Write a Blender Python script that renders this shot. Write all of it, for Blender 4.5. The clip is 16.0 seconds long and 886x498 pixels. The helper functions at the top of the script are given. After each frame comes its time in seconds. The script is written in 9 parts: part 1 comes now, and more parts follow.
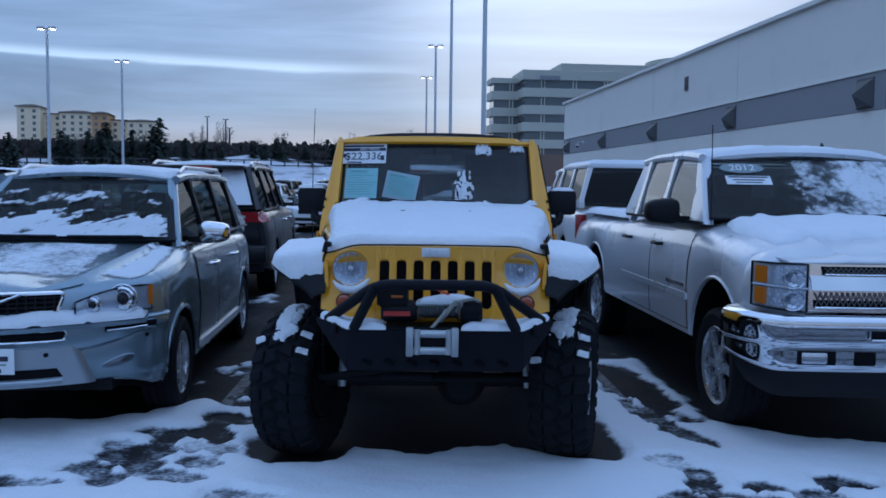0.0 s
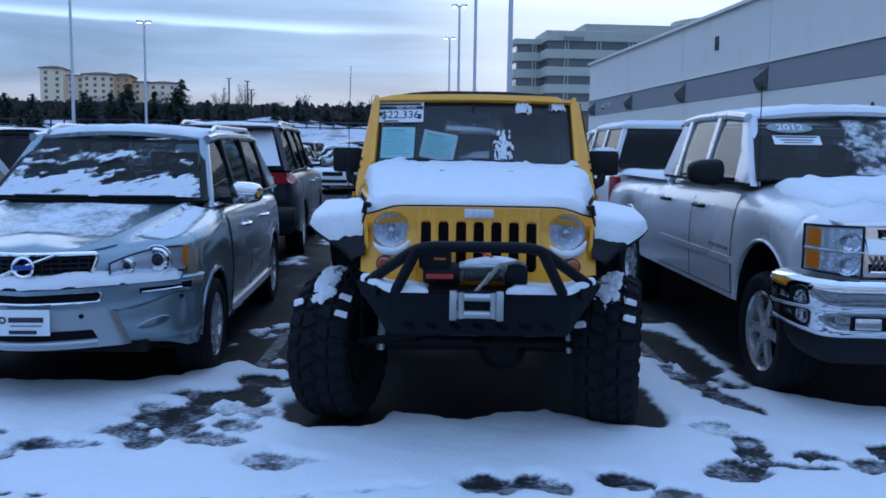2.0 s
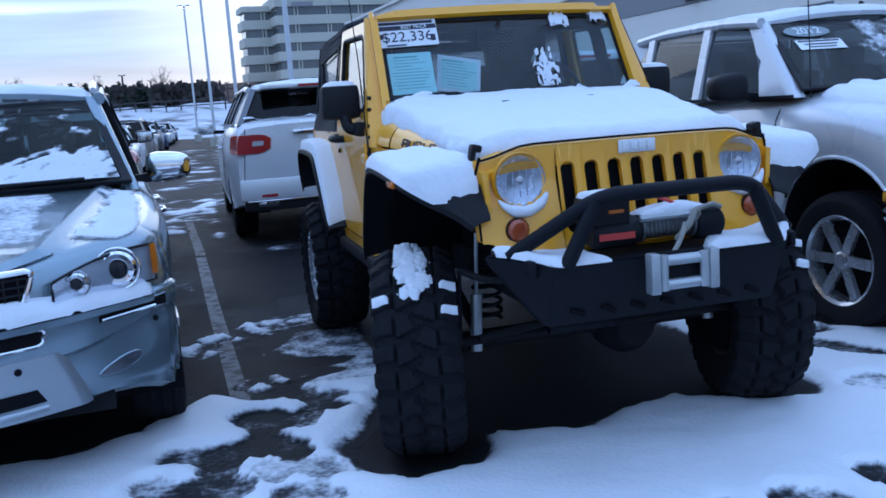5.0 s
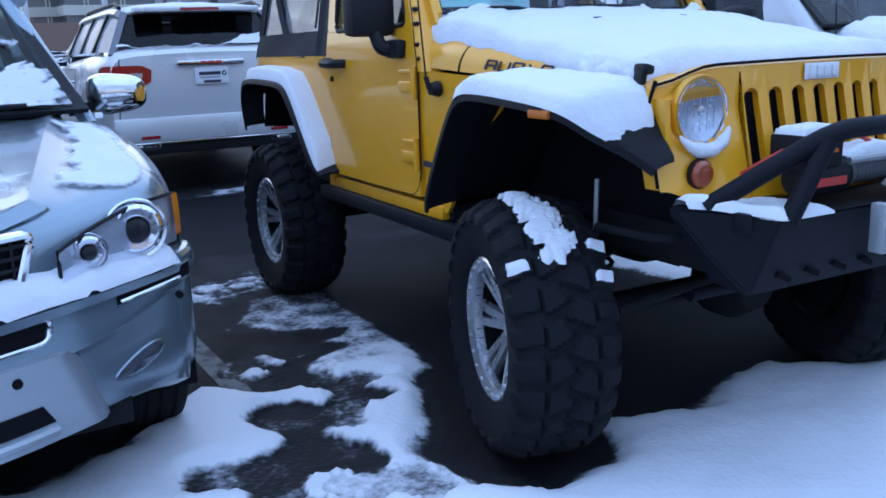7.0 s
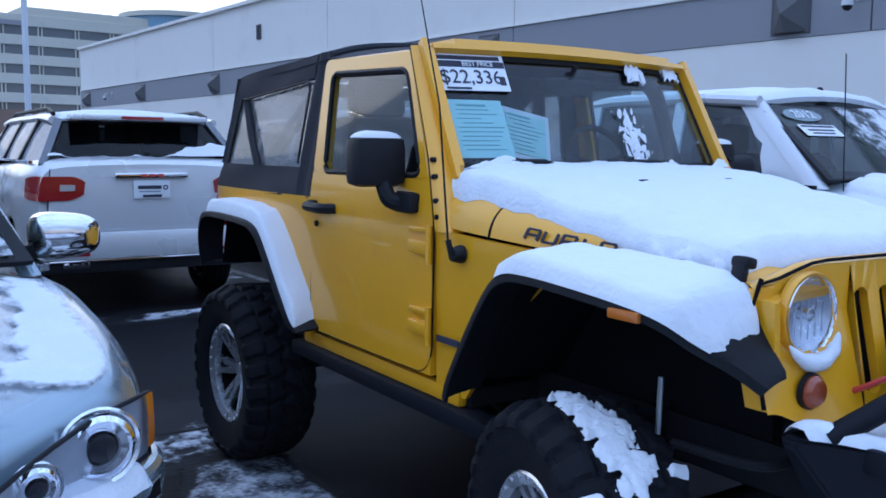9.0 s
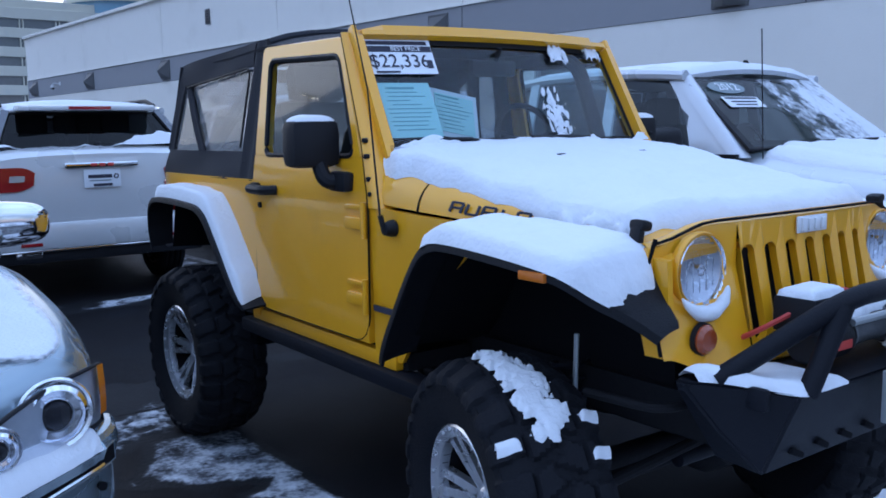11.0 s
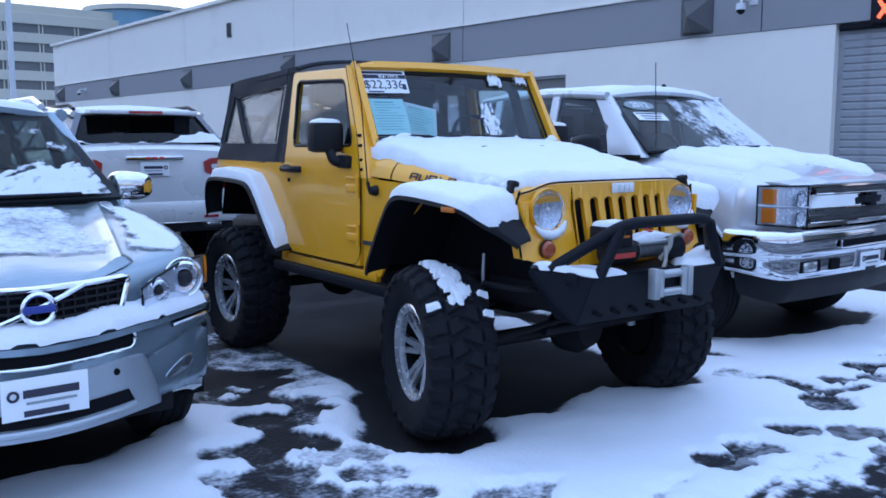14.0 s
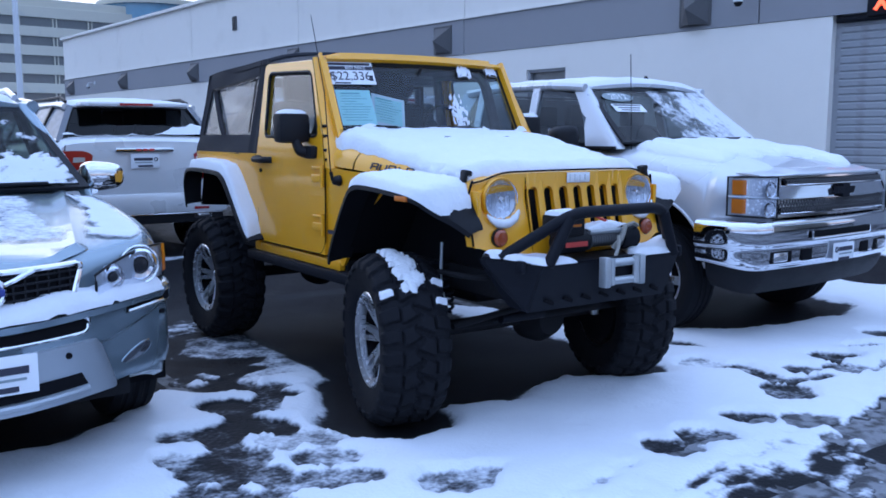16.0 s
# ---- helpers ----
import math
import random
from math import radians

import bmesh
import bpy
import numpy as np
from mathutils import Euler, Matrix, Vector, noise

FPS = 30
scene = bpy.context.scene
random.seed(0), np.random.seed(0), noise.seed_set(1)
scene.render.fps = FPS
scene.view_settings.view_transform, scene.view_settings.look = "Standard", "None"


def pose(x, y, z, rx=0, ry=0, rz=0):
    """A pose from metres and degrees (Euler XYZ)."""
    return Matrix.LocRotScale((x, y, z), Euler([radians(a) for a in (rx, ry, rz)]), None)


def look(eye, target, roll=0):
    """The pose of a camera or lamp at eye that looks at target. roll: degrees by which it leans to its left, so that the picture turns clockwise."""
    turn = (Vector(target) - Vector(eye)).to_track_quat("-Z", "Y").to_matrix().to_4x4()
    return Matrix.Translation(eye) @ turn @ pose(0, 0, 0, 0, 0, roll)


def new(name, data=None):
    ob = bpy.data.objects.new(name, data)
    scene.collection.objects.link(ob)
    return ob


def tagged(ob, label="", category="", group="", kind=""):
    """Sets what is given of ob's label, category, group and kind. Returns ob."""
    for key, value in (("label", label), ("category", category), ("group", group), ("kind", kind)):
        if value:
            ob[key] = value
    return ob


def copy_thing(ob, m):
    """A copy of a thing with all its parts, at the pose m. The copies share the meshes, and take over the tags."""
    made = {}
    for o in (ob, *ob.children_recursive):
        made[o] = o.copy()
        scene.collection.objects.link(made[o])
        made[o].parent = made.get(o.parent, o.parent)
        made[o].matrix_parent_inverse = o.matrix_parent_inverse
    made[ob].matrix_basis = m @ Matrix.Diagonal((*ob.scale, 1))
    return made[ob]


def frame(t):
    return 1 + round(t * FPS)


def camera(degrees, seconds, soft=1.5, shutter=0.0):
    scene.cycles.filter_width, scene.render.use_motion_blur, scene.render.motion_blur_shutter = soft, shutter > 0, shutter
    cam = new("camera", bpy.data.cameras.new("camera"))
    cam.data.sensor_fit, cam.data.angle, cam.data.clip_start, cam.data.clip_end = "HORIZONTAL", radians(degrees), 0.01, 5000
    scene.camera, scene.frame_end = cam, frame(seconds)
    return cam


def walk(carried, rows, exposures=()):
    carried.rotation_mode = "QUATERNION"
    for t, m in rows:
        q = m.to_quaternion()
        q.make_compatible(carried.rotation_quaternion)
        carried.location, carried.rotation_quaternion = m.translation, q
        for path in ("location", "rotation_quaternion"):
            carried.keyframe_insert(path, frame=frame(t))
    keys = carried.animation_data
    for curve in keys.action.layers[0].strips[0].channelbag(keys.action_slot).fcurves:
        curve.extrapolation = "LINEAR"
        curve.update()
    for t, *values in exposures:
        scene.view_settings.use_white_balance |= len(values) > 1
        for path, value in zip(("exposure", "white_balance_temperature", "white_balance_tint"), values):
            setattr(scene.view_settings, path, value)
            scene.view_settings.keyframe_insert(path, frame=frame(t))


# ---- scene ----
cam = camera(53.1, 16.0, soft=1.7)
PATH = [
    (0, (0.002, 0.124, 1.635), (0.011, 2.119, 1.489), 0.7),
    (0.5, (0.044, 0.126, 1.627), (0.047, 2.122, 1.498), 0.7),
    (1, (0.089, 0.114, 1.627), (0.108, 2.111, 1.505), 1.0),
    (1.5, (0.066, 0.123, 1.622), (0.062, 2.116, 1.463), 0.9),
    (2, (-0.116, 0.264, 1.613), (-0.153, 2.251, 1.383), 0.8),
    (2.5, (-0.339, 0.458, 1.592), (-0.295, 2.436, 1.304), -0.4),
    (3, (-0.503, 0.755, 1.544), (-0.556, 2.738, 1.296), -0.7),
    (3.5, (-0.759, 1.05, 1.511), (-0.761, 3.036, 1.27), 0.4),
    (3.7, (-0.886, 1.148, 1.525), (-0.766, 3.122, 1.228), -1.5),
    (5.8, (-2.032, 2.339, 1.412), (-1.465, 4.23, 1.091), -3.3),
    (6, (-2.121, 2.456, 1.41), (-1.616, 4.354, 1.032), -3.5),
    (6.5, (-2.339, 2.734, 1.42), (-1.586, 4.542, 1.013), -3.7),
    (7, (-2.408, 3.017, 1.385), (-1.495, 4.739, 0.936), -2.2),
    (7.5, (-2.406, 3.365, 1.43), (-1.501, 5.097, 1.005), -0.8),
    (8, (-2.429, 3.646, 1.51), (-1.31, 5.274, 1.199), -1.3),
    (8.5, (-2.442, 3.711, 1.549), (-1.311, 5.342, 1.298), -0.8),
    (9, (-2.425, 3.69, 1.561), (-1.329, 5.347, 1.337), 0.6),
    (9.5, (-2.414, 3.686, 1.551), (-1.284, 5.316, 1.296), 0.6),
    (9.7, (-2.408, 3.687, 1.545), (-1.259, 5.3, 1.262), 0.4),
    (11.8, (-2.616, 3.129, 1.57), (-1.454, 4.736, 1.312), -1.4),
    (12, (-2.699, 3.025, 1.565), (-1.522, 4.621, 1.306), -0.7),
    (12.5, (-2.893, 2.738, 1.532), (-1.772, 4.38, 1.318), -0.3),
    (13, (-3.025, 2.428, 1.51), (-1.971, 4.108, 1.251), 1.1),
    (13.5, (-3.208, 2.126, 1.479), (-2.036, 3.728, 1.234), 0.7),
    (14, (-3.326, 1.846, 1.496), (-2.176, 3.464, 1.253), -0.0),
    (14.5, (-3.273, 1.63, 1.467), (-2.128, 3.24, 1.156), 1.2),
    (15, (-3.261, 1.612, 1.498), (-2.136, 3.241, 1.216), 1.0),
    (15.5, (-3.219, 1.628, 1.489), (-2.076, 3.255, 1.27), 0.9),
    (16, (-3.133, 1.63, 1.479), (-2.008, 3.263, 1.222), -0.0),
]
EXPOSURES = [(0.0, -0.66, 5800, 5), (1.0, -0.66, 5800, 5), (1.5, -0.6, 5800, 5), (2.5, -0.15, 5850, 5), (3.7, -0.08, 5900, 6), (5.8, 0.1, 5850, 7), (6.5, 0.15, 5850, 7), (7.0, 0.3, 6150, 10), (7.5, 0.36, 6100, 8), (8.0, 0.38, 6200, 10), (9.0, 0.22, 6250, 10), (12.5, 0.13, 6300, 10), (14.0, 0.32, 6250, 11), (15.0, 0.45, 6200, 12), (16.0, 0.30, 6200, 12)]
walk(cam, [(t, look(eye, target, roll)) for t, eye, target, roll in PATH], EXPOSURES)

# ---- world and light: an overcast winter dusk ----
world = bpy.data.worlds.new("dusk_sky")
scene.world = world
world.use_nodes = True
wn, wl = world.node_tree.nodes, world.node_tree.links
wn.clear()


def wnode(kind, **values):
    n = wn.new(kind)
    for key, value in values.items():
        n.inputs[key].default_value = value
    return n


SUN_ELEVATION, SUN_TURN = radians(24), radians(-12)
sky = wnode("ShaderNodeTexSky")
sky.sky_type, sky.sun_disc = "NISHITA", False
sky.sun_elevation, sky.sun_rotation, sky.air_density, sky.dust_density = SUN_ELEVATION, -SUN_TURN, 1.2, 2.0
co = wnode("ShaderNodeTexCoord")
split = wnode("ShaderNodeSeparateXYZ")
wl.new(co.outputs["Generated"], split.inputs[0])
# long flat cloud banks: noise stretched along the horizon
stretch = wnode("ShaderNodeMapping")
stretch.inputs["Scale"].default_value = (1.1, 1.1, 11.0)
wl.new(co.outputs["Generated"], stretch.inputs[0])
banks = wnode("ShaderNodeTexNoise", Scale=1.7, Detail=6.0, Roughness=0.55, Distortion=0.5)
wl.new(stretch.outputs[0], banks.inputs["Vector"])
height = wnode("ShaderNodeValToRGB")
wl.new(split.outputs["Z"], height.inputs[0])
ramp = height.color_ramp
ramp.elements[0].position, ramp.elements[0].color = 0.0, (0.42, 0.37, 0.42, 1)
ramp.elements[1].position, ramp.elements[1].color = 1.0, (0.64, 0.90, 1.46, 1)
for at, colour in ((0.04, (0.40, 0.41, 0.51, 1)), (0.08, (0.30, 0.43, 0.66, 1)), (0.14, (0.34, 0.485, 0.76, 1)), (0.25, (0.41, 0.57, 0.89, 1)), (0.5, (0.54, 0.76, 1.24, 1))):
    e = ramp.elements.new(at)
    e.color = colour
light_bank = wnode("ShaderNodeValToRGB")
light_bank.color_ramp.elements[0].position, light_bank.color_ramp.elements[0].color = 0.38, (0.82, 0.86, 0.92, 1)
light_bank.color_ramp.elements[1].position, light_bank.color_ramp.elements[1].color = 0.74, (1.62, 1.62, 1.6, 1)
wl.new(banks.outputs["Fac"], light_bank.inputs[0])
clouds = wnode("ShaderNodeMix")
clouds.data_type, clouds.blend_type = "RGBA", "MULTIPLY"
clouds.inputs[0].default_value = 1.0
wl.new(height.outputs[0], clouds.inputs[6])
wl.new(light_bank.outputs[0], clouds.inputs[7])
# the thin bright cloud where the sun stands behind the cover
glow_at = wnode("ShaderNodeVectorMath")
glow_at.operation = "DOT_PRODUCT"
glow_dir = Vector((math.sin(radians(10.5)) * math.cos(radians(11)), math.cos(radians(10.5)) * math.cos(radians(11)), math.sin(radians(11))))
glow_at.inputs[1].default_value = glow_dir
wl.new(co.outputs["Generated"], glow_at.inputs[0])
glow = wnode("ShaderNodeMapRange")
glow.interpolation_type = "SMOOTHERSTEP"
for key, value in (("From Min", 0.955), ("From Max", 1.0), ("To Min", 0.0), ("To Max", 1.0)):
    glow.inputs[key].default_value = value
wl.new(glow_at.outputs["Value"], glow.inputs["Value"])
sunny = wnode("ShaderNodeMix")
sunny.data_type, sunny.blend_type = "RGBA", "ADD"
wl.new(glow.outputs[0], sunny.inputs[0])
wl.new(clouds.outputs[2], sunny.inputs[6])
sunny.inputs[7].default_value = (0.42, 0.40, 0.39, 1)
# a long thin rift of clear light in the cloud, low over the horizon
tilt_sum = wnode("ShaderNodeMath")
tilt_sum.operation = "MULTIPLY_ADD"
tilt_sum.inputs[1].default_value = 0.012
wl.new(split.outputs["X"], tilt_sum.inputs[0])
wl.new(split.outputs["Z"], tilt_sum.inputs[2])
wave = wnode("ShaderNodeMath")
wave.operation = "MULTIPLY_ADD"
wave.inputs[1].default_value = 0.03
wl.new(banks.outputs["Fac"], wave.inputs[0])
wl.new(tilt_sum.outputs[0], wave.inputs[2])
rift = wnode("ShaderNodeValToRGB")
rift.color_ramp.elements[0].position, rift.color_ramp.elements[0].color = 0.1325, (0, 0, 0, 1)
rift.color_ramp.elements[1].position, rift.color_ramp.elements[1].color = 0.1465, (0, 0, 0, 1)
mid_rift = rift.color_ramp.elements.new(0.1375)
mid_rift.color = (0.60, 0.69, 0.78, 1)
wl.new(wave.outputs[0], rift.inputs[0])
side_fade = wnode("ShaderNodeMapRange")
for key, value in (("From Min", 0.0), ("From Max", -0.16), ("To Min", 0.0), ("To Max", 1.0)):
    side_fade.inputs[key].default_value = value
wl.new(split.outputs["X"], side_fade.inputs["Value"])
rifted = wnode("ShaderNodeMix")
rifted.data_type, rifted.blend_type = "RGBA", "ADD"
wl.new(side_fade.outputs[0], rifted.inputs[0])
wl.new(sunny.outputs[2], rifted.inputs[6])
wl.new(rift.outputs[0], rifted.inputs[7])
cover = wnode("ShaderNodeBackground", Strength=1.0)
wl.new(rifted.outputs[2], cover.inputs["Color"])
clear = wnode("ShaderNodeBackground", Strength=0.012)
wl.new(sky.outputs[0], clear.inputs["Color"])
both = wn.new("ShaderNodeAddShader")
wl.new(cover.outputs[0], both.inputs[0])
wl.new(clear.outputs[0], both.inputs[1])
world_out = wn.new("ShaderNodeOutputWorld")
wl.new(both.outputs[0], world_out.inputs["Surface"])

sun = new("sun", bpy.data.lights.new("sun", "SUN"))
sun.data.energy, sun.data.angle, sun.data.color = 0.35, radians(40), (1.0, 0.95, 0.9)
sun.matrix_world = look((0, 0, 50), Vector((0, 0, 50)) - Vector((math.sin(SUN_TURN) * math.cos(SUN_ELEVATION), math.cos(SUN_TURN) * math.cos(SUN_ELEVATION), math.sin(SUN_ELEVATION))))


# ---- materials ----
def mat(name, colour, rough=0.5, metal=0.0, vary=0.15, scale=6.0, bump=0.0, bump_scale=60.0, second=None, second_at=0.62, coat=0.0, spec=0.5, rough_vary=0.12, stretch=None, detail=5.0):
    """A node material: base colour varied at two scales, roughness variation, fine relief, and stains of a second colour."""
    m = bpy.data.materials.new(name)
    m.use_nodes = True
    nt = m.node_tree
    bsdf = nt.nodes["Principled BSDF"]
    tc = nt.nodes.new("ShaderNodeTexCoord")
    vec = tc.outputs["Object"]
    if stretch:
        mp = nt.nodes.new("ShaderNodeMapping")
        mp.inputs["Scale"].default_value = stretch
        nt.links.new(vec, mp.inputs[0])
        vec = mp.outputs[0]

    def noise_at(s, d=detail):
        n = nt.nodes.new("ShaderNodeTexNoise")
        n.inputs["Scale"].default_value, n.inputs["Detail"].default_value = s, d
        nt.links.new(vec, n.inputs["Vector"])
        return n.outputs["Fac"]

    big, small = noise_at(scale), noise_at(scale * 9)
    mix = nt.nodes.new("ShaderNodeMix")
    mix.data_type = "RGBA"
    lo = tuple(max(0.0, c * (1 - vary)) for c in colour)
    hi = tuple(min(1.0, c * (1 + vary)) for c in colour)
    mix.inputs[6].default_value, mix.inputs[7].default_value = (*lo, 1), (*hi, 1)
    blend = nt.nodes.new("ShaderNodeMath")
    blend.operation = "MULTIPLY_ADD"
    blend.inputs[1].default_value = 0.6
    nt.links.new(big, blend.inputs[0])
    half = nt.nodes.new("ShaderNodeMath")
    half.operation = "MULTIPLY"
    half.inputs[1].default_value = 0.4
    nt.links.new(small, half.inputs[0])
    nt.links.new(half.outputs[0], blend.inputs[2])
    nt.links.new(blend.outputs[0], mix.inputs[0])
    colour_out = mix.outputs[2]
    if second:
        stain = nt.nodes.new("ShaderNodeMapRange")
        stain.inputs["From Min"].default_value, stain.inputs["From Max"].default_value = second_at - 0.06, second_at + 0.10
        nt.links.new(noise_at(scale * 2.3, 8.0), stain.inputs["Value"])
        over = nt.nodes.new("ShaderNodeMix")
        over.data_type = "RGBA"
        nt.links.new(stain.outputs[0], over.inputs[0])
        nt.links.new(colour_out, over.inputs[6])
        over.inputs[7].default_value = (*second, 1)
        colour_out = over.outputs[2]
    nt.links.new(colour_out, bsdf.inputs["Base Color"])
    bsdf.inputs["Metallic"].default_value = metal
    bsdf.inputs["Specular IOR Level"].default_value = spec
    bsdf.inputs["Coat Weight"].default_value = coat
    bsdf.inputs["Coat Roughness"].default_value = 0.05
    rr = nt.nodes.new("ShaderNodeMapRange")
    rr.inputs["To Min"].default_value, rr.inputs["To Max"].default_value = max(0.02, rough - rough_vary), min(1.0, rough + rough_vary)
    nt.links.new(big, rr.inputs["Value"])
    nt.links.new(rr.outputs[0], bsdf.inputs["Roughness"])
    if bump:
        b = nt.nodes.new("ShaderNodeBump")
        b.inputs["Strength"].default_value, b.inputs["Distance"].default_value = bump, 0.01
        nt.links.new(noise_at(bump_scale, 3.0), b.inputs["Height"])
        nt.links.new(b.outputs[0], bsdf.inputs["Normal"])
    return m


def glass(name, tint, gloss=1.0):
    """Clear or tinted pane: straight-through light with a mirror gloss that grows at grazing angles."""
    m = bpy.data.materials.new(name)
    m.use_nodes = True
    nt = m.node_tree
    nt.nodes.remove(nt.nodes["Principled BSDF"])
    clear_glass = nt.nodes.new("ShaderNodeBsdfTransparent")
    clear_glass.inputs[0].default_value = (*tint, 1)
    mirror = nt.nodes.new("ShaderNodeBsdfGlossy")
    mirror.inputs["Roughness"].default_value = 0.03
    facing = nt.nodes.new("ShaderNodeLayerWeight")
    facing.inputs["Blend"].default_value = 0.5
    steep = nt.nodes.new("ShaderNodeMath")
    steep.operation = "POWER"
    steep.inputs[1].default_value = 4.0
    nt.links.new(facing.outputs["Facing"], steep.inputs[0])
    fresnel = nt.nodes.new("ShaderNodeMath")
    fresnel.operation = "MULTIPLY_ADD"
    fresnel.inputs[1].default_value, fresnel.inputs[2].default_value = 0.85 * gloss, 0.05 * gloss
    nt.links.new(steep.outputs[0], fresnel.inputs[0])
    mixed = nt.nodes.new("ShaderNodeMixShader")
    nt.links.new(fresnel.outputs[0], mixed.inputs[0])
    nt.links.new(clear_glass.outputs[0], mixed.inputs[1])
    nt.links.new(mirror.outputs[0], mixed.inputs[2])
    nt.links.new(mixed.outputs[0], nt.nodes["Material Output"].inputs["Surface"])
    return m


def hazy(name, tint, milk, amount):
    """Scuffed clear vinyl: part see-through, part milky."""
    m = glass(name, tint)
    nt = m.node_tree
    out = nt.nodes["Material Output"]
    old = out.inputs["Surface"].links[0].from_socket
    d = nt.nodes.new("ShaderNodeBsdfDiffuse")
    d.inputs[0].default_value = (*milk, 1)
    n = nt.nodes.new("ShaderNodeTexNoise")
    n.inputs["Scale"].default_value = 4.0
    f = nt.nodes.new("ShaderNodeMapRange")
    f.inputs["To Min"].default_value, f.inputs["To Max"].default_value = amount * 0.6, amount * 1.4
    nt.links.new(n.outputs["Fac"], f.inputs["Value"])
    mx = nt.nodes.new("ShaderNodeMixShader")
    nt.links.new(f.outputs[0], mx.inputs[0])
    nt.links.new(old, mx.inputs[1])
    nt.links.new(d.outputs[0], mx.inputs[2])
    nt.links.new(mx.outputs[0], out.inputs["Surface"])
    return m


def lamp_glow(name, colour, strength):
    m = bpy.data.materials.new(name)
    m.use_nodes = True
    bsdf = m.node_tree.nodes["Principled BSDF"]
    bsdf.inputs["Base Color"].default_value = (*colour, 1)
    bsdf.inputs["Emission Color"].default_value = (*colour, 1)
    bsdf.inputs["Emission Strength"].default_value = strength
    return m


ASPHALT = mat("asphalt", (0.0105, 0.0098, 0.0115), 0.62, vary=0.4, scale=0.9, bump=0.6, bump_scale=160, second=(0.0115, 0.012, 0.016), second_at=0.60, rough_vary=0.2, spec=0.08)
SNOW = mat("snow", (0.74, 0.76, 0.80), 0.75, vary=0.05, scale=2.5, bump=0.5, bump_scale=45, spec=0.3)
SNOW_THIN = mat("thin_snow", (0.74, 0.77, 0.82), 0.8, vary=0.12, scale=9, bump=0.6, bump_scale=90, spec=0.3)
SLUSH = mat("slush", (0.20, 0.207, 0.225), 0.6, vary=0.45, scale=5, bump=0.8, bump_scale=70, second=(0.03, 0.03, 0.034), second_at=0.5)
BANK = mat("bank_snow", (0.55, 0.57, 0.62), 0.85, vary=0.2, scale=0.12, second=(0.09, 0.085, 0.085), second_at=0.56)
LINE_PAINT = mat("line_paint", (0.12, 0.124, 0.132), 0.7, vary=0.4, scale=5, second=(0.03, 0.03, 0.034), second_at=0.50)
YELLOW = mat("yellow_paint", (0.82, 0.37, 0.010), 0.32, vary=0.05, scale=1.5, coat=0.6, second=(0.70, 0.32, 0.02), second_at=0.72)
BLACK_PLASTIC = mat("black_plastic", (0.0095, 0.010, 0.013), 0.55, vary=0.3, scale=9, bump=0.25, bump_scale=260, spec=0.22)
BLACK_STEEL = mat("black_steel", (0.0085, 0.0095, 0.014), 0.58, vary=0.3, scale=6, bump=0.2, bump_scale=140, spec=0.15)
CHASSIS = mat("chassis", (0.012, 0.012, 0.014), 0.8, vary=0.4, scale=8, bump=0.3, spec=0.15)
RUBBER = mat("rubber", (0.0105, 0.0110, 0.0140), 0.75, vary=0.35, scale=11, bump=0.35, bump_scale=120, second=(0.013, 0.0135, 0.017), second_at=0.70, spec=0.12)
FABRIC = mat("soft_top_fabric", (0.012, 0.013, 0.019), 0.85, vary=0.2, scale=5, bump=0.4, bump_scale=300)
SEAT_CLOTH = mat("seat_cloth", (0.022, 0.023, 0.025), 0.9, vary=0.25, scale=8, bump=0.3, bump_scale=200)
SEAT_TAN = mat("seat_tan", (0.24, 0.20, 0.15), 0.8, vary=0.2, scale=8)
ALLOY = mat("alloy", (0.58, 0.59, 0.62), 0.28, metal=0.8, vary=0.2, scale=9, second=(0.25, 0.25, 0.25), second_at=0.70)
CHROME = mat("chrome", (0.80, 0.81, 0.84), 0.08, metal=1.0, vary=0.06, scale=5, rough_vary=0.04)
ZINC = mat("zinc", (0.50, 0.53, 0.55), 0.45, metal=0.7, vary=0.2, scale=14, bump=0.2, bump_scale=120)
SILVER_BLUE = mat("silver_blue_paint", (0.255, 0.325, 0.375), 0.24, metal=0.66, vary=0.06, scale=1.6, coat=0.5)
SKID_SILVER = mat("skid_silver", (0.40, 0.44, 0.48), 0.34, metal=0.6, vary=0.08, scale=3)
SILVER = mat("silver_paint", (0.60, 0.62, 0.66), 0.30, metal=0.22, vary=0.05, scale=1.6, coat=0.5)
PEARL = mat("pearl_paint", (0.66, 0.67, 0.68), 0.3, metal=0.2, vary=0.05, scale=1.4, coat=0.5)
WHITE_PAINT = mat("white_paint", (0.74, 0.75, 0.77), 0.3, vary=0.04, scale=1.4, coat=0.4)
DARK_PAINT = mat("dark_paint", (0.014, 0.014, 0.018), 0.3, metal=0.2, vary=0.2, scale=1.4, coat=0.3)
GREY_PAINT = mat("grey_paint", (0.12, 0.125, 0.14), 0.28, metal=0.4, vary=0.1, scale=1.4, coat=0.5)
GOLD_PAINT = mat("champagne_paint", (0.30, 0.27, 0.23), 0.3, metal=0.4, vary=0.1, scale=1.4, coat=0.5)
BLUE_PAINT = mat("blue_paint", (0.05, 0.09, 0.18), 0.3, metal=0.4, vary=0.1, scale=1.4, coat=0.5)
RED_PAINT = mat("red_paint", (0.28, 0.02, 0.02), 0.3, metal=0.2, vary=0.1, scale=1.4, coat=0.5)
GLASS = glass("clear_glass", (0.66, 0.78, 0.81), 1.1)
TINTED = glass("tinted_glass", (0.08, 0.09, 0.10), 0.5)
SMOKED = glass("smoked_glass", (0.20, 0.23, 0.25), 1.0)
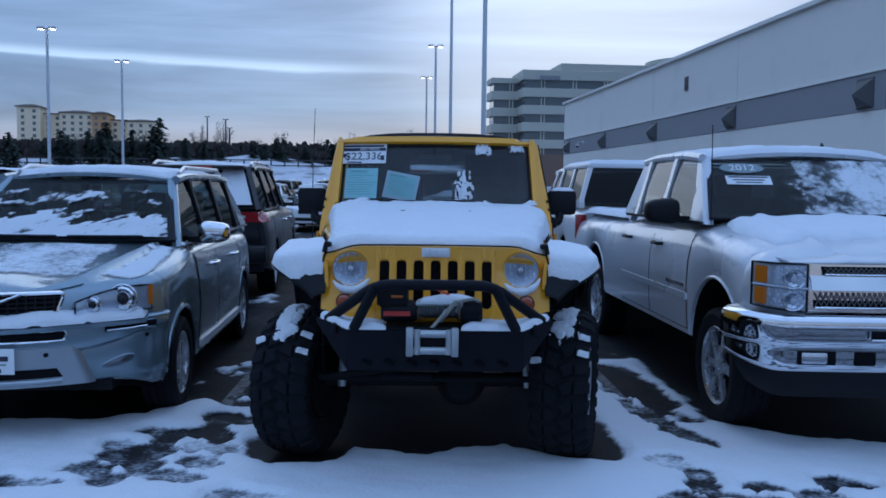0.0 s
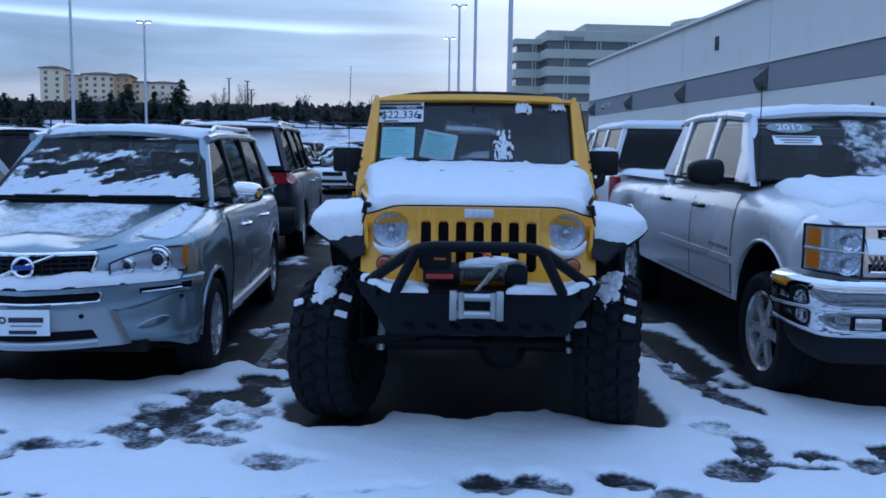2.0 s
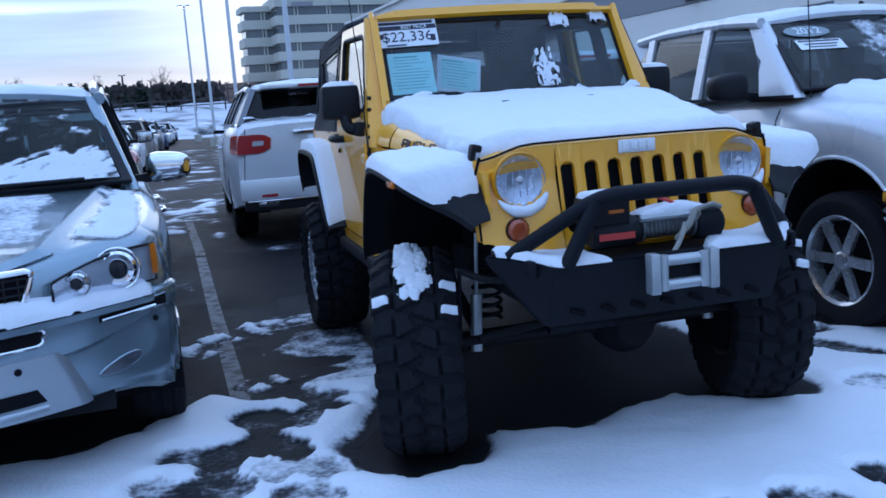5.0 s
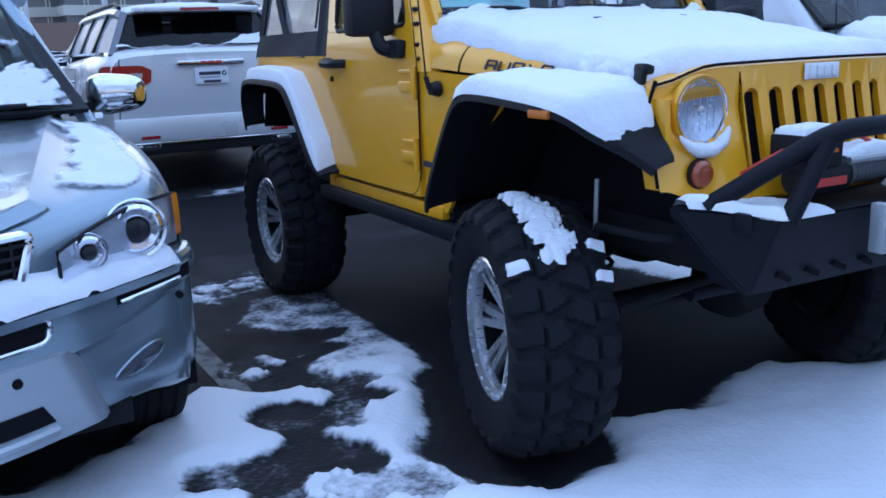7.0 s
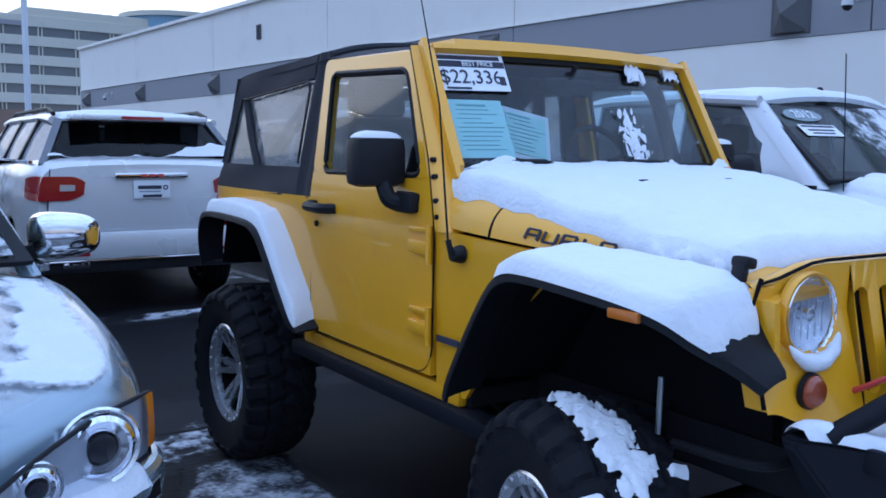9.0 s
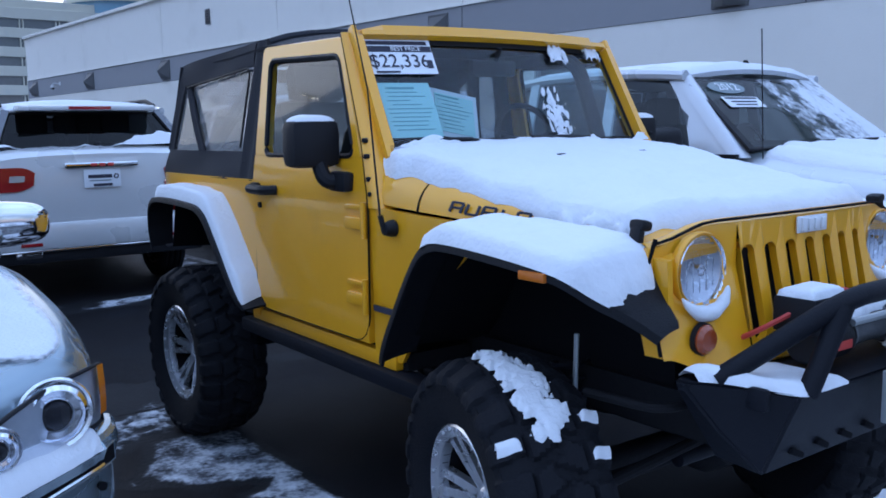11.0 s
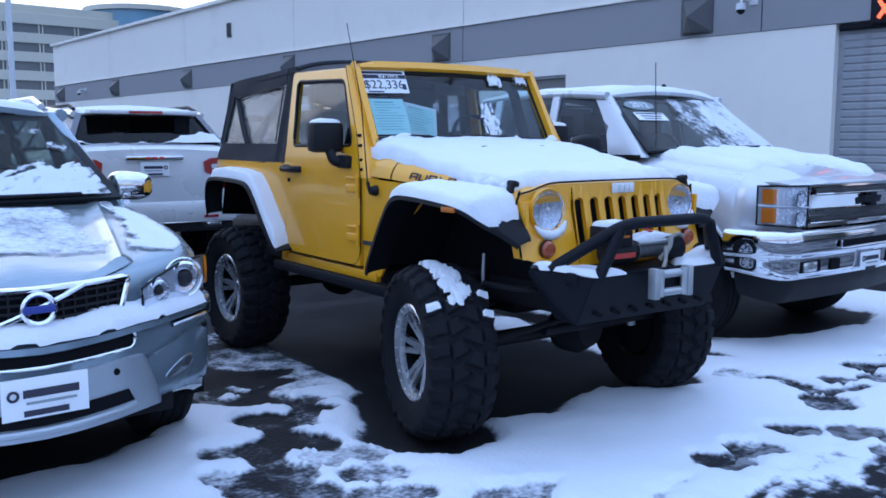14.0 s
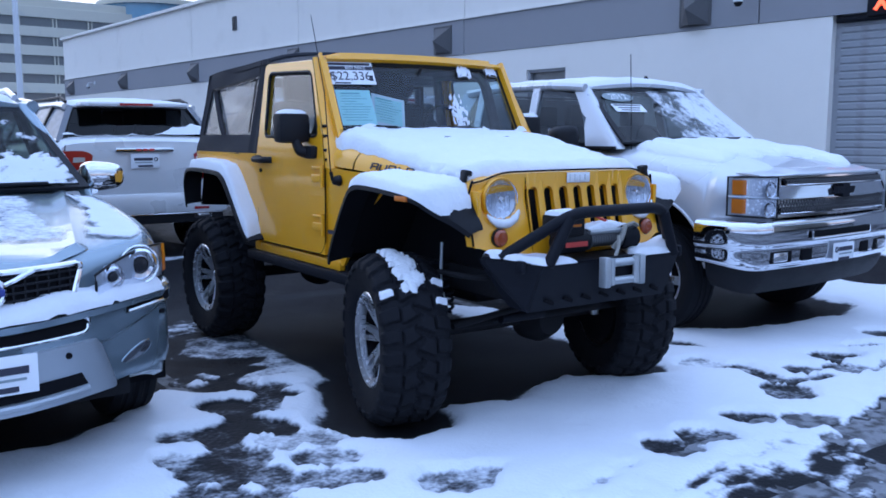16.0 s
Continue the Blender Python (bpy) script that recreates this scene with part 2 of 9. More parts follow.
GREEN_GLASS = glass("green_glass", (0.30, 0.38, 0.38), 0.5)
VINYL = hazy("vinyl_window", (0.62, 0.63, 0.65), (0.34, 0.34, 0.35), 0.35)
LENS = glass("lamp_lens", (0.86, 0.88, 0.92), 0.35)
AMBER = mat("amber_lens", (0.52, 0.14, 0.014), 0.2, vary=0.12, scale=30, coat=0.6)
ORANGE_DULL = mat("turn_lens", (0.30, 0.05, 0.012), 0.25, vary=0.15, scale=30, coat=0.6)
RED_LENS = mat("red_lens", (0.32, 0.012, 0.016), 0.2, vary=0.15, scale=30, coat=0.7)
CLEAR_LENS = mat("white_lens", (0.62, 0.64, 0.68), 0.2, vary=0.1, scale=40, coat=0.6)
LAMP_DARK = mat("lamp_housing", (0.17, 0.18, 0.21), 0.18, metal=0.7, vary=0.3, scale=30)
LAMP_BOWL = mat("lamp_bowl", (0.66, 0.69, 0.74), 0.25, metal=0.45, vary=0.35, scale=45)
LAMP_CLEAR = mat("lamp_clear", (0.58, 0.61, 0.65), 0.18, metal=0.45, vary=0.25, scale=30)
REFLECTOR = mat("reflector", (0.78, 0.80, 0.84), 0.18, metal=0.9, vary=0.2, scale=30)
PAPER = mat("white_paper", (0.78, 0.80, 0.83), 0.7, vary=0.03, scale=6)
GREEN_PAPER = mat("green_paper", (0.52, 0.80, 0.77), 0.7, vary=0.04, scale=6)
INK = mat("ink", (0.03, 0.03, 0.05), 0.7, vary=0.1)
GREY_INK = mat("grey_ink", (0.25, 0.30, 0.32), 0.7, vary=0.1)
TEAL_INK = mat("teal_ink", (0.20, 0.42, 0.42), 0.7, vary=0.1)
RED_LABEL = mat("red_label", (0.55, 0.05, 0.04), 0.5, vary=0.1)
BLUE_LABEL = mat("blue_label", (0.03, 0.05, 0.25), 0.4, vary=0.1)
# near black for seams and dark parts; also painted shade in openings and wells
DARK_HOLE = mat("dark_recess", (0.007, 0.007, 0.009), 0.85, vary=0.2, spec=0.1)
WALL_PAINT = mat("wall_paint", (0.78, 0.745, 0.69), 0.85, vary=0.05, scale=0.35, bump=0.25, bump_scale=30, second=(0.73, 0.695, 0.64), second_at=0.62)
BAND_PAINT = mat("band_paint", (0.27, 0.27, 0.285), 0.85, vary=0.06, scale=0.4, bump=0.25, bump_scale=30)
VENT_METAL = mat("vent_metal", (0.085, 0.085, 0.09), 0.6, vary=0.25, scale=3)
DOOR_METAL = mat("door_metal", (0.30, 0.31, 0.33), 0.5, vary=0.12, scale=2, second=(0.22, 0.22, 0.23))
POLE_PAINT = mat("pole_paint", (0.62, 0.64, 0.67), 0.5, vary=0.1, scale=2)
POLE_DARK = mat("pole_dark", (0.05, 0.045, 0.045), 0.6, vary=0.15, scale=2)
OFFICE_STONE = mat("office_stone", (0.53, 0.51, 0.43), 0.85, vary=0.07, scale=0.15, second=(0.46, 0.46, 0.41))
OFFICE_GLASS = mat("office_glass", (0.13, 0.14, 0.145), 0.12, vary=0.3, scale=0.3, coat=0.4)
OFFICE_BLUE = mat("office_blue_glass", (0.10, 0.25, 0.36), 0.1, vary=0.25, scale=0.4, coat=0.5)
OFFICE_GREEN = mat("office_green_glass", (0.30, 0.38, 0.33), 0.2, vary=0.35, scale=0.3)
HOTEL_CREAM = mat("hotel_cream", (0.78, 0.62, 0.42), 0.9, vary=0.06, scale=0.2)
HOTEL_BROWN = mat("hotel_brown", (0.50, 0.28, 0.13), 0.9, vary=0.08, scale=0.2)
HOTEL_ROOF = mat("hotel_roof", (0.13, 0.10, 0.08), 0.9, vary=0.1, scale=0.2)
BRICK_FAR = mat("far_brick", (0.20, 0.13, 0.10), 0.9, vary=0.12, scale=0.2)
NEEDLES = mat("needles", (0.030, 0.045, 0.035), 0.9, vary=0.45, scale=1.3)
BARK = mat("bark", (0.055, 0.042, 0.035), 0.9, vary=0.3, scale=4)
TWIGS = mat("twigs", (0.11, 0.085, 0.075), 0.9, vary=0.3, scale=2)
SCRUB = mat("scrub", (0.055, 0.045, 0.04), 0.95, vary=0.45, scale=0.6)
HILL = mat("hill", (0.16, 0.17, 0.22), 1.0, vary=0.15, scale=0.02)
LAMP_ON = lamp_glow("lamp_light", (1.0, 0.93, 0.82), 6.0)
SIGN_RED = lamp_glow("sign_red", (1.0, 0.10, 0.04), 2.2)
CABLE = mat("wire_cable", (0.13, 0.135, 0.145), 0.45, metal=0.6, vary=0.4, scale=60, bump=0.5, bump_scale=300)
ROPE = mat("rope", (0.30, 0.29, 0.26), 0.8, vary=0.3, scale=40)


def worn_snow():
    """Snow that thins out to grey slush and wet asphalt, by the depth stored with the mesh."""
    m = mat("lot_snow", (0.79, 0.81, 0.85), 0.75, vary=0.06, scale=2.5, bump=0.5, bump_scale=45, spec=0.2)
    nt = m.node_tree
    bsdf = nt.nodes["Principled BSDF"]
    white = bsdf.inputs["Base Color"].links[0].from_socket
    at = nt.nodes.new("ShaderNodeAttribute")
    at.attribute_name = "depth"
    tc = nt.nodes.new("ShaderNodeTexCoord")
    total = at.outputs["Fac"]
    for scale, gain in ((7.0, 0.75), (38.0, 0.45)):
        n = nt.nodes.new("ShaderNodeTexNoise")
        n.inputs["Scale"].default_value, n.inputs["Detail"].default_value = scale, 5.0
        nt.links.new(tc.outputs["Object"], n.inputs["Vector"])
        centred = nt.nodes.new("ShaderNodeMath")
        centred.operation = "MULTIPLY_ADD"
        centred.inputs[1].default_value, centred.inputs[2].default_value = gain, -gain / 2
        nt.links.new(n.outputs["Fac"], centred.inputs[0])
        add = nt.nodes.new("ShaderNodeMath")
        nt.links.new(total, add.inputs[0])
        nt.links.new(centred.outputs[0], add.inputs[1])
        total = add.outputs[0]
    ramp = nt.nodes.new("ShaderNodeValToRGB")
    ramp.color_ramp.elements[0].position, ramp.color_ramp.elements[0].color = 0.0, (0.010, 0.0105, 0.013, 1)
    ramp.color_ramp.elements[1].position, ramp.color_ramp.elements[1].color = 0.46, (0.80, 0.82, 0.86, 1)
    for at_, colour in ((0.09, (0.045, 0.047, 0.054, 1)), (0.19, (0.21, 0.22, 0.245, 1)), (0.31, (0.54, 0.56, 0.60, 1))):
        e = ramp.color_ramp.elements.new(at_)
        e.color = colour
    nt.links.new(total, ramp.inputs[0])
    low = nt.nodes.new("ShaderNodeMix")
    low.data_type, low.blend_type = "RGBA", "MULTIPLY"
    low.inputs[0].default_value = 1.0
    nt.links.new(white, low.inputs[6])
    bright = nt.nodes.new("ShaderNodeMix")
    bright.data_type, bright.blend_type = "RGBA", "MULTIPLY"
    bright.inputs[0].default_value = 1.0
    bright.inputs[7].default_value = (1.15, 1.13, 1.08, 1)
    nt.links.new(ramp.outputs[0], bright.inputs[6])
    nt.links.new(bright.outputs[2], low.inputs[7])
    nt.links.new(low.outputs[2], bsdf.inputs["Base Color"])
    return m


LOT_SNOW = worn_snow()


def frost_coat():
    """Thin blown snow on glass and paint, fading out at its ragged edge."""
    m = mat("frost", (0.72, 0.75, 0.80), 0.8, vary=0.1, scale=9, bump=0.5, bump_scale=90, spec=0.2)
    nt = m.node_tree
    at = nt.nodes.new("ShaderNodeAttribute")
    at.attribute_name = "depth"
    tc = nt.nodes.new("ShaderNodeTexCoord")
    n = nt.nodes.new("ShaderNodeTexNoise")
    n.inputs["Scale"].default_value, n.inputs["Detail"].default_value, n.inputs["Roughness"].default_value = 26.0, 8.0, 0.7
    nt.links.new(tc.outputs["Object"], n.inputs["Vector"])
    add = nt.nodes.new("ShaderNodeMath")
    nt.links.new(at.outputs["Fac"], add.inputs[0])
    nt.links.new(n.outputs["Fac"], add.inputs[1])
    fade = nt.nodes.new("ShaderNodeMapRange")
    fade.interpolation_type = "SMOOTHSTEP"
    fade.inputs["From Min"].default_value, fade.inputs["From Max"].default_value, fade.inputs["To Max"].default_value = 0.55, 1.20, 0.96
    nt.links.new(add.outputs[0], fade.inputs["Value"])
    nt.links.new(fade.outputs[0], nt.nodes["Principled BSDF"].inputs["Alpha"])
    return m


FROST = frost_coat()


# ---- mesh helpers ----
def part(name, bm, material, parent=None, label="", smooth=35, flip=True):
    """Link a bmesh (or a mesh made before) as one mesh object under a thing or part."""
    if isinstance(bm, bmesh.types.BMesh):
        if flip:
            bmesh.ops.recalc_face_normals(bm, faces=bm.faces)
        me = bpy.data.meshes.new(name)
        bm.to_mesh(me)
        bm.free()
        for m in material if isinstance(material, (list, tuple)) else [material]:
            me.materials.append(m)
        if smooth:
            me.shade_smooth()
            me.set_sharp_from_angle(angle=radians(smooth))
    else:
        me = bm
    ob = new(name, me)
    if parent:
        ob.parent = parent
    if label:
        ob["label"] = label
    return ob


def thing(name, m, label, category, group="", kind=""):
    ob = new(name)
    ob.empty_display_size = 0.2
    ob.matrix_world = m
    return tagged(ob, label, category, group, kind)


def box(bm, c, s, m=None, bevel=0.0, mat_index=0):
    r = bmesh.ops.create_cube(bm, size=1.0, matrix=(m or Matrix()) @ Matrix.Translation(c) @ Matrix.Diagonal((*s, 1)))
    if bevel:
        edges = {e for v in r["verts"] for e in v.link_edges}
        out = bmesh.ops.bevel(bm, geom=list(edges), offset=bevel, segments=2, affect="EDGES", profile=0.6)
        faces = out["faces"]
    else:
        faces = {f for v in r["verts"] for f in v.link_faces}
    if mat_index:
        for f in faces:
            f.material_index = mat_index
    return bm


def hull(bm, pts):
    """A convex solid through eight or so corners."""
    vs = [bm.verts.new(p) for p in pts]
    bmesh.ops.convex_hull(bm, input=vs, use_existing_faces=False)
    return bm


def beam(bm, p0, p1, width, thick, side=(1, 0, 0)):
    """A bar of rectangular section from p0 to p1; width lies along side."""
    p0, p1 = Vector(p0), Vector(p1)
    d = (p1 - p0).normalized()
    a = Vector(side)
    a = (a - d * a.dot(d)).normalized() * width / 2
    b = d.cross(a).normalized() * thick / 2
    ring = [[bm.verts.new(p + s * a + q * b) for s, q in ((-1, -1), (1, -1), (1, 1), (-1, 1))] for p in (p0, p1)]
    for i in range(4):
        bm.faces.new((ring[0][i], ring[0][(i + 1) % 4], ring[1][(i + 1) % 4], ring[1][i]))
    bm.faces.new(ring[0]), bm.faces.new(ring[1])
    return bm


def tube(bm, pts, r, seg=10, closed=False):
    """A round tube swept along a line of points."""
    pts = [Vector(p) for p in pts]
    radii = r if isinstance(r, (list, tuple)) else [r] * len(pts)
    rings, n = [], len(pts)
    up = Vector((0.13, 0.21, 0.97))
    for i, p in enumerate(pts):
        if closed:
            d = pts[(i + 1) % n] - pts[i - 1]
        else:
            d = pts[min(i + 1, n - 1)] - pts[max(i - 1, 0)]
        d.normalize()
        a = d.cross(up)
        if a.length < 1e-3:
            a = d.cross(Vector((1, 0, 0)))
        a.normalize()
        b = d.cross(a)
        rings.append([bm.verts.new(p + radii[i] * (a * math.cos(t) + b * math.sin(t))) for t in (2 * math.pi * k / seg for k in range(seg))])
    for i in range(n if closed else n - 1):
        p, q = rings[i], rings[(i + 1) % n]
        for k in range(seg):
            bm.faces.new((p[k], p[(k + 1) % seg], q[(k + 1) % seg], q[k]))
    if not closed:
        bm.faces.new(rings[0]), bm.faces.new(rings[-1])
    return bm


def bend(pts, r=0.06, steps=4):
    """Round the inner corners of a line of points."""
    pts = [Vector(p) for p in pts]
    out = [pts[0]]
    for a, b, c in zip(pts, pts[1:], pts[2:]):
        p, q = b + (a - b).normalized() * r, b + (c - b).normalized() * r
        for k in range(steps + 1):
            t = k / steps
            out.append(p * (1 - t) ** 2 + b * 2 * t * (1 - t) + q * t ** 2)
    return out + [pts[-1]]


def round_loop(pts, r, n=4):
    """A closed line of points with its corners rounded."""
    pts = [Vector(p) for p in pts]
    out = []
    for i, b in enumerate(pts):
        a, c = pts[i - 1], pts[(i + 1) % len(pts)]
        p, q = b + (a - b).normalized() * r, b + (c - b).normalized() * r
        out += [p * (1 - t) ** 2 + b * 2 * t * (1 - t) + q * t ** 2 for t in steps(0, 1, n)]
    return out


def lathe(bm, profile, centre=(0, 0, 0), axis="X", seg=32, start=0.0, closed=False):
    """Turn a profile of (radius, along) round an axis."""
    c = Vector(centre)
    rings = []
    for k in range(seg):
        t = start + 2 * math.pi * k / seg
        ring = []
        for r, a in profile:
            if axis == "X":
                v = Vector((a, r * math.cos(t), r * math.sin(t)))
            elif axis == "Y":
                v = Vector((r * math.cos(t), a, r * math.sin(t)))
            else:
                v = Vector((r * math.cos(t), r * math.sin(t), a))
            ring.append(bm.verts.new(c + v))
        rings.append(ring)
    n = len(profile)
    for k in range(seg):
        p, q = rings[k], rings[(k + 1) % seg]
        for i in range(n if closed else n - 1):
            j = (i + 1) % n
            bm.faces.new((p[i], p[j], q[j], q[i]))
    bmesh.ops.remove_doubles(bm, verts=bm.verts, dist=1e-5)
    return bm


def sheet(bm, f, us, vs, mat_index=0, keep=None):
    """A surface f(u, v) over two lists of values; keep(u, v) may leave cells out."""
    rows = [[bm.verts.new(f(u, v)) for v in vs] for u in us]
    for i in range(len(us) - 1):
        for j in range(len(vs) - 1):
            if keep and not keep((us[i] + us[i + 1]) / 2, (vs[j] + vs[j + 1]) / 2):
                continue
            face = bm.faces.new((rows[i][j], rows[i + 1][j], rows[i + 1][j + 1], rows[i][j + 1]))
            face.material_index = mat_index
    loose = [v for v in bm.verts if not v.link_faces]
    bmesh.ops.delete(bm, geom=loose, context="VERTS")
    return bm


def solidify(bm, t):
    """Give a sheet thickness."""
    bmesh.ops.recalc_face_normals(bm, faces=bm.faces)
    bmesh.ops.solidify(bm, geom=list(bm.faces), thickness=t)
    return bm


def prism(bm, outline, axis, a, b):
    """A flat outline of (u, v) pushed from a to b along an axis (X: u=y v=z; Y: u=x v=z; Z: u=x v=y)."""
    def at(u, v, w):
        return (w, u, v) if axis == "X" else (u, w, v) if axis == "Y" else (u, v, w)
    lo, hi = [bm.verts.new(at(u, v, a)) for u, v in outline], [bm.verts.new(at(u, v, b)) for u, v in outline]
    n = len(outline)
    for i in range(n):
        bm.faces.new((lo[i], lo[(i + 1) % n], hi[(i + 1) % n], hi[i]))
    bm.faces.new(lo), bm.faces.new(hi)
    return bm


def lerp_table(table, x):
    """Straight interpolation in a table of (x, value) pairs."""
    if x <= table[0][0]:
        return table[0][1]
    for (x0, v0), (x1, v1) in zip(table, table[1:]):
        if x <= x1:
            return v0 + (v1 - v0) * (x - x0) / (x1 - x0)
    return table[-1][1]


def rounded(path, turns=2):
    """The same path with its corners cut, end points kept."""
    for _ in range(turns):
        cut = [path[0]]
        for a, b in zip(path, path[1:]):
            cut += [tuple(x * 0.75 + y * 0.25 for x, y in zip(a, b)), tuple(x * 0.25 + y * 0.75 for x, y in zip(a, b))]
        path = cut + [path[-1]]
    return path


def steps(a, b, n):
    return [a + (b - a) * i / n for i in range(n + 1)]


def smooth01(x):
    x = max(0.0, min(1.0, x))
    return x * x * (3 - 2 * x)


def fbm(x, y, z=0.0, octaves=4):
    return noise.fractal(Vector((x, y, z)), 1.0, 2.0, octaves)


def snow_on(name, f, us, vs, depth, cover, label, parent_m=None, lift=0.004, material=None):
    """Snow lying on a surface f(u, v): as thick as depth where cover(u, v) is 1, and none where it is 0."""
    bm = bmesh.new()
    rows = []
    for u in us:
        row = []
        for v in vs:
            raw = cover(u, v)
            c = max(0.0, min(1.0, raw))
            p = Vector(f(u, v))
            lump = 1 + 0.35 * fbm(p.x * 5, p.y * 5, p.z * 5)
            row.append((p, c, c ** 0.6 * depth * lump, raw))
        rows.append(row)
    made = {}

    def edge_point(i, j):
        """A bare corner drawn in to where the cover runs out, so that the border is smooth."""
        p, _, _, r0 = rows[i][j]
        ends = []
        for ring in (((1, 0), (-1, 0), (0, 1), (0, -1)), ((1, 1), (-1, -1), (1, -1), (-1, 1))):
            for di, dj in ring:
                a, b = i + di, j + dj
                if 0 <= a < len(rows) and 0 <= b < len(rows[0]) and rows[a][b][3] > 0:
                    r1 = min(1.0, rows[a][b][3])
                    ends.append(p.lerp(rows[a][b][0], min(0.92, max(-1.0, r0) / (max(-1.0, r0) - r1 - 1e-9))))
            if ends:
                break
        return sum(ends, Vector((0, 0, 0))) / len(ends) if ends else p

    def vert(i, j):
        if (i, j) not in made:
            p, c, h, _ = rows[i][j]
            if c <= 0:
                p = edge_point(i, j)
            made[i, j] = bm.verts.new((p.x, p.y, p.z + (h + lift * min(1.0, c / 0.15) if c > 0 else -0.003)))
        return made[i, j]

    for i in range(len(us) - 1):
        for j in range(len(vs) - 1):
            cs = [rows[a][b][1] for a, b in ((i, j), (i + 1, j), (i + 1, j + 1), (i, j + 1))]
            if max(cs) > 0.0:
                bm.faces.new((vert(i, j), vert(i + 1, j), vert(i + 1, j + 1), vert(i, j + 1)))
    depths = {}
    for (i, j), v in made.items():
        depths[v] = rows[i][j][1]
    bm.verts.index_update()
    depths = [depths[v] for v in bm.verts]
    ob = part(name, bm, material or SNOW, None, smooth=80)
    if material is FROST and len(ob.data.vertices) == len(depths):
        ob.data.attributes.new("depth", "FLOAT", "POINT").data.foreach_set("value", depths)
    if parent_m is not None:
        ob.matrix_world = parent_m
    return tagged(ob, label, "snow", kind="stuff")


def text_mesh(name, words, size, m, material, parent, depth=0.002, align="CENTER"):
    """Lettering in the built-in font, turned into a mesh; m puts its plane in place."""
    cu = bpy.data.curves.new(name, "FONT")
    cu.body, cu.size, cu.extrude, cu.align_x, cu.align_y = words, size, depth, align, "CENTER"
    tmp = bpy.data.objects.new(name, cu)
    scene.collection.objects.link(tmp)
    bpy.context.view_layer.update()
    me = bpy.data.meshes.new_from_object(tmp.evaluated_get(bpy.context.evaluated_depsgraph_get()))
    bpy.data.objects.remove(tmp)
    bpy.data.curves.remove(cu)
    me.materials.clear()
    me.materials.append(material)
    me.transform(m)
    return part(name, me, material, parent)


# ---- ground, snow, road markings ----
def lot_z(y):
    """The lot lies level in front and a little higher from the second row on."""
    return 0.12 * smooth01((y - 8.5) / 3.5)


def big_ground():
    bm = bmesh.new()
    xs = [-4000, -900, -300, -120, -60, -30, -12, 0, 12, 30, 60, 120, 300, 900, 4000]
    ys = [-3000, -600, -100, -30, -10, 0, 8, 8.5, 9, 9.5, 10, 10.5, 11, 11.5, 12, 12.5, 16, 30, 60, 110, 200, 420, 900, 4500]
    sheet(bm, lambda x, y: (x, y, lot_z(y)), xs, ys)
    tagged(part("ground", bm, ASPHALT, smooth=None), "wet dark asphalt of a snowy car lot", "ground", kind="structure")


def ellipse_in(x, y, cx, cy, rx, ry, turn=0.0):
    dx, dy = x - cx, y - cy
    c, s = math.cos(radians(turn)), math.sin(radians(turn))
    u, v = (dx * c + dy * s) / rx, (-dx * s + dy * c) / ry
    return u * u + v * v


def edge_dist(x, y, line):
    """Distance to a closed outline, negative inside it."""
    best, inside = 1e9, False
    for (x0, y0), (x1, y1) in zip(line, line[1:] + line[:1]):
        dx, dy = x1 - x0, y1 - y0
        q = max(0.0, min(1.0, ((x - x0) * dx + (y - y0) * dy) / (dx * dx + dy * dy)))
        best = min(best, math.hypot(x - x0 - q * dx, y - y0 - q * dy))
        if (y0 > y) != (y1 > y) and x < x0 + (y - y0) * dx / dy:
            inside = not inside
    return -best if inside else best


# bare patches that the far cars keep free of snow: x0, x1, y0, y1
SHELTERED = [(-6.9, -4.6, 6.0, 10.5), (5.2, 7.4, 6.2, 11.5), (-1.4, 0.8, 11.4, 16.7), (-4.3, -2.3, 11.4, 16.5), (1.5, 3.8, 10.8, 16.5), (-1.8, 1.4, 8.9, 11.2)]
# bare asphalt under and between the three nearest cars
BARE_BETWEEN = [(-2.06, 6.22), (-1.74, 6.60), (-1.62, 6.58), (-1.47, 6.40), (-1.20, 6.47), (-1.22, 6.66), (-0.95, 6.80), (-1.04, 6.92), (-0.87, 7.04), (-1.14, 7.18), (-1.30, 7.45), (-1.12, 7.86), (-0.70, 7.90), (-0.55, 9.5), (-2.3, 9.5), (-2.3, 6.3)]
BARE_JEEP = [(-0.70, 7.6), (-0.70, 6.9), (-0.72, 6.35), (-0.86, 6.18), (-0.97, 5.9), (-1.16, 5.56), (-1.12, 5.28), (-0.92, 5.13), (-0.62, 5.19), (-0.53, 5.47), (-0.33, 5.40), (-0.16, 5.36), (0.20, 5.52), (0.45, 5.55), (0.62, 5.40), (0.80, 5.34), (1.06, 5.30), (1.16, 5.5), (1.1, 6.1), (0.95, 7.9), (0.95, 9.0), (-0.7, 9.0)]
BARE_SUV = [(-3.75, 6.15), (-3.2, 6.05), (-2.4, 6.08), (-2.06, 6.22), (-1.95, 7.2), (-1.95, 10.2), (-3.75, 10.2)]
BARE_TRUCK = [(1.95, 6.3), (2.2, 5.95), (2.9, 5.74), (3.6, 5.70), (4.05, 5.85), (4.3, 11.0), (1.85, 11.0)]
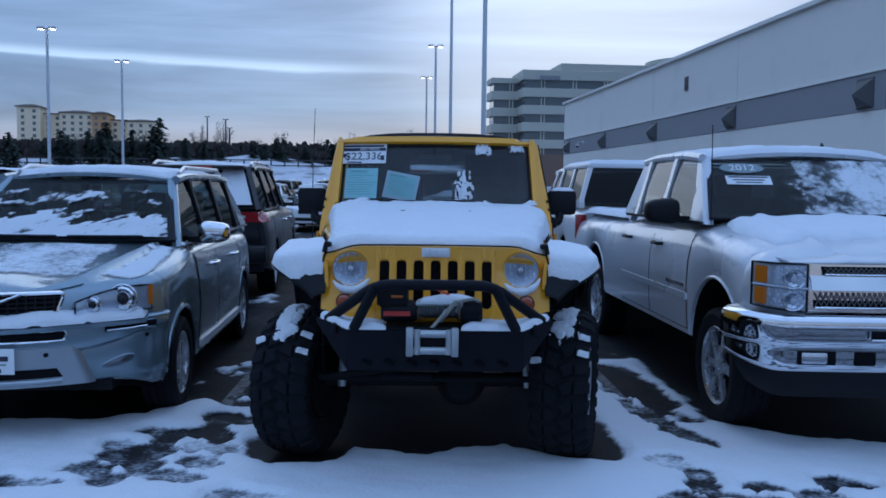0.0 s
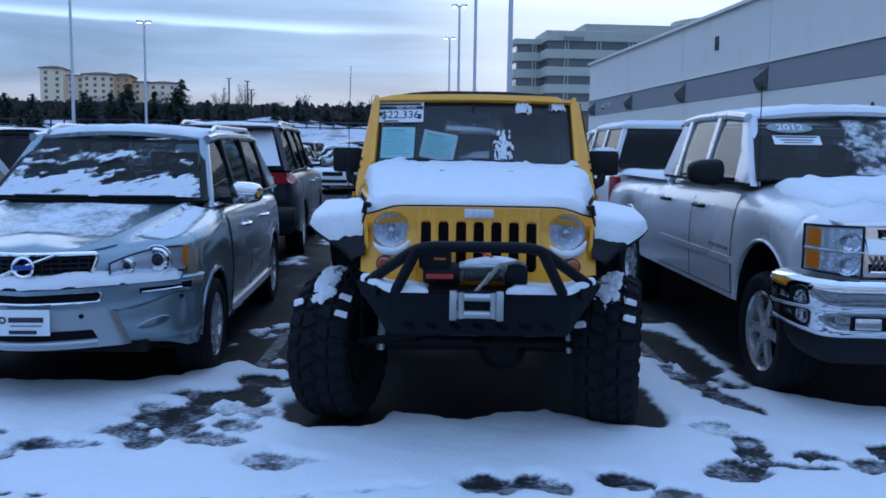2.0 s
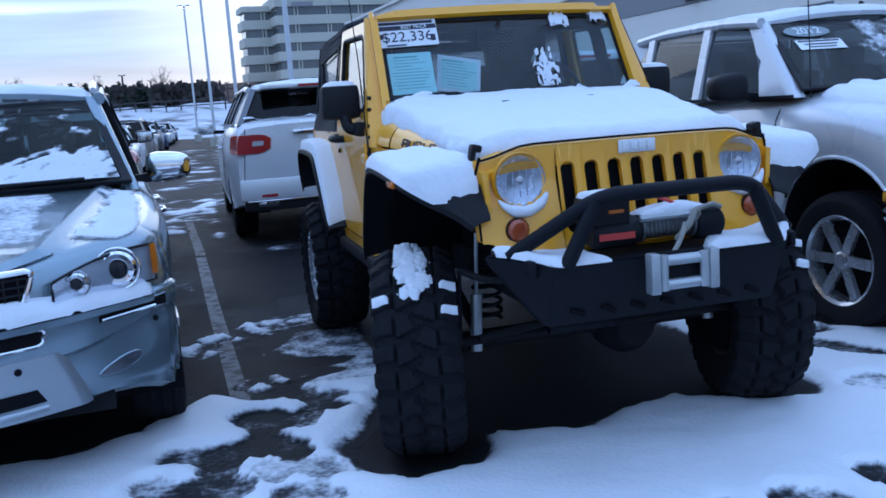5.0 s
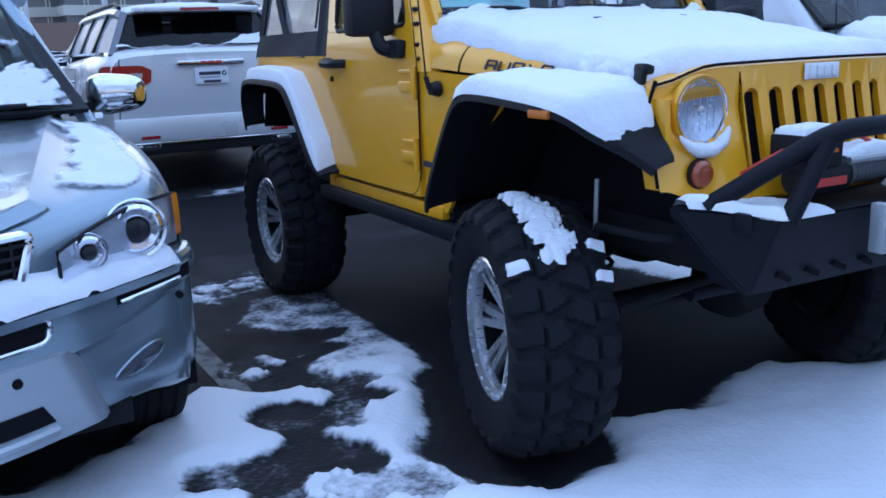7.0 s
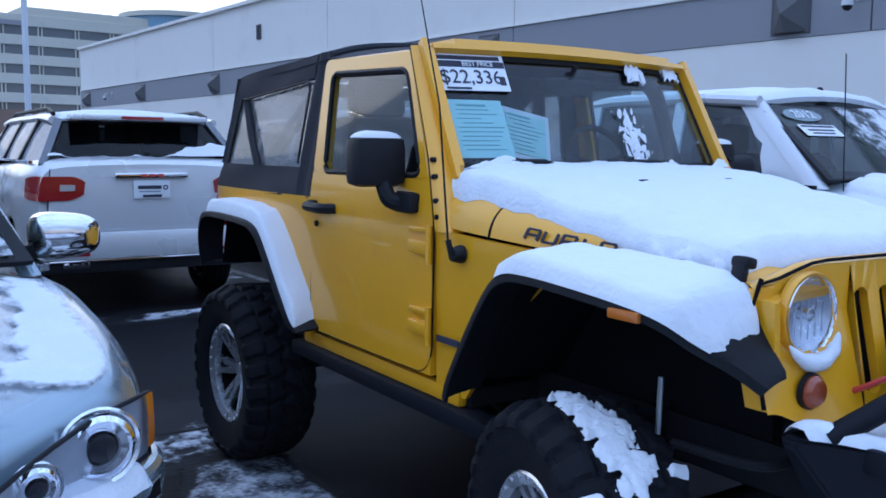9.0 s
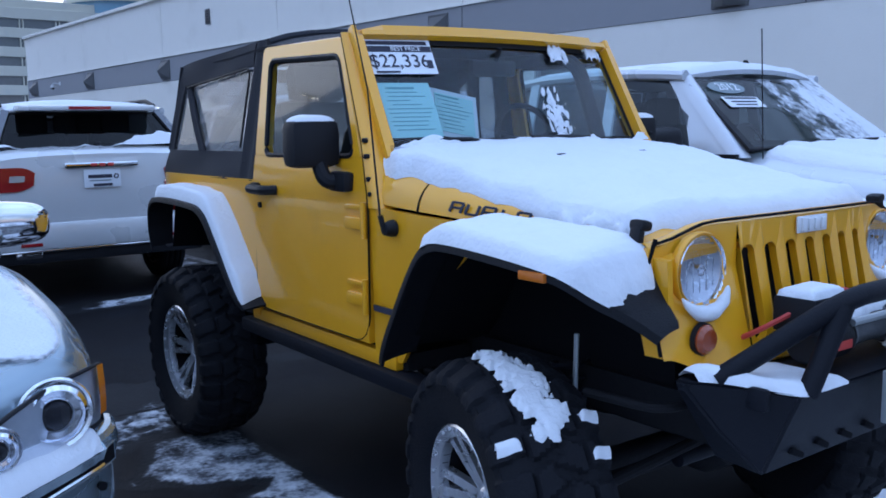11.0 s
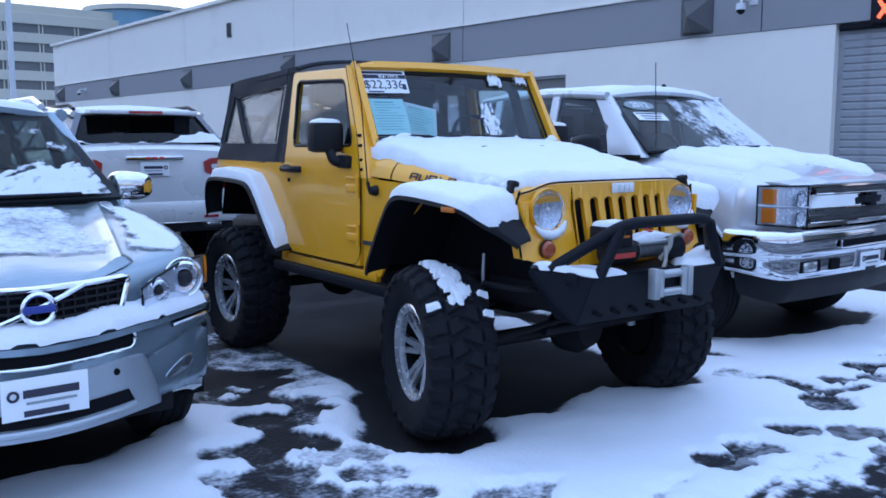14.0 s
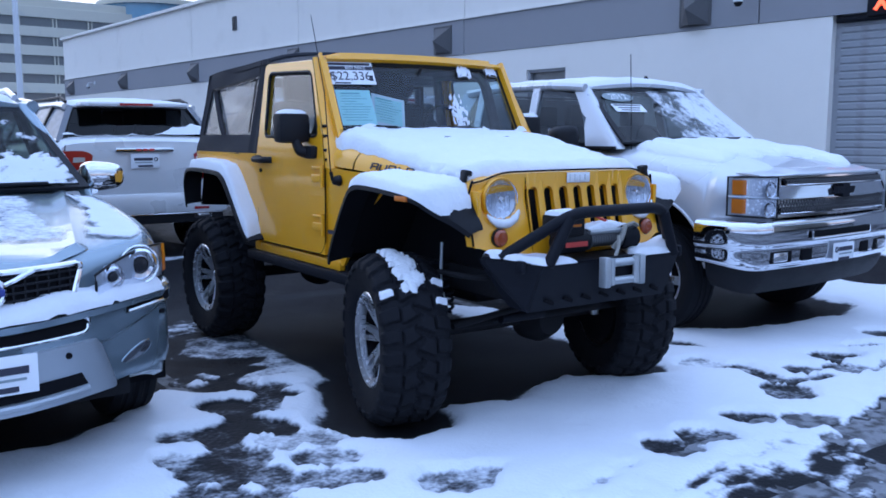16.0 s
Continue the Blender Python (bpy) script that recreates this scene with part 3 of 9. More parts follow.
# footprints: x, y, length, turn, and how bare they are trodden
STEPS_MAIN = [(-1.46, 6.09, 0.17, 20, 1.0), (-1.50, 5.76, 0.14, 10, 1.0), (-1.66, 5.70, 0.15, -10, 0.9), (-1.69, 5.50, 0.10, 0, 0.8), (-1.78, 5.37, 0.13, 60, 0.9), (-1.64, 5.35, 0.11, 10, 0.6), (-1.37, 5.66, 0.12, 20, 1.0),
              (-1.43, 5.82, 0.10, 40, 0.9), (-1.28, 6.02, 0.13, 0, 0.75), (-1.13, 6.14, 0.14, 70, 1.0), (-1.24, 6.44, 0.12, 0, 1.0), (-1.18, 6.31, 0.11, 40, 1.0), (-1.05, 6.33, 0.10, 60, 0.8), (-1.28, 5.39, 0.13, 30, 0.5),
              (-1.35, 5.13, 0.14, 40, 0.5), (-1.47, 5.44, 0.11, 0, 0.35), (-1.71, 5.13, 0.17, 40, 0.8), (-1.40, 4.86, 0.15, 70, 0.7), (-0.95, 4.60, 0.18, 80, 0.5)]
STEPS_SUV = [(-1.81, 5.74, 0.13, 50, 0.7), (-1.85, 5.24, 0.15, 55, 0.8), (-1.78, 4.79, 0.13, 20, 0.7), (-1.65, 4.94, 0.10, 30, 0.6), (-1.52, 4.93, 0.10, 0, 0.6), (-1.95, 4.99, 0.15, 60, 0.7), (-2.09, 4.74, 0.12, 70, 0.6),
             (-2.31, 4.75, 0.15, 75, 0.5), (-2.70, 4.93, 0.11, 80, 0.7), (-2.53, 4.57, 0.16, 80, 0.5), (-1.04, 4.55, 0.15, 60, 0.6), (-1.92, 5.45, 0.13, 50, 0.6)]
STEPS_TRUCK = [(0.05, 4.33, 0.14, 60, 0.8), (0.30, 4.35, 0.14, 65, 0.8), (0.70, 4.40, 0.13, 60, 0.9), (0.95, 4.20, 0.14, 70, 0.9), (1.62, 4.66, 0.20, 75, 0.9), (2.05, 4.66, 0.15, 70, 0.8), (2.76, 4.90, 0.18, 70, 0.8), (1.25, 4.50, 0.12, 50, 0.7),
               (1.46, 4.80, 0.13, 0, 0.9), (1.80, 4.80, 0.13, 60, 0.9), (2.25, 4.88, 0.15, 60, 0.9), (1.52, 6.28, 0.30, 15, 0.8), (1.65, 5.83, 0.26, 25, 0.8), (1.41, 6.60, 0.18, 0, 0.8), (1.37, 5.22, 0.15, 20, 0.4), (1.48, 5.00, 0.12, 0, 0.7), (1.32, 4.60, 0.14, 60, 0.7), (3.2, 5.05, 0.16, 65, 0.7)]
PRINTS = STEPS_MAIN + STEPS_SUV + STEPS_TRUCK


def snow_depth(x, y):
    """Depth of the snow on the lot: none under cars and where tyres and shoes have worn it away."""
    n1, n2, n3 = fbm(x * 0.9, y * 0.9, 3.1), fbm(x * 3.1, y * 3.1, 7.7), fbm(x * 11, y * 11, 1.3, 3)
    d = 1.0
    for x0, x1, y0, y1 in SHELTERED:
        out = max(x0 - x, x - x1, y0 - y, y - y1) + 0.10 * n1 + 0.05 * n2
        d = min(d, out / 0.22)
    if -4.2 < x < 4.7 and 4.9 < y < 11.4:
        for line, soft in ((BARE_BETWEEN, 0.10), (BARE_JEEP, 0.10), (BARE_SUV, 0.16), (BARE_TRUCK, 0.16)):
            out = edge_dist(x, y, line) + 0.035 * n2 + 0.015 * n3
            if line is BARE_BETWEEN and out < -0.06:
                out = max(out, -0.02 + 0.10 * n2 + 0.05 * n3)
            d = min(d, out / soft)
    # thin snow between the cars, greyed further to put their shade into its colour
    if y > 6.5 and -1.35 < x < -0.5:
        d = min(d, 0.36 - 0.14 * min(1.0, y - 6.5) + 0.10 * n2 + 0.05 * n3)
    d = min(d, (math.sqrt(ellipse_in(x, y, 1.55, 7.3, 0.24, 0.8, 10)) - 1 + 0.45 * n2 + 0.25 * n1) / 0.4)
    for px, py, size, turn, bare in PRINTS:
        if abs(px - x) < 0.4 and abs(py - y) < 0.4:
            wide = 0.68 * size if size < 0.18 else 0.3 * size
            e = min(ellipse_in(x, y, px, py, wide, size, turn), ellipse_in(x, y, px - 0.4 * size * math.sin(radians(turn)), py + 0.4 * size * math.cos(radians(turn)), wide * 1.15, size * 0.65, turn))
            e = math.sqrt(e) + 0.22 * n3 + 0.12 * n2
            d = min(d, max(0.02 + 0.10 * n2 + (1.0 - min(1.0, bare)) * 0.42, (e - 1) / 0.4))
    # the driven lane in front, with ridges of slush left between wheel tracks
    lane = lerp_table([(-14, 3.5), (-6, 3.65), (-1.5, 3.90), (-0.25, 4.08), (0.6, 4.05), (1.5, 4.15), (2.1, 4.30), (6.0, 5.0), (16, 6.0)], x) - y + 0.12 * n1 + 0.06 * n2
    if lane > -0.25:
        d = min(d, max(-0.12, 0.42 - 0.6 * lane / 0.35 + 1.0 * fbm(x * 0.9 - y * 0.6, y * 5.5 - x * 1.0, 5.5) + 0.45 * n3))
    between = min(1.0, max(0.0, (y - 7.9) / 1.0))
    if between > 0:
        d = min(d, 0.7 - between * 0.9 + 1.3 * n1 + 0.5 * n2)
    return max(-0.5, min(1.0, d)), n1, n2, n3


def snow_field(name, x0, x1, y0, y1, step, label, hole=None, thick=0.04):
    nx, ny = int(round((x1 - x0) / step)), int(round((y1 - y0) / step))
    verts, faces, index, level, depth = [], [], {}, [], []
    for i in range(nx + 1):
        col = []
        for j in range(ny + 1):
            x, y = x0 + i * step, y0 + j * step
            d, n1, n2, n3 = snow_depth(x, y)
            z = max(0.0016, thick * smooth01(d) ** 0.9 * (1 + 0.45 * n1 + 0.25 * n2) + 0.004 * n3 * min(1.0, d * 4) + 0.0022) if d > 0 else 0.0016
            col.append((x, y, d, z))
        level.append(col)

    def vert(i, j):
        if (i, j) not in index:
            x, y, d, z = level[i][j]
            index[i, j] = len(verts)
            verts.append((x, y, z + lot_z(y)))
            depth.append(d)
        return index[i, j]

    for i in range(nx):
        for j in range(ny):
            x, y = x0 + (i + 0.5) * step, y0 + (j + 0.5) * step
            if hole and hole[0] < x < hole[1] and hole[2] < y < hole[3]:
                continue
            if max(level[i][j][2], level[i + 1][j][2], level[i + 1][j + 1][2], level[i][j + 1][2]) > -0.35:
                faces.append((vert(i, j), vert(i + 1, j), vert(i + 1, j + 1), vert(i, j + 1)))
    me = bpy.data.meshes.new(name)
    me.from_pydata(verts, [], faces)
    me.attributes.new("depth", "FLOAT", "POINT").data.foreach_set("value", depth)
    me.materials.append(LOT_SNOW)
    me.shade_smooth()
    tagged(part(name, me, LOT_SNOW), label, "snow", kind="stuff")


def parking_line(x0, y0, x1, y1, w=0.10):
    bm = bmesh.new()
    a, b = Vector((x0, y0, 0)), Vector((x1, y1, 0))
    side = (b - a).cross(Vector((0, 0, 1))).normalized() * w / 2
    n = 24
    for k in range(n):
        p, q = a.lerp(b, k / n), a.lerp(b, (k + 1) / n)
        bm.faces.new([bm.verts.new(v + Vector((0, 0, 0.003 + lot_z(v.y)))) for v in (p - side, q - side, q + side, p + side)])
    bmesh.ops.remove_doubles(bm, verts=bm.verts, dist=1e-5)
    tagged(part("parking_line", bm, LINE_PAINT, smooth=None), "worn white parking line painted on asphalt", "parking line", group="parking lines", kind="structure")


big_ground()


def slush_track():
    """Grey slush left by wheels along the lane."""
    verts, faces, index = [], [], {}
    step, x0, y0, nx, ny = 0.075, -24.0, -4.0, 640, 124
    def level(i, j):
        x, y = x0 + i * step, y0 + j * step
        return 0.25 + 0.9 * fbm(x * 0.7, y * 4.5, 2.5) + 0.4 * fbm(x * 5, y * 9, 6.1) - max(0.0, (y - 4.25 - 0.035 * x)) * 4 - max(0.0, 0.8 - y) * 0.22 - max(0.0, abs(x) - 14.0) * 0.09
    for i in range(nx):
        for j in range(ny):
            if level(i + 0.5, j + 0.5) > 0:
                face = []
                for a, b in ((i, j), (i + 1, j), (i + 1, j + 1), (i, j + 1)):
                    if (a, b) not in index:
                        index[a, b] = len(verts)
                        verts.append((x0 + a * step, y0 + b * step, max(0.0015, 0.012 * min(1.0, level(a, b)))))
                    face.append(index[a, b])
                faces.append(face)
    me = bpy.data.meshes.new("slush")
    me.from_pydata(verts, [], faces)
    me.materials.append(SLUSH)
    me.shade_smooth()
    tagged(part("slush", me, SLUSH), "dirty grey slush along the driven lane", "slush", kind="stuff")


slush_track()


def bounce_snow():
    """Unseen snow patches across the lane, added to brighten chrome and car fronts."""
    verts, faces, index = [], [], {}
    step, x0, y0, nx, ny = 0.7, -42.0, -46.0, 120, 60
    for i in range(nx):
        for j in range(ny):
            x, y = x0 + (i + 0.5) * step, y0 + (j + 0.5) * step
            if 0.28 + fbm(x * 0.35, y * 0.8, 9.0) + 0.4 * fbm(x * 1.3, y * 1.3, 2.0) > 0:
                face = []
                for a, b in ((i, j), (i + 1, j), (i + 1, j + 1), (i, j + 1)):
                    if (a, b) not in index:
                        index[a, b] = len(verts)
                        px, py = x0 + a * step, y0 + b * step
                        verts.append((px + 0.25 * fbm(px, py, 1.0), py + 0.25 * fbm(px, py, 4.0), 0.012 + 0.01 * fbm(px * 2, py * 2, 3.0)))
                    face.append(index[a, b])
                faces.append(face)
    me = bpy.data.meshes.new("bounce_patches")
    me.from_pydata(verts, [], faces)
    me.materials.append(SNOW_THIN)
    me.shade_smooth()
    tagged(part("bounce_patches", me, SNOW_THIN), "unseen patchy snow added across the lane to brighten reflections", "snow", kind="stuff")


bounce_snow()
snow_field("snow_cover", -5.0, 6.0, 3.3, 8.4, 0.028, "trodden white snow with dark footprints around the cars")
snow_field("snow_cover", -54.0, 46.0, 2.4, 50.0, 0.45, "patchy white snow over the far part of the car lot", hole=(-14.0, 16.0, -4.0, 20.0), thick=0.03)
snow_field("snow_cover", -14.0, 16.0, -4.0, 20.0, 0.11, "patchy white snow over the car lot", hole=(-5.0, 6.0, 3.3, 8.4))
for px in (-4.2, -1.62, 1.35, 4.6):
    parking_line(px + 0.08, 6.3, px - 0.07, 11.2)
    parking_line(px - 0.07, 11.3, px - 0.25, 16.2)


# ---- the long warehouse ----
WALL_X, WALL_SLOPE, WALL_END, WALL_NEAR = 10.92, 0.083, 49.5, 10.0
wall_m = Matrix.Translation((WALL_X, 0, 0)) @ Matrix.Rotation(math.atan(WALL_SLOPE), 4, "Z")
VENT_Y = [12.55 + 7.15 * k for k in range(6)]


def warehouse():
    w = thing("warehouse", wall_m, "long pale warehouse with a dark grey band and a garage door", "warehouse", kind="structure")
    near, far, top = WALL_NEAR, WALL_END, 6.08
    lo, hi = 3.33, 4.15
    bm = bmesh.new()
    # lower wall with window openings cut as gaps between piers
    openings = [(15.7, 16.85, 2.1, 2.86), (30.2, 30.9, 2.1, 2.75), (39.0, 39.8, 2.1, 2.75)]
    y = near
    for a, b, z0, z1 in openings:
        box(bm, (0.2, (y + a) / 2, lo / 2), (0.4, a - y, lo))
        box(bm, (0.2, (a + b) / 2, z0 / 2), (0.4, b - a, z0))
        box(bm, (0.2, (a + b) / 2, (z1 + lo) / 2), (0.4, b - a, lo - z1))
        y = b
    box(bm, (0.2, (y + far) / 2, lo / 2), (0.4, far - y, lo))
    box(bm, (11.0, near - 0.01 + 0.2, lo / 2), (21.2, 0.4, lo))
    part("wall", bm, WALL_PAINT, w, smooth=None)
    for a, b, z0, z1 in openings:
        fr = bmesh.new()
        for c, s in (((0.1, (a + b) / 2, z1 - 0.03), (0.12, b - a, 0.06)), ((0.1, (a + b) / 2, z0 + 0.03), (0.12, b - a, 0.06)), ((0.1, a + 0.03, (z0 + z1) / 2), (0.12, 0.06, z1 - z0 - 0.12)), ((0.1, b - 0.03, (z0 + z1) / 2), (0.12, 0.06, z1 - z0 - 0.12))):
            box(fr, c, s, bevel=0.008)
        win = part("window", fr, DOOR_METAL, w)
        part("pane", box(bmesh.new(), (0.16, (a + b) / 2, (z0 + z1) / 2), (0.02, b - a - 0.12, z1 - z0 - 0.12)), OFFICE_GLASS, win)
    # the grey band in cast panels, each with a joint beside it
    n = 7
    span = (far + 0.0 - (near - 14)) / n
    for k in range(n):
        a = near - 14 + k * span
        part("band_panel", box(bmesh.new(), (0.19, a + span / 2, (lo + hi) / 2), (0.42, span - 0.025, hi - lo - 0.01), bevel=0.006), BAND_PAINT, w, smooth=None)
        part("upper_panel", box(bmesh.new(), (0.2, a + span / 2, (hi + top) / 2 + 0.02), (0.4, span - 0.02, top - hi - 0.03), bevel=0.006), WALL_PAINT, w, smooth=None)
    part("drip_edge", box(bmesh.new(), (-0.03, (near - 14 + far) / 2, hi + 0.012), (0.06, far - near + 14, 0.03)), WALL_PAINT, w, "thin pale ledge over the band", smooth=None)
    part("coping", box(bmesh.new(), (0.16, (near - 14 + far) / 2, top + 0.05), (0.56, far - near + 14.1, 0.12), bevel=0.015), WALL_PAINT, w, "pale metal coping", smooth=None)
    part("end_wall", box(bmesh.new(), (10.6, far - 0.2, top / 2), (20.4, 0.4, top)), WALL_PAINT, w, smooth=None)
    part("back_wall", box(bmesh.new(), (21, (near - 14 + far) / 2, top / 2), (0.4, far - near + 14, top)), WALL_PAINT, w, smooth=None)
    part("roof", box(bmesh.new(), (10.6, (near - 14 + far) / 2, top - 0.25), (20.4, far - near + 13.2, 0.2)), BAND_PAINT, w, smooth=None)
    # recessed garage bay: side wall, roller door of slats with vents, lintel tube
    part("bay_wall", box(bmesh.new(), (3.6, near - 14.2, lo / 2), (7.0, 0.4, lo)), WALL_PAINT, w, smooth=None)
    door = bmesh.new()
    box(door, (0.16, near - 3.9, lo / 2), (0.05, 7.8, lo))
    door_ob = part("garage_door", door, DOOR_METAL, w, smooth=None)
    slat = None
    for k in range(26):
        z = 0.06 + k * 0.12
        if slat is None:
            sb = bmesh.new()
            prism(sb, [(0, 0), (-0.02, 0.02), (-0.024, 0.09), (0, 0.112)], "Y", -3.8, 3.8)
            ob = part("slat", sb, DOOR_METAL, door_ob, smooth=None)
            slat = ob.data
        else:
            ob = part("slat", slat, DOOR_METAL, door_ob)
        ob.location = (0.135, near - 3.9, z)
    part("door_track", tube(bmesh.new(), [(0.06, near - 0.05, lo - 0.07), (0.06, near - 7.9, lo - 0.07)], 0.05), BLACK_STEEL, w)
    return w


warehouse()
VENT_MESH = None
for vy in VENT_Y:
    # pyramid-shaped wall vent: hooded box with a sloping front
    v = thing("wall_vent", wall_m @ Matrix.Translation((0, vy, 3.72)), "dark pyramid-shaped metal vent hood on the grey band", "wall vent", group="wall vents")
    if VENT_MESH is None:
        bm = bmesh.new()
        h = 0.30
        back = [bm.verts.new(p) for p in ((-0.03, -h, -h), (-0.03, h, -h), (-0.03, h, h), (-0.03, -h, h))]
        tip = bm.verts.new((-0.34, 0, -0.04))
        low = bm.verts.new((-0.22, 0, -h))
        for a, b in ((1, 2), (2, 3), (3, 0)):
            bm.faces.new((back[a], back[b], tip))
        bm.faces.new((back[0], low, tip)), bm.faces.new((low, back[1], tip)), bm.faces.new((back[0], back[1], low)), bm.faces.new(back)
        VENT_MESH = part("hood", bm, VENT_METAL, v, smooth=None).data
        fl = bmesh.new()
        box(fl, (-0.024, 0, 0), (0.05, 0.66, 0.66), bevel=0.01)
        FLANGE = part("flange", fl, VENT_METAL, v, smooth=None).data
    else:
        part("hood", VENT_MESH, VENT_METAL, v)
        part("flange", FLANGE, VENT_METAL, v)
for sy in (30.7,):
    v = thing("louvre_vent", wall_m @ Matrix.Translation((-0.02, sy, 5.15)), "small dark louvred vent high on the wall", "vent")
    bm = bmesh.new()
    box(bm, (0, 0, 0), (0.06, 0.26, 0.46), bevel=0.01)
    part("frame", bm, VENT_METAL, v)
    for k in range(5):
        part("slat", box(bmesh.new(), (-0.035, 0, -0.16 + k * 0.08), (0.03, 0.2, 0.03)), BLACK_STEEL, v)


def dome_camera(y, z):
    c = thing("security_camera", wall_m @ Matrix.Translation((-0.02, y, z)), "white dome security camera on a wall bracket", "camera")
    part("bracket", tube(bmesh.new(), bend([(0.0, 0, 0.10), (-0.28, 0, 0.12), (-0.30, 0, 0.02)], 0.06), 0.022), POLE_PAINT, c)
    part("plate", box(bmesh.new(), (0.0, -0.06, 0.10), (0.05, 0.16, 0.16), bevel=0.01), POLE_PAINT, c)
    part("housing", lathe(bmesh.new(), [(0.0, 0.04), (0.07, 0.03), (0.085, -0.04), (0.08, -0.08)], (-0.30, 0, 0), "Z", 20), POLE_PAINT, c)
    part("dome", lathe(bmesh.new(), [(0.075, -0.08), (0.06, -0.125), (0.03, -0.15), (0.0, -0.155)], (-0.30, 0, 0), "Z", 20), BLACK_PLASTIC, c, "dark glossy dome")


dome_camera(11.5, 3.76)
dome_camera(45.0, 3.7)
# red lit lettering, cut by the view, over the bay: kept as plain strokes
sg = thing("lit_sign", wall_m @ Matrix.Translation((-0.05, 8.99, 3.48)), "red lit sign on the grey band over the bay", "sign")
part("panel", box(bmesh.new(), (0.02, -0.3, 0), (0.05, 1.5, 0.42), bevel=0.01), BLACK_STEEL, sg)
for k in range(5):
    bm = bmesh.new()
    beam(bm, (-0.02, 0.32 - k * 0.27, -0.13), (-0.02, 0.14 - k * 0.27, 0.13), 0.05, 0.03, (0, 1, 0))
    beam(bm, (-0.02, 0.14 - k * 0.27, -0.13), (-0.02, 0.32 - k * 0.27, 0.13), 0.05, 0.03, (0, 1, 0))
    part("stroke", bm, SIGN_RED, sg)


# ---- light poles ----
def light_pole(x, y, h, heads=2, lit=True, dark=False, r=0.09):
    p = thing("light_pole", pose(x, y, 0), "tall pale steel lot light pole with twin heads" if not dark else "slim dark far-off lamp post", "light pole", group="lot lights")
    m = POLE_DARK if dark else POLE_PAINT
    part("shaft", tube(bmesh.new(), [(0, 0, 0.6), (0, 0, h * 0.5), (0, 0, h)], [r, r * 0.9, r * 0.75], 8), m, p)
    part("footing", lathe(bmesh.new(), [(0, 0.65), (0.28, 0.65), (0.30, 0.0), (0, 0.0)], (0, 0, 0), "Z", 12), OFFICE_STONE, p, "round concrete footing")
    for s in (-1, 1)[:heads]:
        part("arm", beam(bmesh.new(), (0, 0, h - 0.05), (s * 0.2, 0.0, h - 0.02), 0.05, 0.05, (0, 1, 0)), m, p)
        head = part("lamp_head", box(bmesh.new(), (s * 0.30, 0, h), (0.34, 0.34, 0.13), bevel=0.03), m, p)
        if lit:
            part("lamp_glass", box(bmesh.new(), (s * 0.30, 0, h - 0.072), (0.24, 0.26, 0.05), bevel=0.01), LAMP_ON, head, "bright lit lens")


light_pole(1.39, 29.0, 10.2)
light_pole(0.48, 43.5, 10.9)
light_pole(-0.34, 56.0, 10.2)
light_pole(-1.18, 74.0, 10.4)
light_pole(-20.3, 46.5, 9.4)
light_pole(-21.1, 59.5, 9.5)
for px, py, ph in ((-43, 165, 13.5), (-33, 140, 10), (-36, 150, 12), (-9.8, 130, 8.6), (-6.6, 140, 8.2), (0.5, 150, 8.4), (-41, 163, 8), (-35, 118, 4.5), (5.5, 170, 8.6)):
    light_pole(px, py, ph, 2, lit=False, dark=True, r=0.16)


# ---- far buildings ----
def office():
    o = thing("office_building", pose(14.0, 196, 0, 0, 0, 6), "six-storey pale stone office block with dark window bands", "office building")
    def block(x0, x1, y0, y1, top, floors, base, fh):
        bm = bmesh.new()
        box(bm, ((x0 + x1) / 2, (y0 + y1) / 2, top / 2), (x1 - x0 - 1.2, y1 - y0 - 1.2, top - 0.4))
        part("core", bm, OFFICE_GLASS, o, smooth=None)
        for f in range(floors + 1):
            z = base + f * fh
            h = fh * 0.52 if f < floors else max(1.2, top - z + 0.5)
            part("spandrel", box(bmesh.new(), ((x0 + x1) / 2, (y0 + y1) / 2, z + h / 2), (x1 - x0, y1 - y0, h), bevel=0.08), OFFICE_STONE, o, smooth=None)
        for f in range(floors):
            z = base + f * fh + fh * 0.52
            x = x0 + 4.6
            while x < x1:
                for dx in (-0.35, 0.35):
                    part("mullion", box(bmesh.new(), (x + dx, y0 + 0.42, z + fh * 0.24), (0.22, 0.4, fh * 0.48)), OFFICE_STONE, o, smooth=None)
                x += 7.1
        part("lobby_glass", box(bmesh.new(), ((x0 + x1) / 2, y0 + 0.35, base / 2), (x1 - x0 - 0.8, 0.3, base)), OFFICE_GREEN, o, "pale green lobby glazing", smooth=None)
    block(-2.0, 12, 6, 13, 25.0, 5, 6.0, 3.7)
    block(4.0, 90, 0, 13, 26.4, 5, 6.0, 3.75)
    part("parapet", box(bmesh.new(), (53.8, 6.5, 27.5), (82.2, 11, 2.2), bevel=0.1), OFFICE_STONE, o, smooth=None)
    part("louvre", box(bmesh.new(), (10, -0.1, 25.2), (4.5, 0.3, 0.9)), BAND_PAINT, o, smooth=None)
    bm = bmesh.new()
    lathe(bm, [(11.5, 24.0), (11.5, 29.5), (11.9, 29.5), (11.9, 30.3), (0, 30.3)], (47, 8, 0), "Z", 40)
    part("drum", bm, OFFICE_BLUE, o, "round blue-glass corner drum", smooth=40)
    bm = bmesh.new()
    lathe(bm, [(11.95, 29.4), (12.2, 29.4), (12.2, 30.4), (0, 30.45)], (47, 8, 0), "Z", 40)
    part("drum_cap", bm, OFFICE_STONE, o)


office()


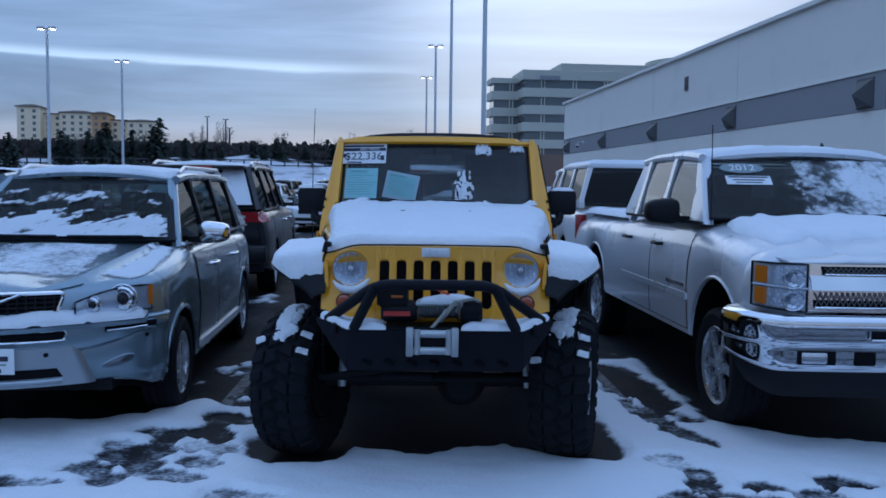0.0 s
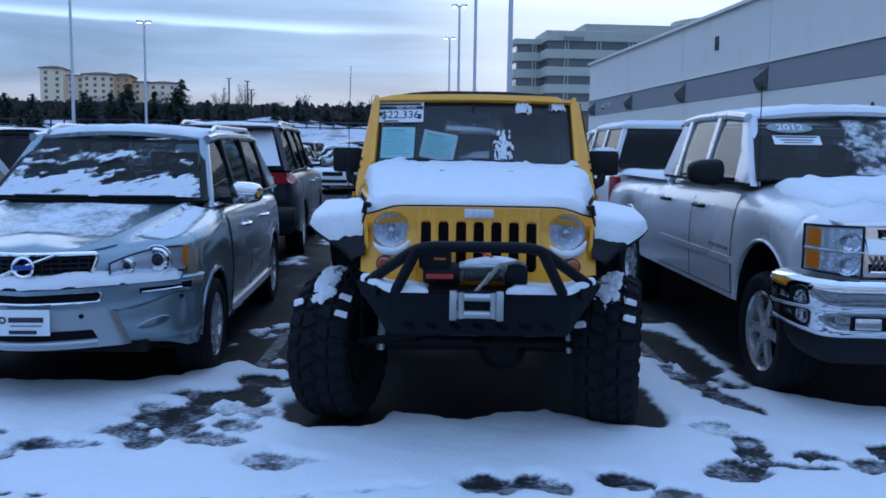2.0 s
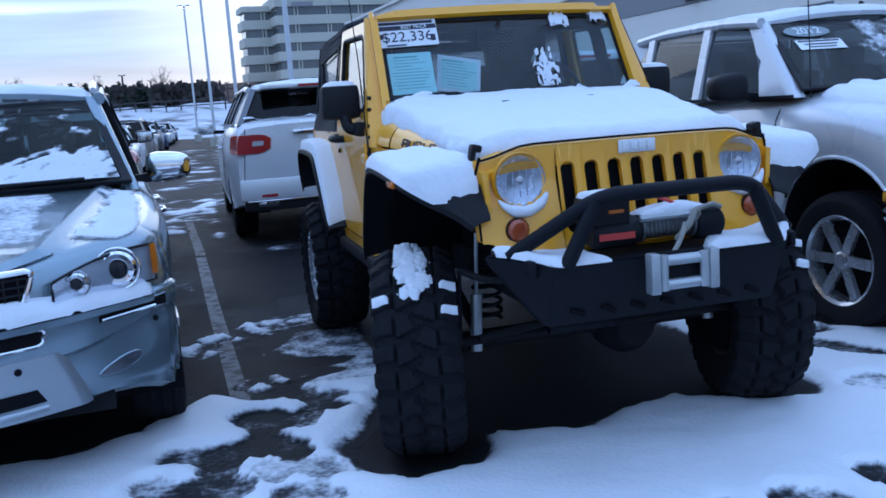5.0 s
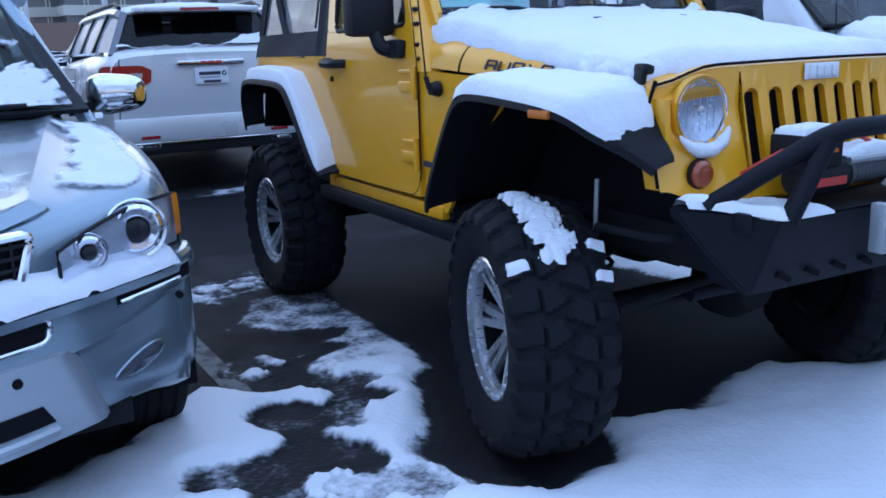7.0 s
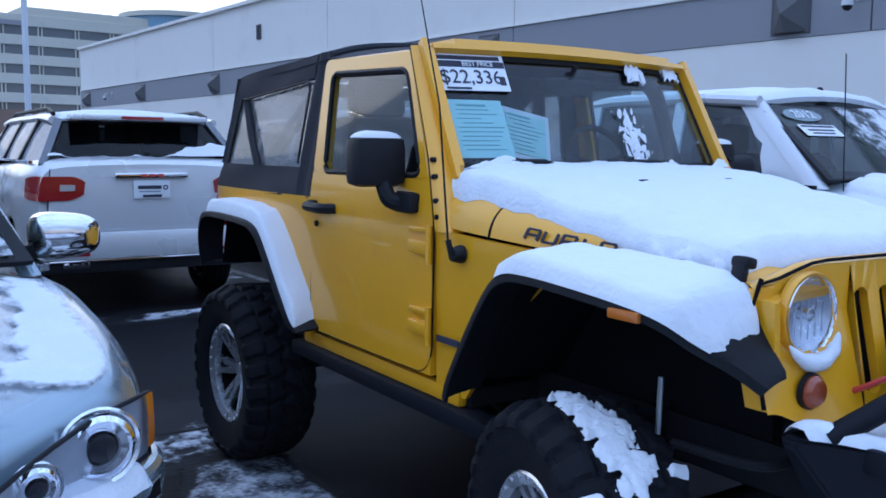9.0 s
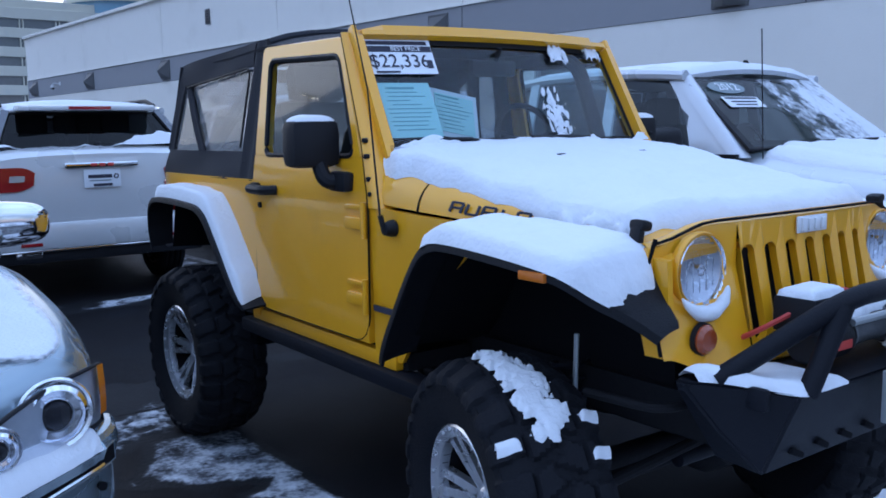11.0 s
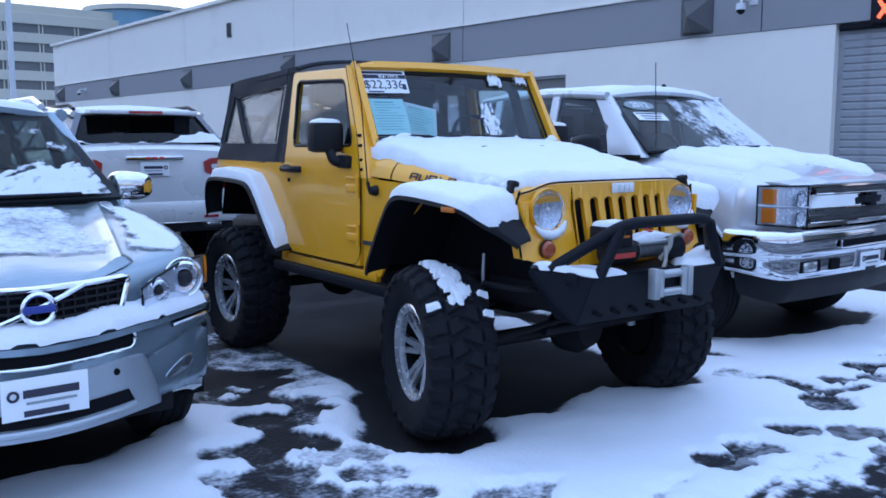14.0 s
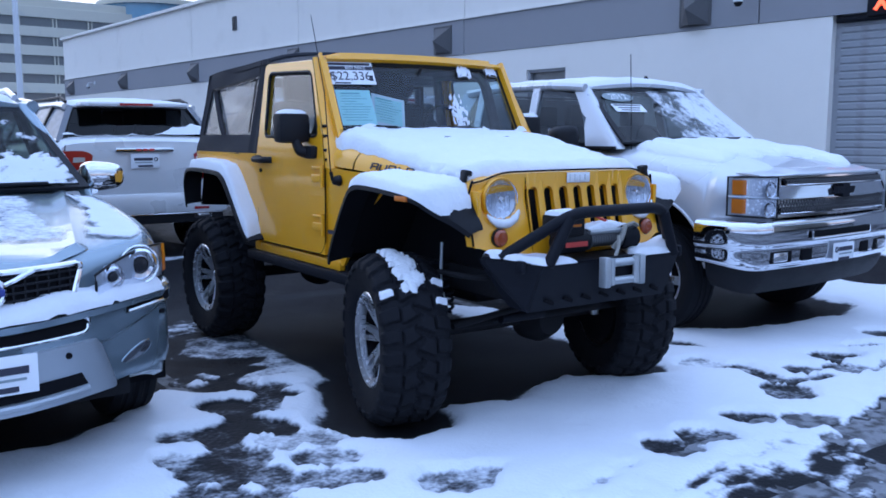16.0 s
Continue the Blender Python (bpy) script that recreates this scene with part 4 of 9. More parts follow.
def hotel(x, y, turn):
    h = thing("hotel", pose(x, y, 12.5, 0, 0, turn) @ Matrix.Scale(0.93, 4), "cream and brown four-storey hotel with hipped roof", "hotel")
    def wing(x0, x1, y0, y1, z1, material, roof, roof_h):
        part("wall", box(bmesh.new(), ((x0 + x1) / 2, (y0 + y1) / 2, z1 / 2), (x1 - x0, y1 - y0, z1)), material, h, smooth=None)
        bm = bmesh.new()
        a, i = 0.8, min((x1 - x0), (y1 - y0)) * 0.35
        hull(bm, [(x0 - a, y0 - a, z1), (x1 + a, y0 - a, z1), (x1 + a, y1 + a, z1), (x0 - a, y1 + a, z1), (x0 - a, y0 - a, z1 + 0.5), (x1 + a, y0 - a, z1 + 0.5), (x0 + i, y0 + i, z1 + roof_h), (x1 - i, y0 + i, z1 + roof_h), (x0 + i, y1 - i, z1 + roof_h), (x1 - i, y1 - i, z1 + roof_h)])
        part("roof", bm, roof, h, smooth=None)
        n = max(2, int((x1 - x0) / 4.0))
        for f in range(5):
            for k in range(n):
                wx = x0 + (k + 0.5) * (x1 - x0) / n
                z = z1 - 2.0 - f * 3.1
                if z > 3:
                    win = part("window", box(bmesh.new(), (wx, y0 - 0.05, z), (1.5, 0.25, 1.6)), OFFICE_GLASS, h, smooth=None)
    wing(-19, -8, 0, 16, 24.5, HOTEL_CREAM, HOTEL_ROOF, 1.6)
    wing(-8, 1, 6, 16, 21.5, HOTEL_CREAM, HOTEL_ROOF, 0.6)
    wing(1, 17, 2, 18, 22.0, HOTEL_CREAM, HOTEL_ROOF, 1.8)
    wing(17, 25, -1, 16, 21.6, HOTEL_BROWN, HOTEL_ROOF, 1.5)
    wing(25, 33, 6, 16, 19.0, HOTEL_CREAM, HOTEL_ROOF, 0.6)
    wing(33, 47, 4, 18, 18.5, HOTEL_CREAM, HOTEL_ROOF, 1.5)


hotel(-180, 420, 9)

sh = thing("low_shop_building", pose(6, 205, 0, 0, 0, -4), "low brown brick building with a strip of windows", "building")
part("wall", box(bmesh.new(), (0, 0, 4.2), (46, 16, 8.4)), BRICK_FAR, sh, smooth=None)
part("parapet", box(bmesh.new(), (-8, 0, 9.0), (30, 16.4, 1.0)), BRICK_FAR, sh, smooth=None)
for k in range(6):
    part("window", box(bmesh.new(), (-20 + k * 2.9, -8.05, 4.6), (2.5, 0.3, 2.6)), OFFICE_GREEN, sh, smooth=None)


# ---- snowy rise, scrub, fence and trees at the far edge of the lot ----
def rise(name, x0, x1, y0, y1, h, material, label, category, seed, bumps=0.25):
    bm = bmesh.new()
    def f(x, y):
        t = (y - y0) / (y1 - y0)
        edge = smooth01((x - x0) / 12) * smooth01((x1 - x) / 12)
        return (x, y, -0.05 + edge * h * (smooth01(t * 1.6)) * (1 + bumps * fbm(x * 0.06, y * 0.06, seed)) + 0.25 * edge * fbm(x * 0.35, y * 0.35, seed))
    sheet(bm, f, steps(x0, x1, int((x1 - x0) / 2.2)), steps(y0, y1, 16))
    tagged(part(name, bm, material, smooth=60), label, category, kind="structure")


rise("snow_bank", -170, 14, 86, 150, 4.6, BANK, "snowy bank rising at the edge of the lot", "snow bank", 4)
rise("snow_field", -420, 60, 148, 520, 13.5, BANK, "snow-covered field below the hotel", "field", 9)
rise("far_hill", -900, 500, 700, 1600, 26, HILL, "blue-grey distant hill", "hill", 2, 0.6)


def scrub_belt(x0, x1, y, h, n, seed, base):
    rng = random.Random(seed)
    verts, faces = [], []
    for k in range(n):
        x, yy = rng.uniform(x0, x1), y + rng.uniform(-4, 4)
        hh = h * rng.uniform(0.5, 1.1)
        for q in range(9):
            a = rng.uniform(0, 6.28)
            r = rng.uniform(0.2, 1.3)
            cx, cy, cz = x + r * math.cos(a), yy + r * math.sin(a), base + hh * rng.uniform(0.05, 1.0)
            s = rng.uniform(0.2, 0.55)
            b = len(verts)
            t = rng.uniform(0, 3.14)
            u = Vector((math.cos(t), math.sin(t), 0)) * s
            w = Vector((rng.uniform(-0.3, 0.3), rng.uniform(-0.3, 0.3), 1)) * s
            c = Vector((cx, cy, cz))
            verts += [tuple(c - u - w), tuple(c + u - w * 0.6), tuple(c + u * 0.5 + w), tuple(c - u * 0.7 + w * 0.7)]
            faces.append((b, b + 1, b + 2, b + 3))
    me = bpy.data.meshes.new("scrub")
    me.from_pydata(verts, [], faces)
    me.materials.append(SCRUB)
    tagged(part("scrub", me, SCRUB), "dark bare scrub along the snowy bank", "scrub", kind="stuff")


scrub_belt(-80, 2, 128, 2.6, 2600, 5, 4.2)
scrub_belt(-150, -40, 124, 2.6, 2200, 6, 4.0)
scrub_belt(-200, -60, 240, 5, 1800, 7, 7.0)

# a post-and-rail fence along the bank
fence = thing("fence", pose(0, 112, 2.6), "dark wooden fence along the snowy bank", "fence")
for k in range(40):
    part("post", box(bmesh.new(), (-62 + k * 1.7, 0, 0.5), (0.16, 0.16, 2.6)), POLE_DARK, fence, smooth=None)
for z in (1.1, 1.75):
    part("rail", box(bmesh.new(), (-29, -0.1, z), (66, 0.06, 0.14)), POLE_DARK, fence, smooth=None)


def conifer(h, seed):
    """A tapered trunk with whorls of drooping boughs made of many small needle clumps."""
    rng = random.Random(seed)
    t = thing("conifer", Matrix(), "dark green conifer on the snowy bank", "tree", group="conifers")
    part("trunk", tube(bmesh.new(), [(0, 0, 0), (0.03, 0, h * 0.5), (0, 0, h * 0.98)], [h * 0.022, h * 0.014, 0.01], 7), BARK, t)
    verts, faces = [], []
    z = h * 0.08
    while z < h * 0.985:
        f = 1 - z / h
        reach = (0.08 + 0.36 * f ** 0.6) * h * rng.uniform(0.8, 1.1)
        for k in range(max(4, int(11 * f) + 3)):
            a = rng.uniform(0, 6.283)
            r1 = reach * rng.uniform(0.55, 1.1)
            for s in range(4):
                q = (s + 0.5) / 4
                p = Vector((math.cos(a) * r1 * q, math.sin(a) * r1 * q, z - 0.25 * r1 * q * q + rng.uniform(-0.1, 0.1)))
                size = h * 0.028 * rng.uniform(0.6, 1.4) * (1.25 - 0.5 * q)
                d = Vector((math.cos(a), math.sin(a), -0.3)) * size * 1.6
                w = Vector((-math.sin(a), math.cos(a), rng.uniform(-0.5, 0.5))) * size
                b = len(verts)
                verts += [tuple(p - d), tuple(p - w), tuple(p + d), tuple(p + w + Vector((0, 0, size * 0.5)))]
                faces.append((b, b + 1, b + 2, b + 3))
        z += h * 0.03
    me = bpy.data.meshes.new("crown")
    me.from_pydata(verts, [], faces)
    me.materials.append(NEEDLES)
    part("crown", me, NEEDLES, t)
    return t


def bare_tree(h, seed):
    rng = random.Random(seed)
    t = thing("bare_tree", Matrix(), "leafless winter tree with fine brown twigs", "tree", group="bare trees")
    bm = bmesh.new()
    tube(bm, [(0, 0, 0), (0.05, 0, h * 0.3), (0, 0.04, h * 0.55)], [h * 0.02, h * 0.015, h * 0.009], 6)
    part("trunk", bm, BARK, t)
    bm = bmesh.new()
    for k in range(16):
        a, z0 = rng.uniform(0, 6.283), h * rng.uniform(0.2, 0.55)
        tip = Vector((math.cos(a) * h * 0.24 * rng.uniform(0.5, 1), math.sin(a) * h * 0.24 * rng.uniform(0.5, 1), h * rng.uniform(0.6, 1.0)))
        mid = Vector((tip.x * 0.55, tip.y * 0.55, z0 + (tip.z - z0) * 0.45))
        tube(bm, [(0, 0, z0), mid, tip], [h * 0.008, h * 0.005, 0.01], 4)
        for q in range(9):
            s = mid.lerp(tip, rng.uniform(0, 1))
            e = s + Vector((rng.uniform(-1, 1), rng.uniform(-1, 1), rng.uniform(0.2, 1.2))) * h * 0.09
            tube(bm, [s, e], [0.03, 0.008], 3)
    part("crown", bm, TWIGS, t, smooth=None)
    return t


rng = random.Random(11)
firs = [conifer(h, 20 + k) for k, h in enumerate((5.6, 4.6, 6.2))]
bares = [bare_tree(h, 60 + k) for k, h in enumerate((7.0, 5.5))]
for k, t in enumerate(firs):
    t.matrix_world = pose(-44 + k * 3.4, 118, 3.6)
for k, t in enumerate(bares):
    t.matrix_world = pose(-34 + k * 9, 140, 4.2)
for k in range(46):
    y = rng.uniform(116, 142)
    x = y * rng.uniform(-0.40, -0.055) if k < 30 else y * rng.uniform(-0.19, -0.05)
    s = rng.uniform(0.55, 1.05)
    copy_thing(firs[k % 3], pose(x, y, 3.4 + 0.02 * (y - 116), 0, 0, rng.uniform(0, 360)) @ Matrix.Scale(s * 0.66, 4))
for k in range(58):
    y = rng.uniform(112, 138)
    x = y * (rng.uniform(-0.52, -0.30) if k < 34 else rng.uniform(-0.30, -0.06))
    s = rng.uniform(0.5, 0.85) if k < 34 else rng.uniform(0.5, 0.75)
    copy_thing(firs[k % 3], pose(x, y, 3.0 + 0.02 * (y - 112), 0, 0, rng.uniform(0, 360)) @ Matrix.Diagonal((s * 1.1, s * 1.1, s, 1)))
for k in range(26):
    y = rng.uniform(125, 160)
    copy_thing(bares[k % 2], pose(y * rng.uniform(-0.42, 0.0), y, 3.9, 0, 0, rng.uniform(0, 360)) @ Matrix.Scale(rng.uniform(0.6, 0.95), 4))
for k in range(9):
    y = rng.uniform(92, 100)
    copy_thing(firs[k % 3], pose(y * rng.uniform(-0.50, -0.26), y, 0.9, 0, 0, rng.uniform(0, 360)) @ Matrix.Scale(rng.uniform(0.5, 0.8), 4))


# ---- cars: one body builder for all of them ----
class Car:
    """A car body as a loft of half sections along its length. Local: nose at y=0 looking towards -y, x across, z up."""

    def __init__(self, length, top, half, sill, arches, hub_r, wheel_w, track, crown=0.05, belly=0.0, ridge=None, arch_up=-0.02, tyre_r=None, soft=1.0):
        self.length, self.top, self.half, self.sill, self.arches = length, rounded(top), rounded(half), sill, arches
        self.hub_r, self.wheel_w, self.track, self.crown, self.belly, self.ridge, self.arch_up = hub_r, wheel_w, track, crown, belly, ridge, arch_up
        self.tyre_r, self.soft = tyre_r or hub_r, soft

    def low(self, y):
        z = self.sill if not isinstance(self.sill, list) else lerp_table(self.sill, y)
        for yc, r in self.arches:
            if abs(y - yc) < r:
                z = max(z, self.hub_r + self.arch_up + math.sqrt(r * r - (y - yc) ** 2))
        return z

    def section(self, y):
        w, zt, zl = lerp_table(self.half, y), lerp_table(self.top, y), self.low(y)
        zs = zt - self.crown
        zl = min(zl, zs - 0.06)
        h = zs - zl
        return [(w - 0.07, zl), (w - 0.02, zl + 0.015), (w - 0.005, zl + 0.18 * h), (w + 0.006, zl + 0.45 * h), (w, zl + 0.68 * h), (w - 0.018 * self.soft, zl + 0.86 * h), (w - 0.045 * self.soft, zl + 0.96 * h),
                (w - 0.10 * self.soft, zs + 0.012)] + self.across(y, w, zt)

    def across(self, y, w, zt):
        """The deck from the shoulder to the middle, with a raised crease where the car has one."""
        if not self.ridge:
            return [(w * 0.75, zt - 0.018), (w * 0.62, zt - 0.012), (w * 0.45, zt - 0.004), (w * 0.3, zt), (0.0, zt + 0.004)]
        xr, h = min(lerp_table(self.ridge, y), w * 0.70), 0.020 * smooth01(y / 0.25)
        return [((xr + w - 0.10) / 2, zt - 0.030), (xr + 0.045, zt - 0.022 + 0.2 * h), (xr, zt - 0.008 + h), (xr - 0.06, zt - 0.006), (0.0, zt + 0.010)]

    def side_x(self, y, z):
        s = self.section(y)[:8]
        if z <= s[0][1]:
            return s[1][0]
        for (x0, z0), (x1, z1) in zip(s, s[1:]):
            if z0 <= z <= z1:
                return x0 + (x1 - x0) * (z - z0) / max(1e-6, z1 - z0)
        return s[-1][0]

    def deck_z(self, x, y):
        s = sorted(self.section(y)[6:], key=lambda p: p[0])
        return lerp_table(s, abs(x))

    def shell(self):
        ys = set(steps(0, self.length, int(self.length / 0.085)))
        ys |= {y for y, _ in self.half if y < 0.7 or y > self.length - 0.5} | {y for y, _ in self.top}
        for yc, r in self.arches:
            ys |= {yc + r * math.cos(math.pi * k / 18) for k in range(19)} | {yc - r - 0.004, yc + r + 0.004}
        ys = sorted(y for y in ys if 0 <= y <= self.length)
        ys = [y for i, y in enumerate(ys) if i == 0 or y - ys[i - 1] > 0.0035]
        bm = bmesh.new()
        rows = []
        for y in ys:
            s = self.section(y)
            left = [bm.verts.new((-x, y, z)) for x, z in s]
            right = [bm.verts.new((x, y, z)) for x, z in reversed(s[:-1])]
            rows.append(left + right)
        for a, b in zip(rows, rows[1:]):
            for k in range(len(a) - 1):
                bm.faces.new((a[k], a[k + 1], b[k + 1], b[k]))
        n = len(rows[0])
        for row in (rows[0], rows[-1]):
            for k in range(n // 2 - 1):
                bm.faces.new((row[k], row[k + 1], row[n - 2 - k], row[n - 1 - k]))
            k = n // 2 - 1
            bm.faces.new((row[k], row[k + 1], row[k + 2]))
        return bm

    def panel(self, side, y0, y1, z0, z1, out, n=10, rnd=0.03):
        """A patch of the body's side, lifted off it by out."""
        bm = bmesh.new()
        def f(y, t):
            lo = max(z0, self.low(y) + 0.01)
            z = lo + (z1 - lo) * t
            return (side * (self.side_x(y, z) + out), y, z)
        sheet(bm, f, steps(y0, y1, n), steps(0, 1, n))
        return bm


WHEELS = {}


LUGS = 25


def lug_height(t, a):
    """Mud tread, 1 on a block and 0 in a groove, at angle t and place a (-0.5 to 0.5) across."""
    p = t * LUGS / (2 * math.pi)
    if abs(a) > 0.27:
        f = (p + (0.5 if a > 0 else 0.0) + 0.45 * (abs(a) - 0.27)) % 1.0
        wide = 0.31 if int(p + (0.5 if a > 0 else 0.0)) % 2 else 0.36
        return smooth01((wide - abs(f - 0.5)) / 0.07) * smooth01((abs(a) - 0.285) / 0.02)
    bow = 0.045 * math.sin(2 * math.pi * p)
    row = a - bow
    f = (p + 0.5 * (row > 0) + 1.5 * abs(row) - 0.2) % 1.0
    return smooth01((0.36 - abs(f - 0.5)) / 0.07) * smooth01((abs(row) - 0.012) / 0.02) * smooth01((0.262 - abs(a)) / 0.02)


def wheel(parent, x, y, z, r, w, style, side, steer=0):
    """A wheel: hub with spokes in a rim, and its tyre. Style sets the spokes and the tread."""
    key = (round(r, 3), round(w, 3), style)
    if key not in WHEELS:
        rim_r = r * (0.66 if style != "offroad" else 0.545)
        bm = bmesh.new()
        # disc and barrel near black: shade between the spokes put into their colour
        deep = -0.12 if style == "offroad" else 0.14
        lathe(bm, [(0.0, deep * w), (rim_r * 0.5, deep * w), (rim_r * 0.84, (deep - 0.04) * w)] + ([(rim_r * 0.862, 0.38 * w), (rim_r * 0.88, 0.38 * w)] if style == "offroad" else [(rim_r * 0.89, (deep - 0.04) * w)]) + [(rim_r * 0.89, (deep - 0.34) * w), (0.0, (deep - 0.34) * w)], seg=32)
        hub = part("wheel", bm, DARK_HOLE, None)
        WHEELS[key] = [hub.data]
        bpy.data.objects.remove(hub)
        bm = bmesh.new()
        lathe(bm, ([(rim_r * 0.855, 0.30 * w)] if style == "offroad" else [(rim_r * 0.885, 0.10 * w), (rim_r * 0.90, 0.26 * w)]) + [(rim_r * (0.86 if style == "offroad" else 0.93), 0.41 * w), (rim_r, 0.46 * w), (rim_r * 1.03, 0.44 * w), (rim_r * 1.02, -0.40 * w)], seg=40)
        dish = 0.16 if style == "offroad" else 0.34
        count = {"offroad": 6, "split": 7, "six": 6, "five": 5}[style]
        for k in range(count):
            t = 2 * math.pi * k / count
            for d in ((-0.19, 0.19) if style == "offroad" else (-0.10, 0.10) if style == "split" else (0.0,)):
                a, b = t + d * 1.2, t + d * 0.8
                sw = rim_r * (0.125 if style == "offroad" else 0.13 if style == "split" else 0.22 if style == "six" else 0.26)
                p = Vector(((dish - 0.02) * w, math.cos(a) * rim_r * 0.16, math.sin(a) * rim_r * 0.16))
                q = Vector(((dish + (0.16 if style == "offroad" else 0.05)) * w, math.cos(b) * rim_r * (0.87 if style == "offroad" else 0.93), math.sin(b) * rim_r * (0.87 if style == "offroad" else 0.93)))
                beam(bm, p, q, sw, 0.028, (0, -math.sin(t), math.cos(t)))
        lathe(bm, [(0.0, (dish + 0.06) * w), (rim_r * 0.15, (dish + 0.06) * w), (rim_r * 0.22, (dish + 0.02) * w), (rim_r * 0.23, (dish - 0.12) * w)], seg=20)
        if style == "offroad":
            for k in range(24):
                t = 2 * math.pi * (k + 0.5) / 24
                lathe(bm, [(0.0, 0.462 * w), (0.007, 0.461 * w), (0.008, 0.44 * w)], (0, math.cos(t) * rim_r * 0.955, math.sin(t) * rim_r * 0.955), seg=6)
        ob = part("rim", bm, ALLOY, None, smooth=30)
        WHEELS[key].append(ob.data)
        bpy.data.objects.remove(ob)
        bm = bmesh.new()
        if style == "offroad":
            around = LUGS * 12
            cols = [(rim_r * 0.99, -0.42, 0), (rim_r * 1.12, -0.50, 0), (r * 0.78, -0.53, 0), (r * 0.83, -0.545, 0), (r * 0.84, -0.545, 2), (r * 0.875, -0.54, 2), (r * 0.90, -0.53, 2)]
            cols += [(r * (0.970 - 0.012 * (a / 0.5) ** 2 - 0.055 * smooth01((abs(a) - 0.33) / 0.20)), a, 1) for a in steps(-0.515, 0.515, 34)]
            cols += [(c[0], -c[1], c[2]) for c in reversed(cols[:7])]
            rings_ = []
            for k in range(around):
                t = 2 * math.pi * k / around
                ring = []
                for rr_, a, kind in cols:
                    up, out = 0.0, 0.0
                    if kind == 1:
                        up = 0.042 * r * lug_height(t, a) - 0.011 * r
                    elif kind == 2:
                        out = 0.030 * lug_height(t, math.copysign(0.47, a)) * (1 if a > 0 else -1)
                    ring.append(bm.verts.new(((a + out) * w, math.cos(t) * (rr_ + up), math.sin(t) * (rr_ + up))))
                rings_.append(ring)
            for k in range(around):
                p, q = rings_[k], rings_[(k + 1) % around]
                for i in range(len(cols) - 1):
                    bm.faces.new((p[i], p[i + 1], q[i + 1], q[i]))
            tyre = part("tyre", bm, RUBBER, None, smooth=40, flip=True)
        else:
            prof = [(rim_r * 0.99, -0.42 * w), (rim_r * 1.08, -0.50 * w), (r * 0.88, -0.52 * w), (r * 0.965, -0.45 * w), (r * 0.99, -0.36 * w)]
            for g in (-0.22, 0.0, 0.22):
                prof += [(r, (g - 0.06) * w), (r * 0.975, (g - 0.03) * w), (r * 0.975, (g + 0.03) * w), (r, (g + 0.06) * w)]
            prof += [(r * 0.99, 0.36 * w), (r * 0.965, 0.45 * w), (r * 0.88, 0.52 * w), (rim_r * 1.08, 0.50 * w), (rim_r * 0.99, 0.44 * w)]
            lathe(bm, prof, seg=48)
            tyre = part("tyre", bm, RUBBER, None, smooth=30)
        WHEELS[key].append(tyre.data)
        bpy.data.objects.remove(tyre)
    hub_me, rim_me, tyre_me = WHEELS[key]
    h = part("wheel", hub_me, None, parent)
    h.matrix_local = pose(x, y, z, 0, 0, steer if side > 0 else 180 + steer)
    part("rim", rim_me, None, h, "dull silver alloy rim")
    part("tyre", tyre_me, None, h, "black rubber tyre")
    return h


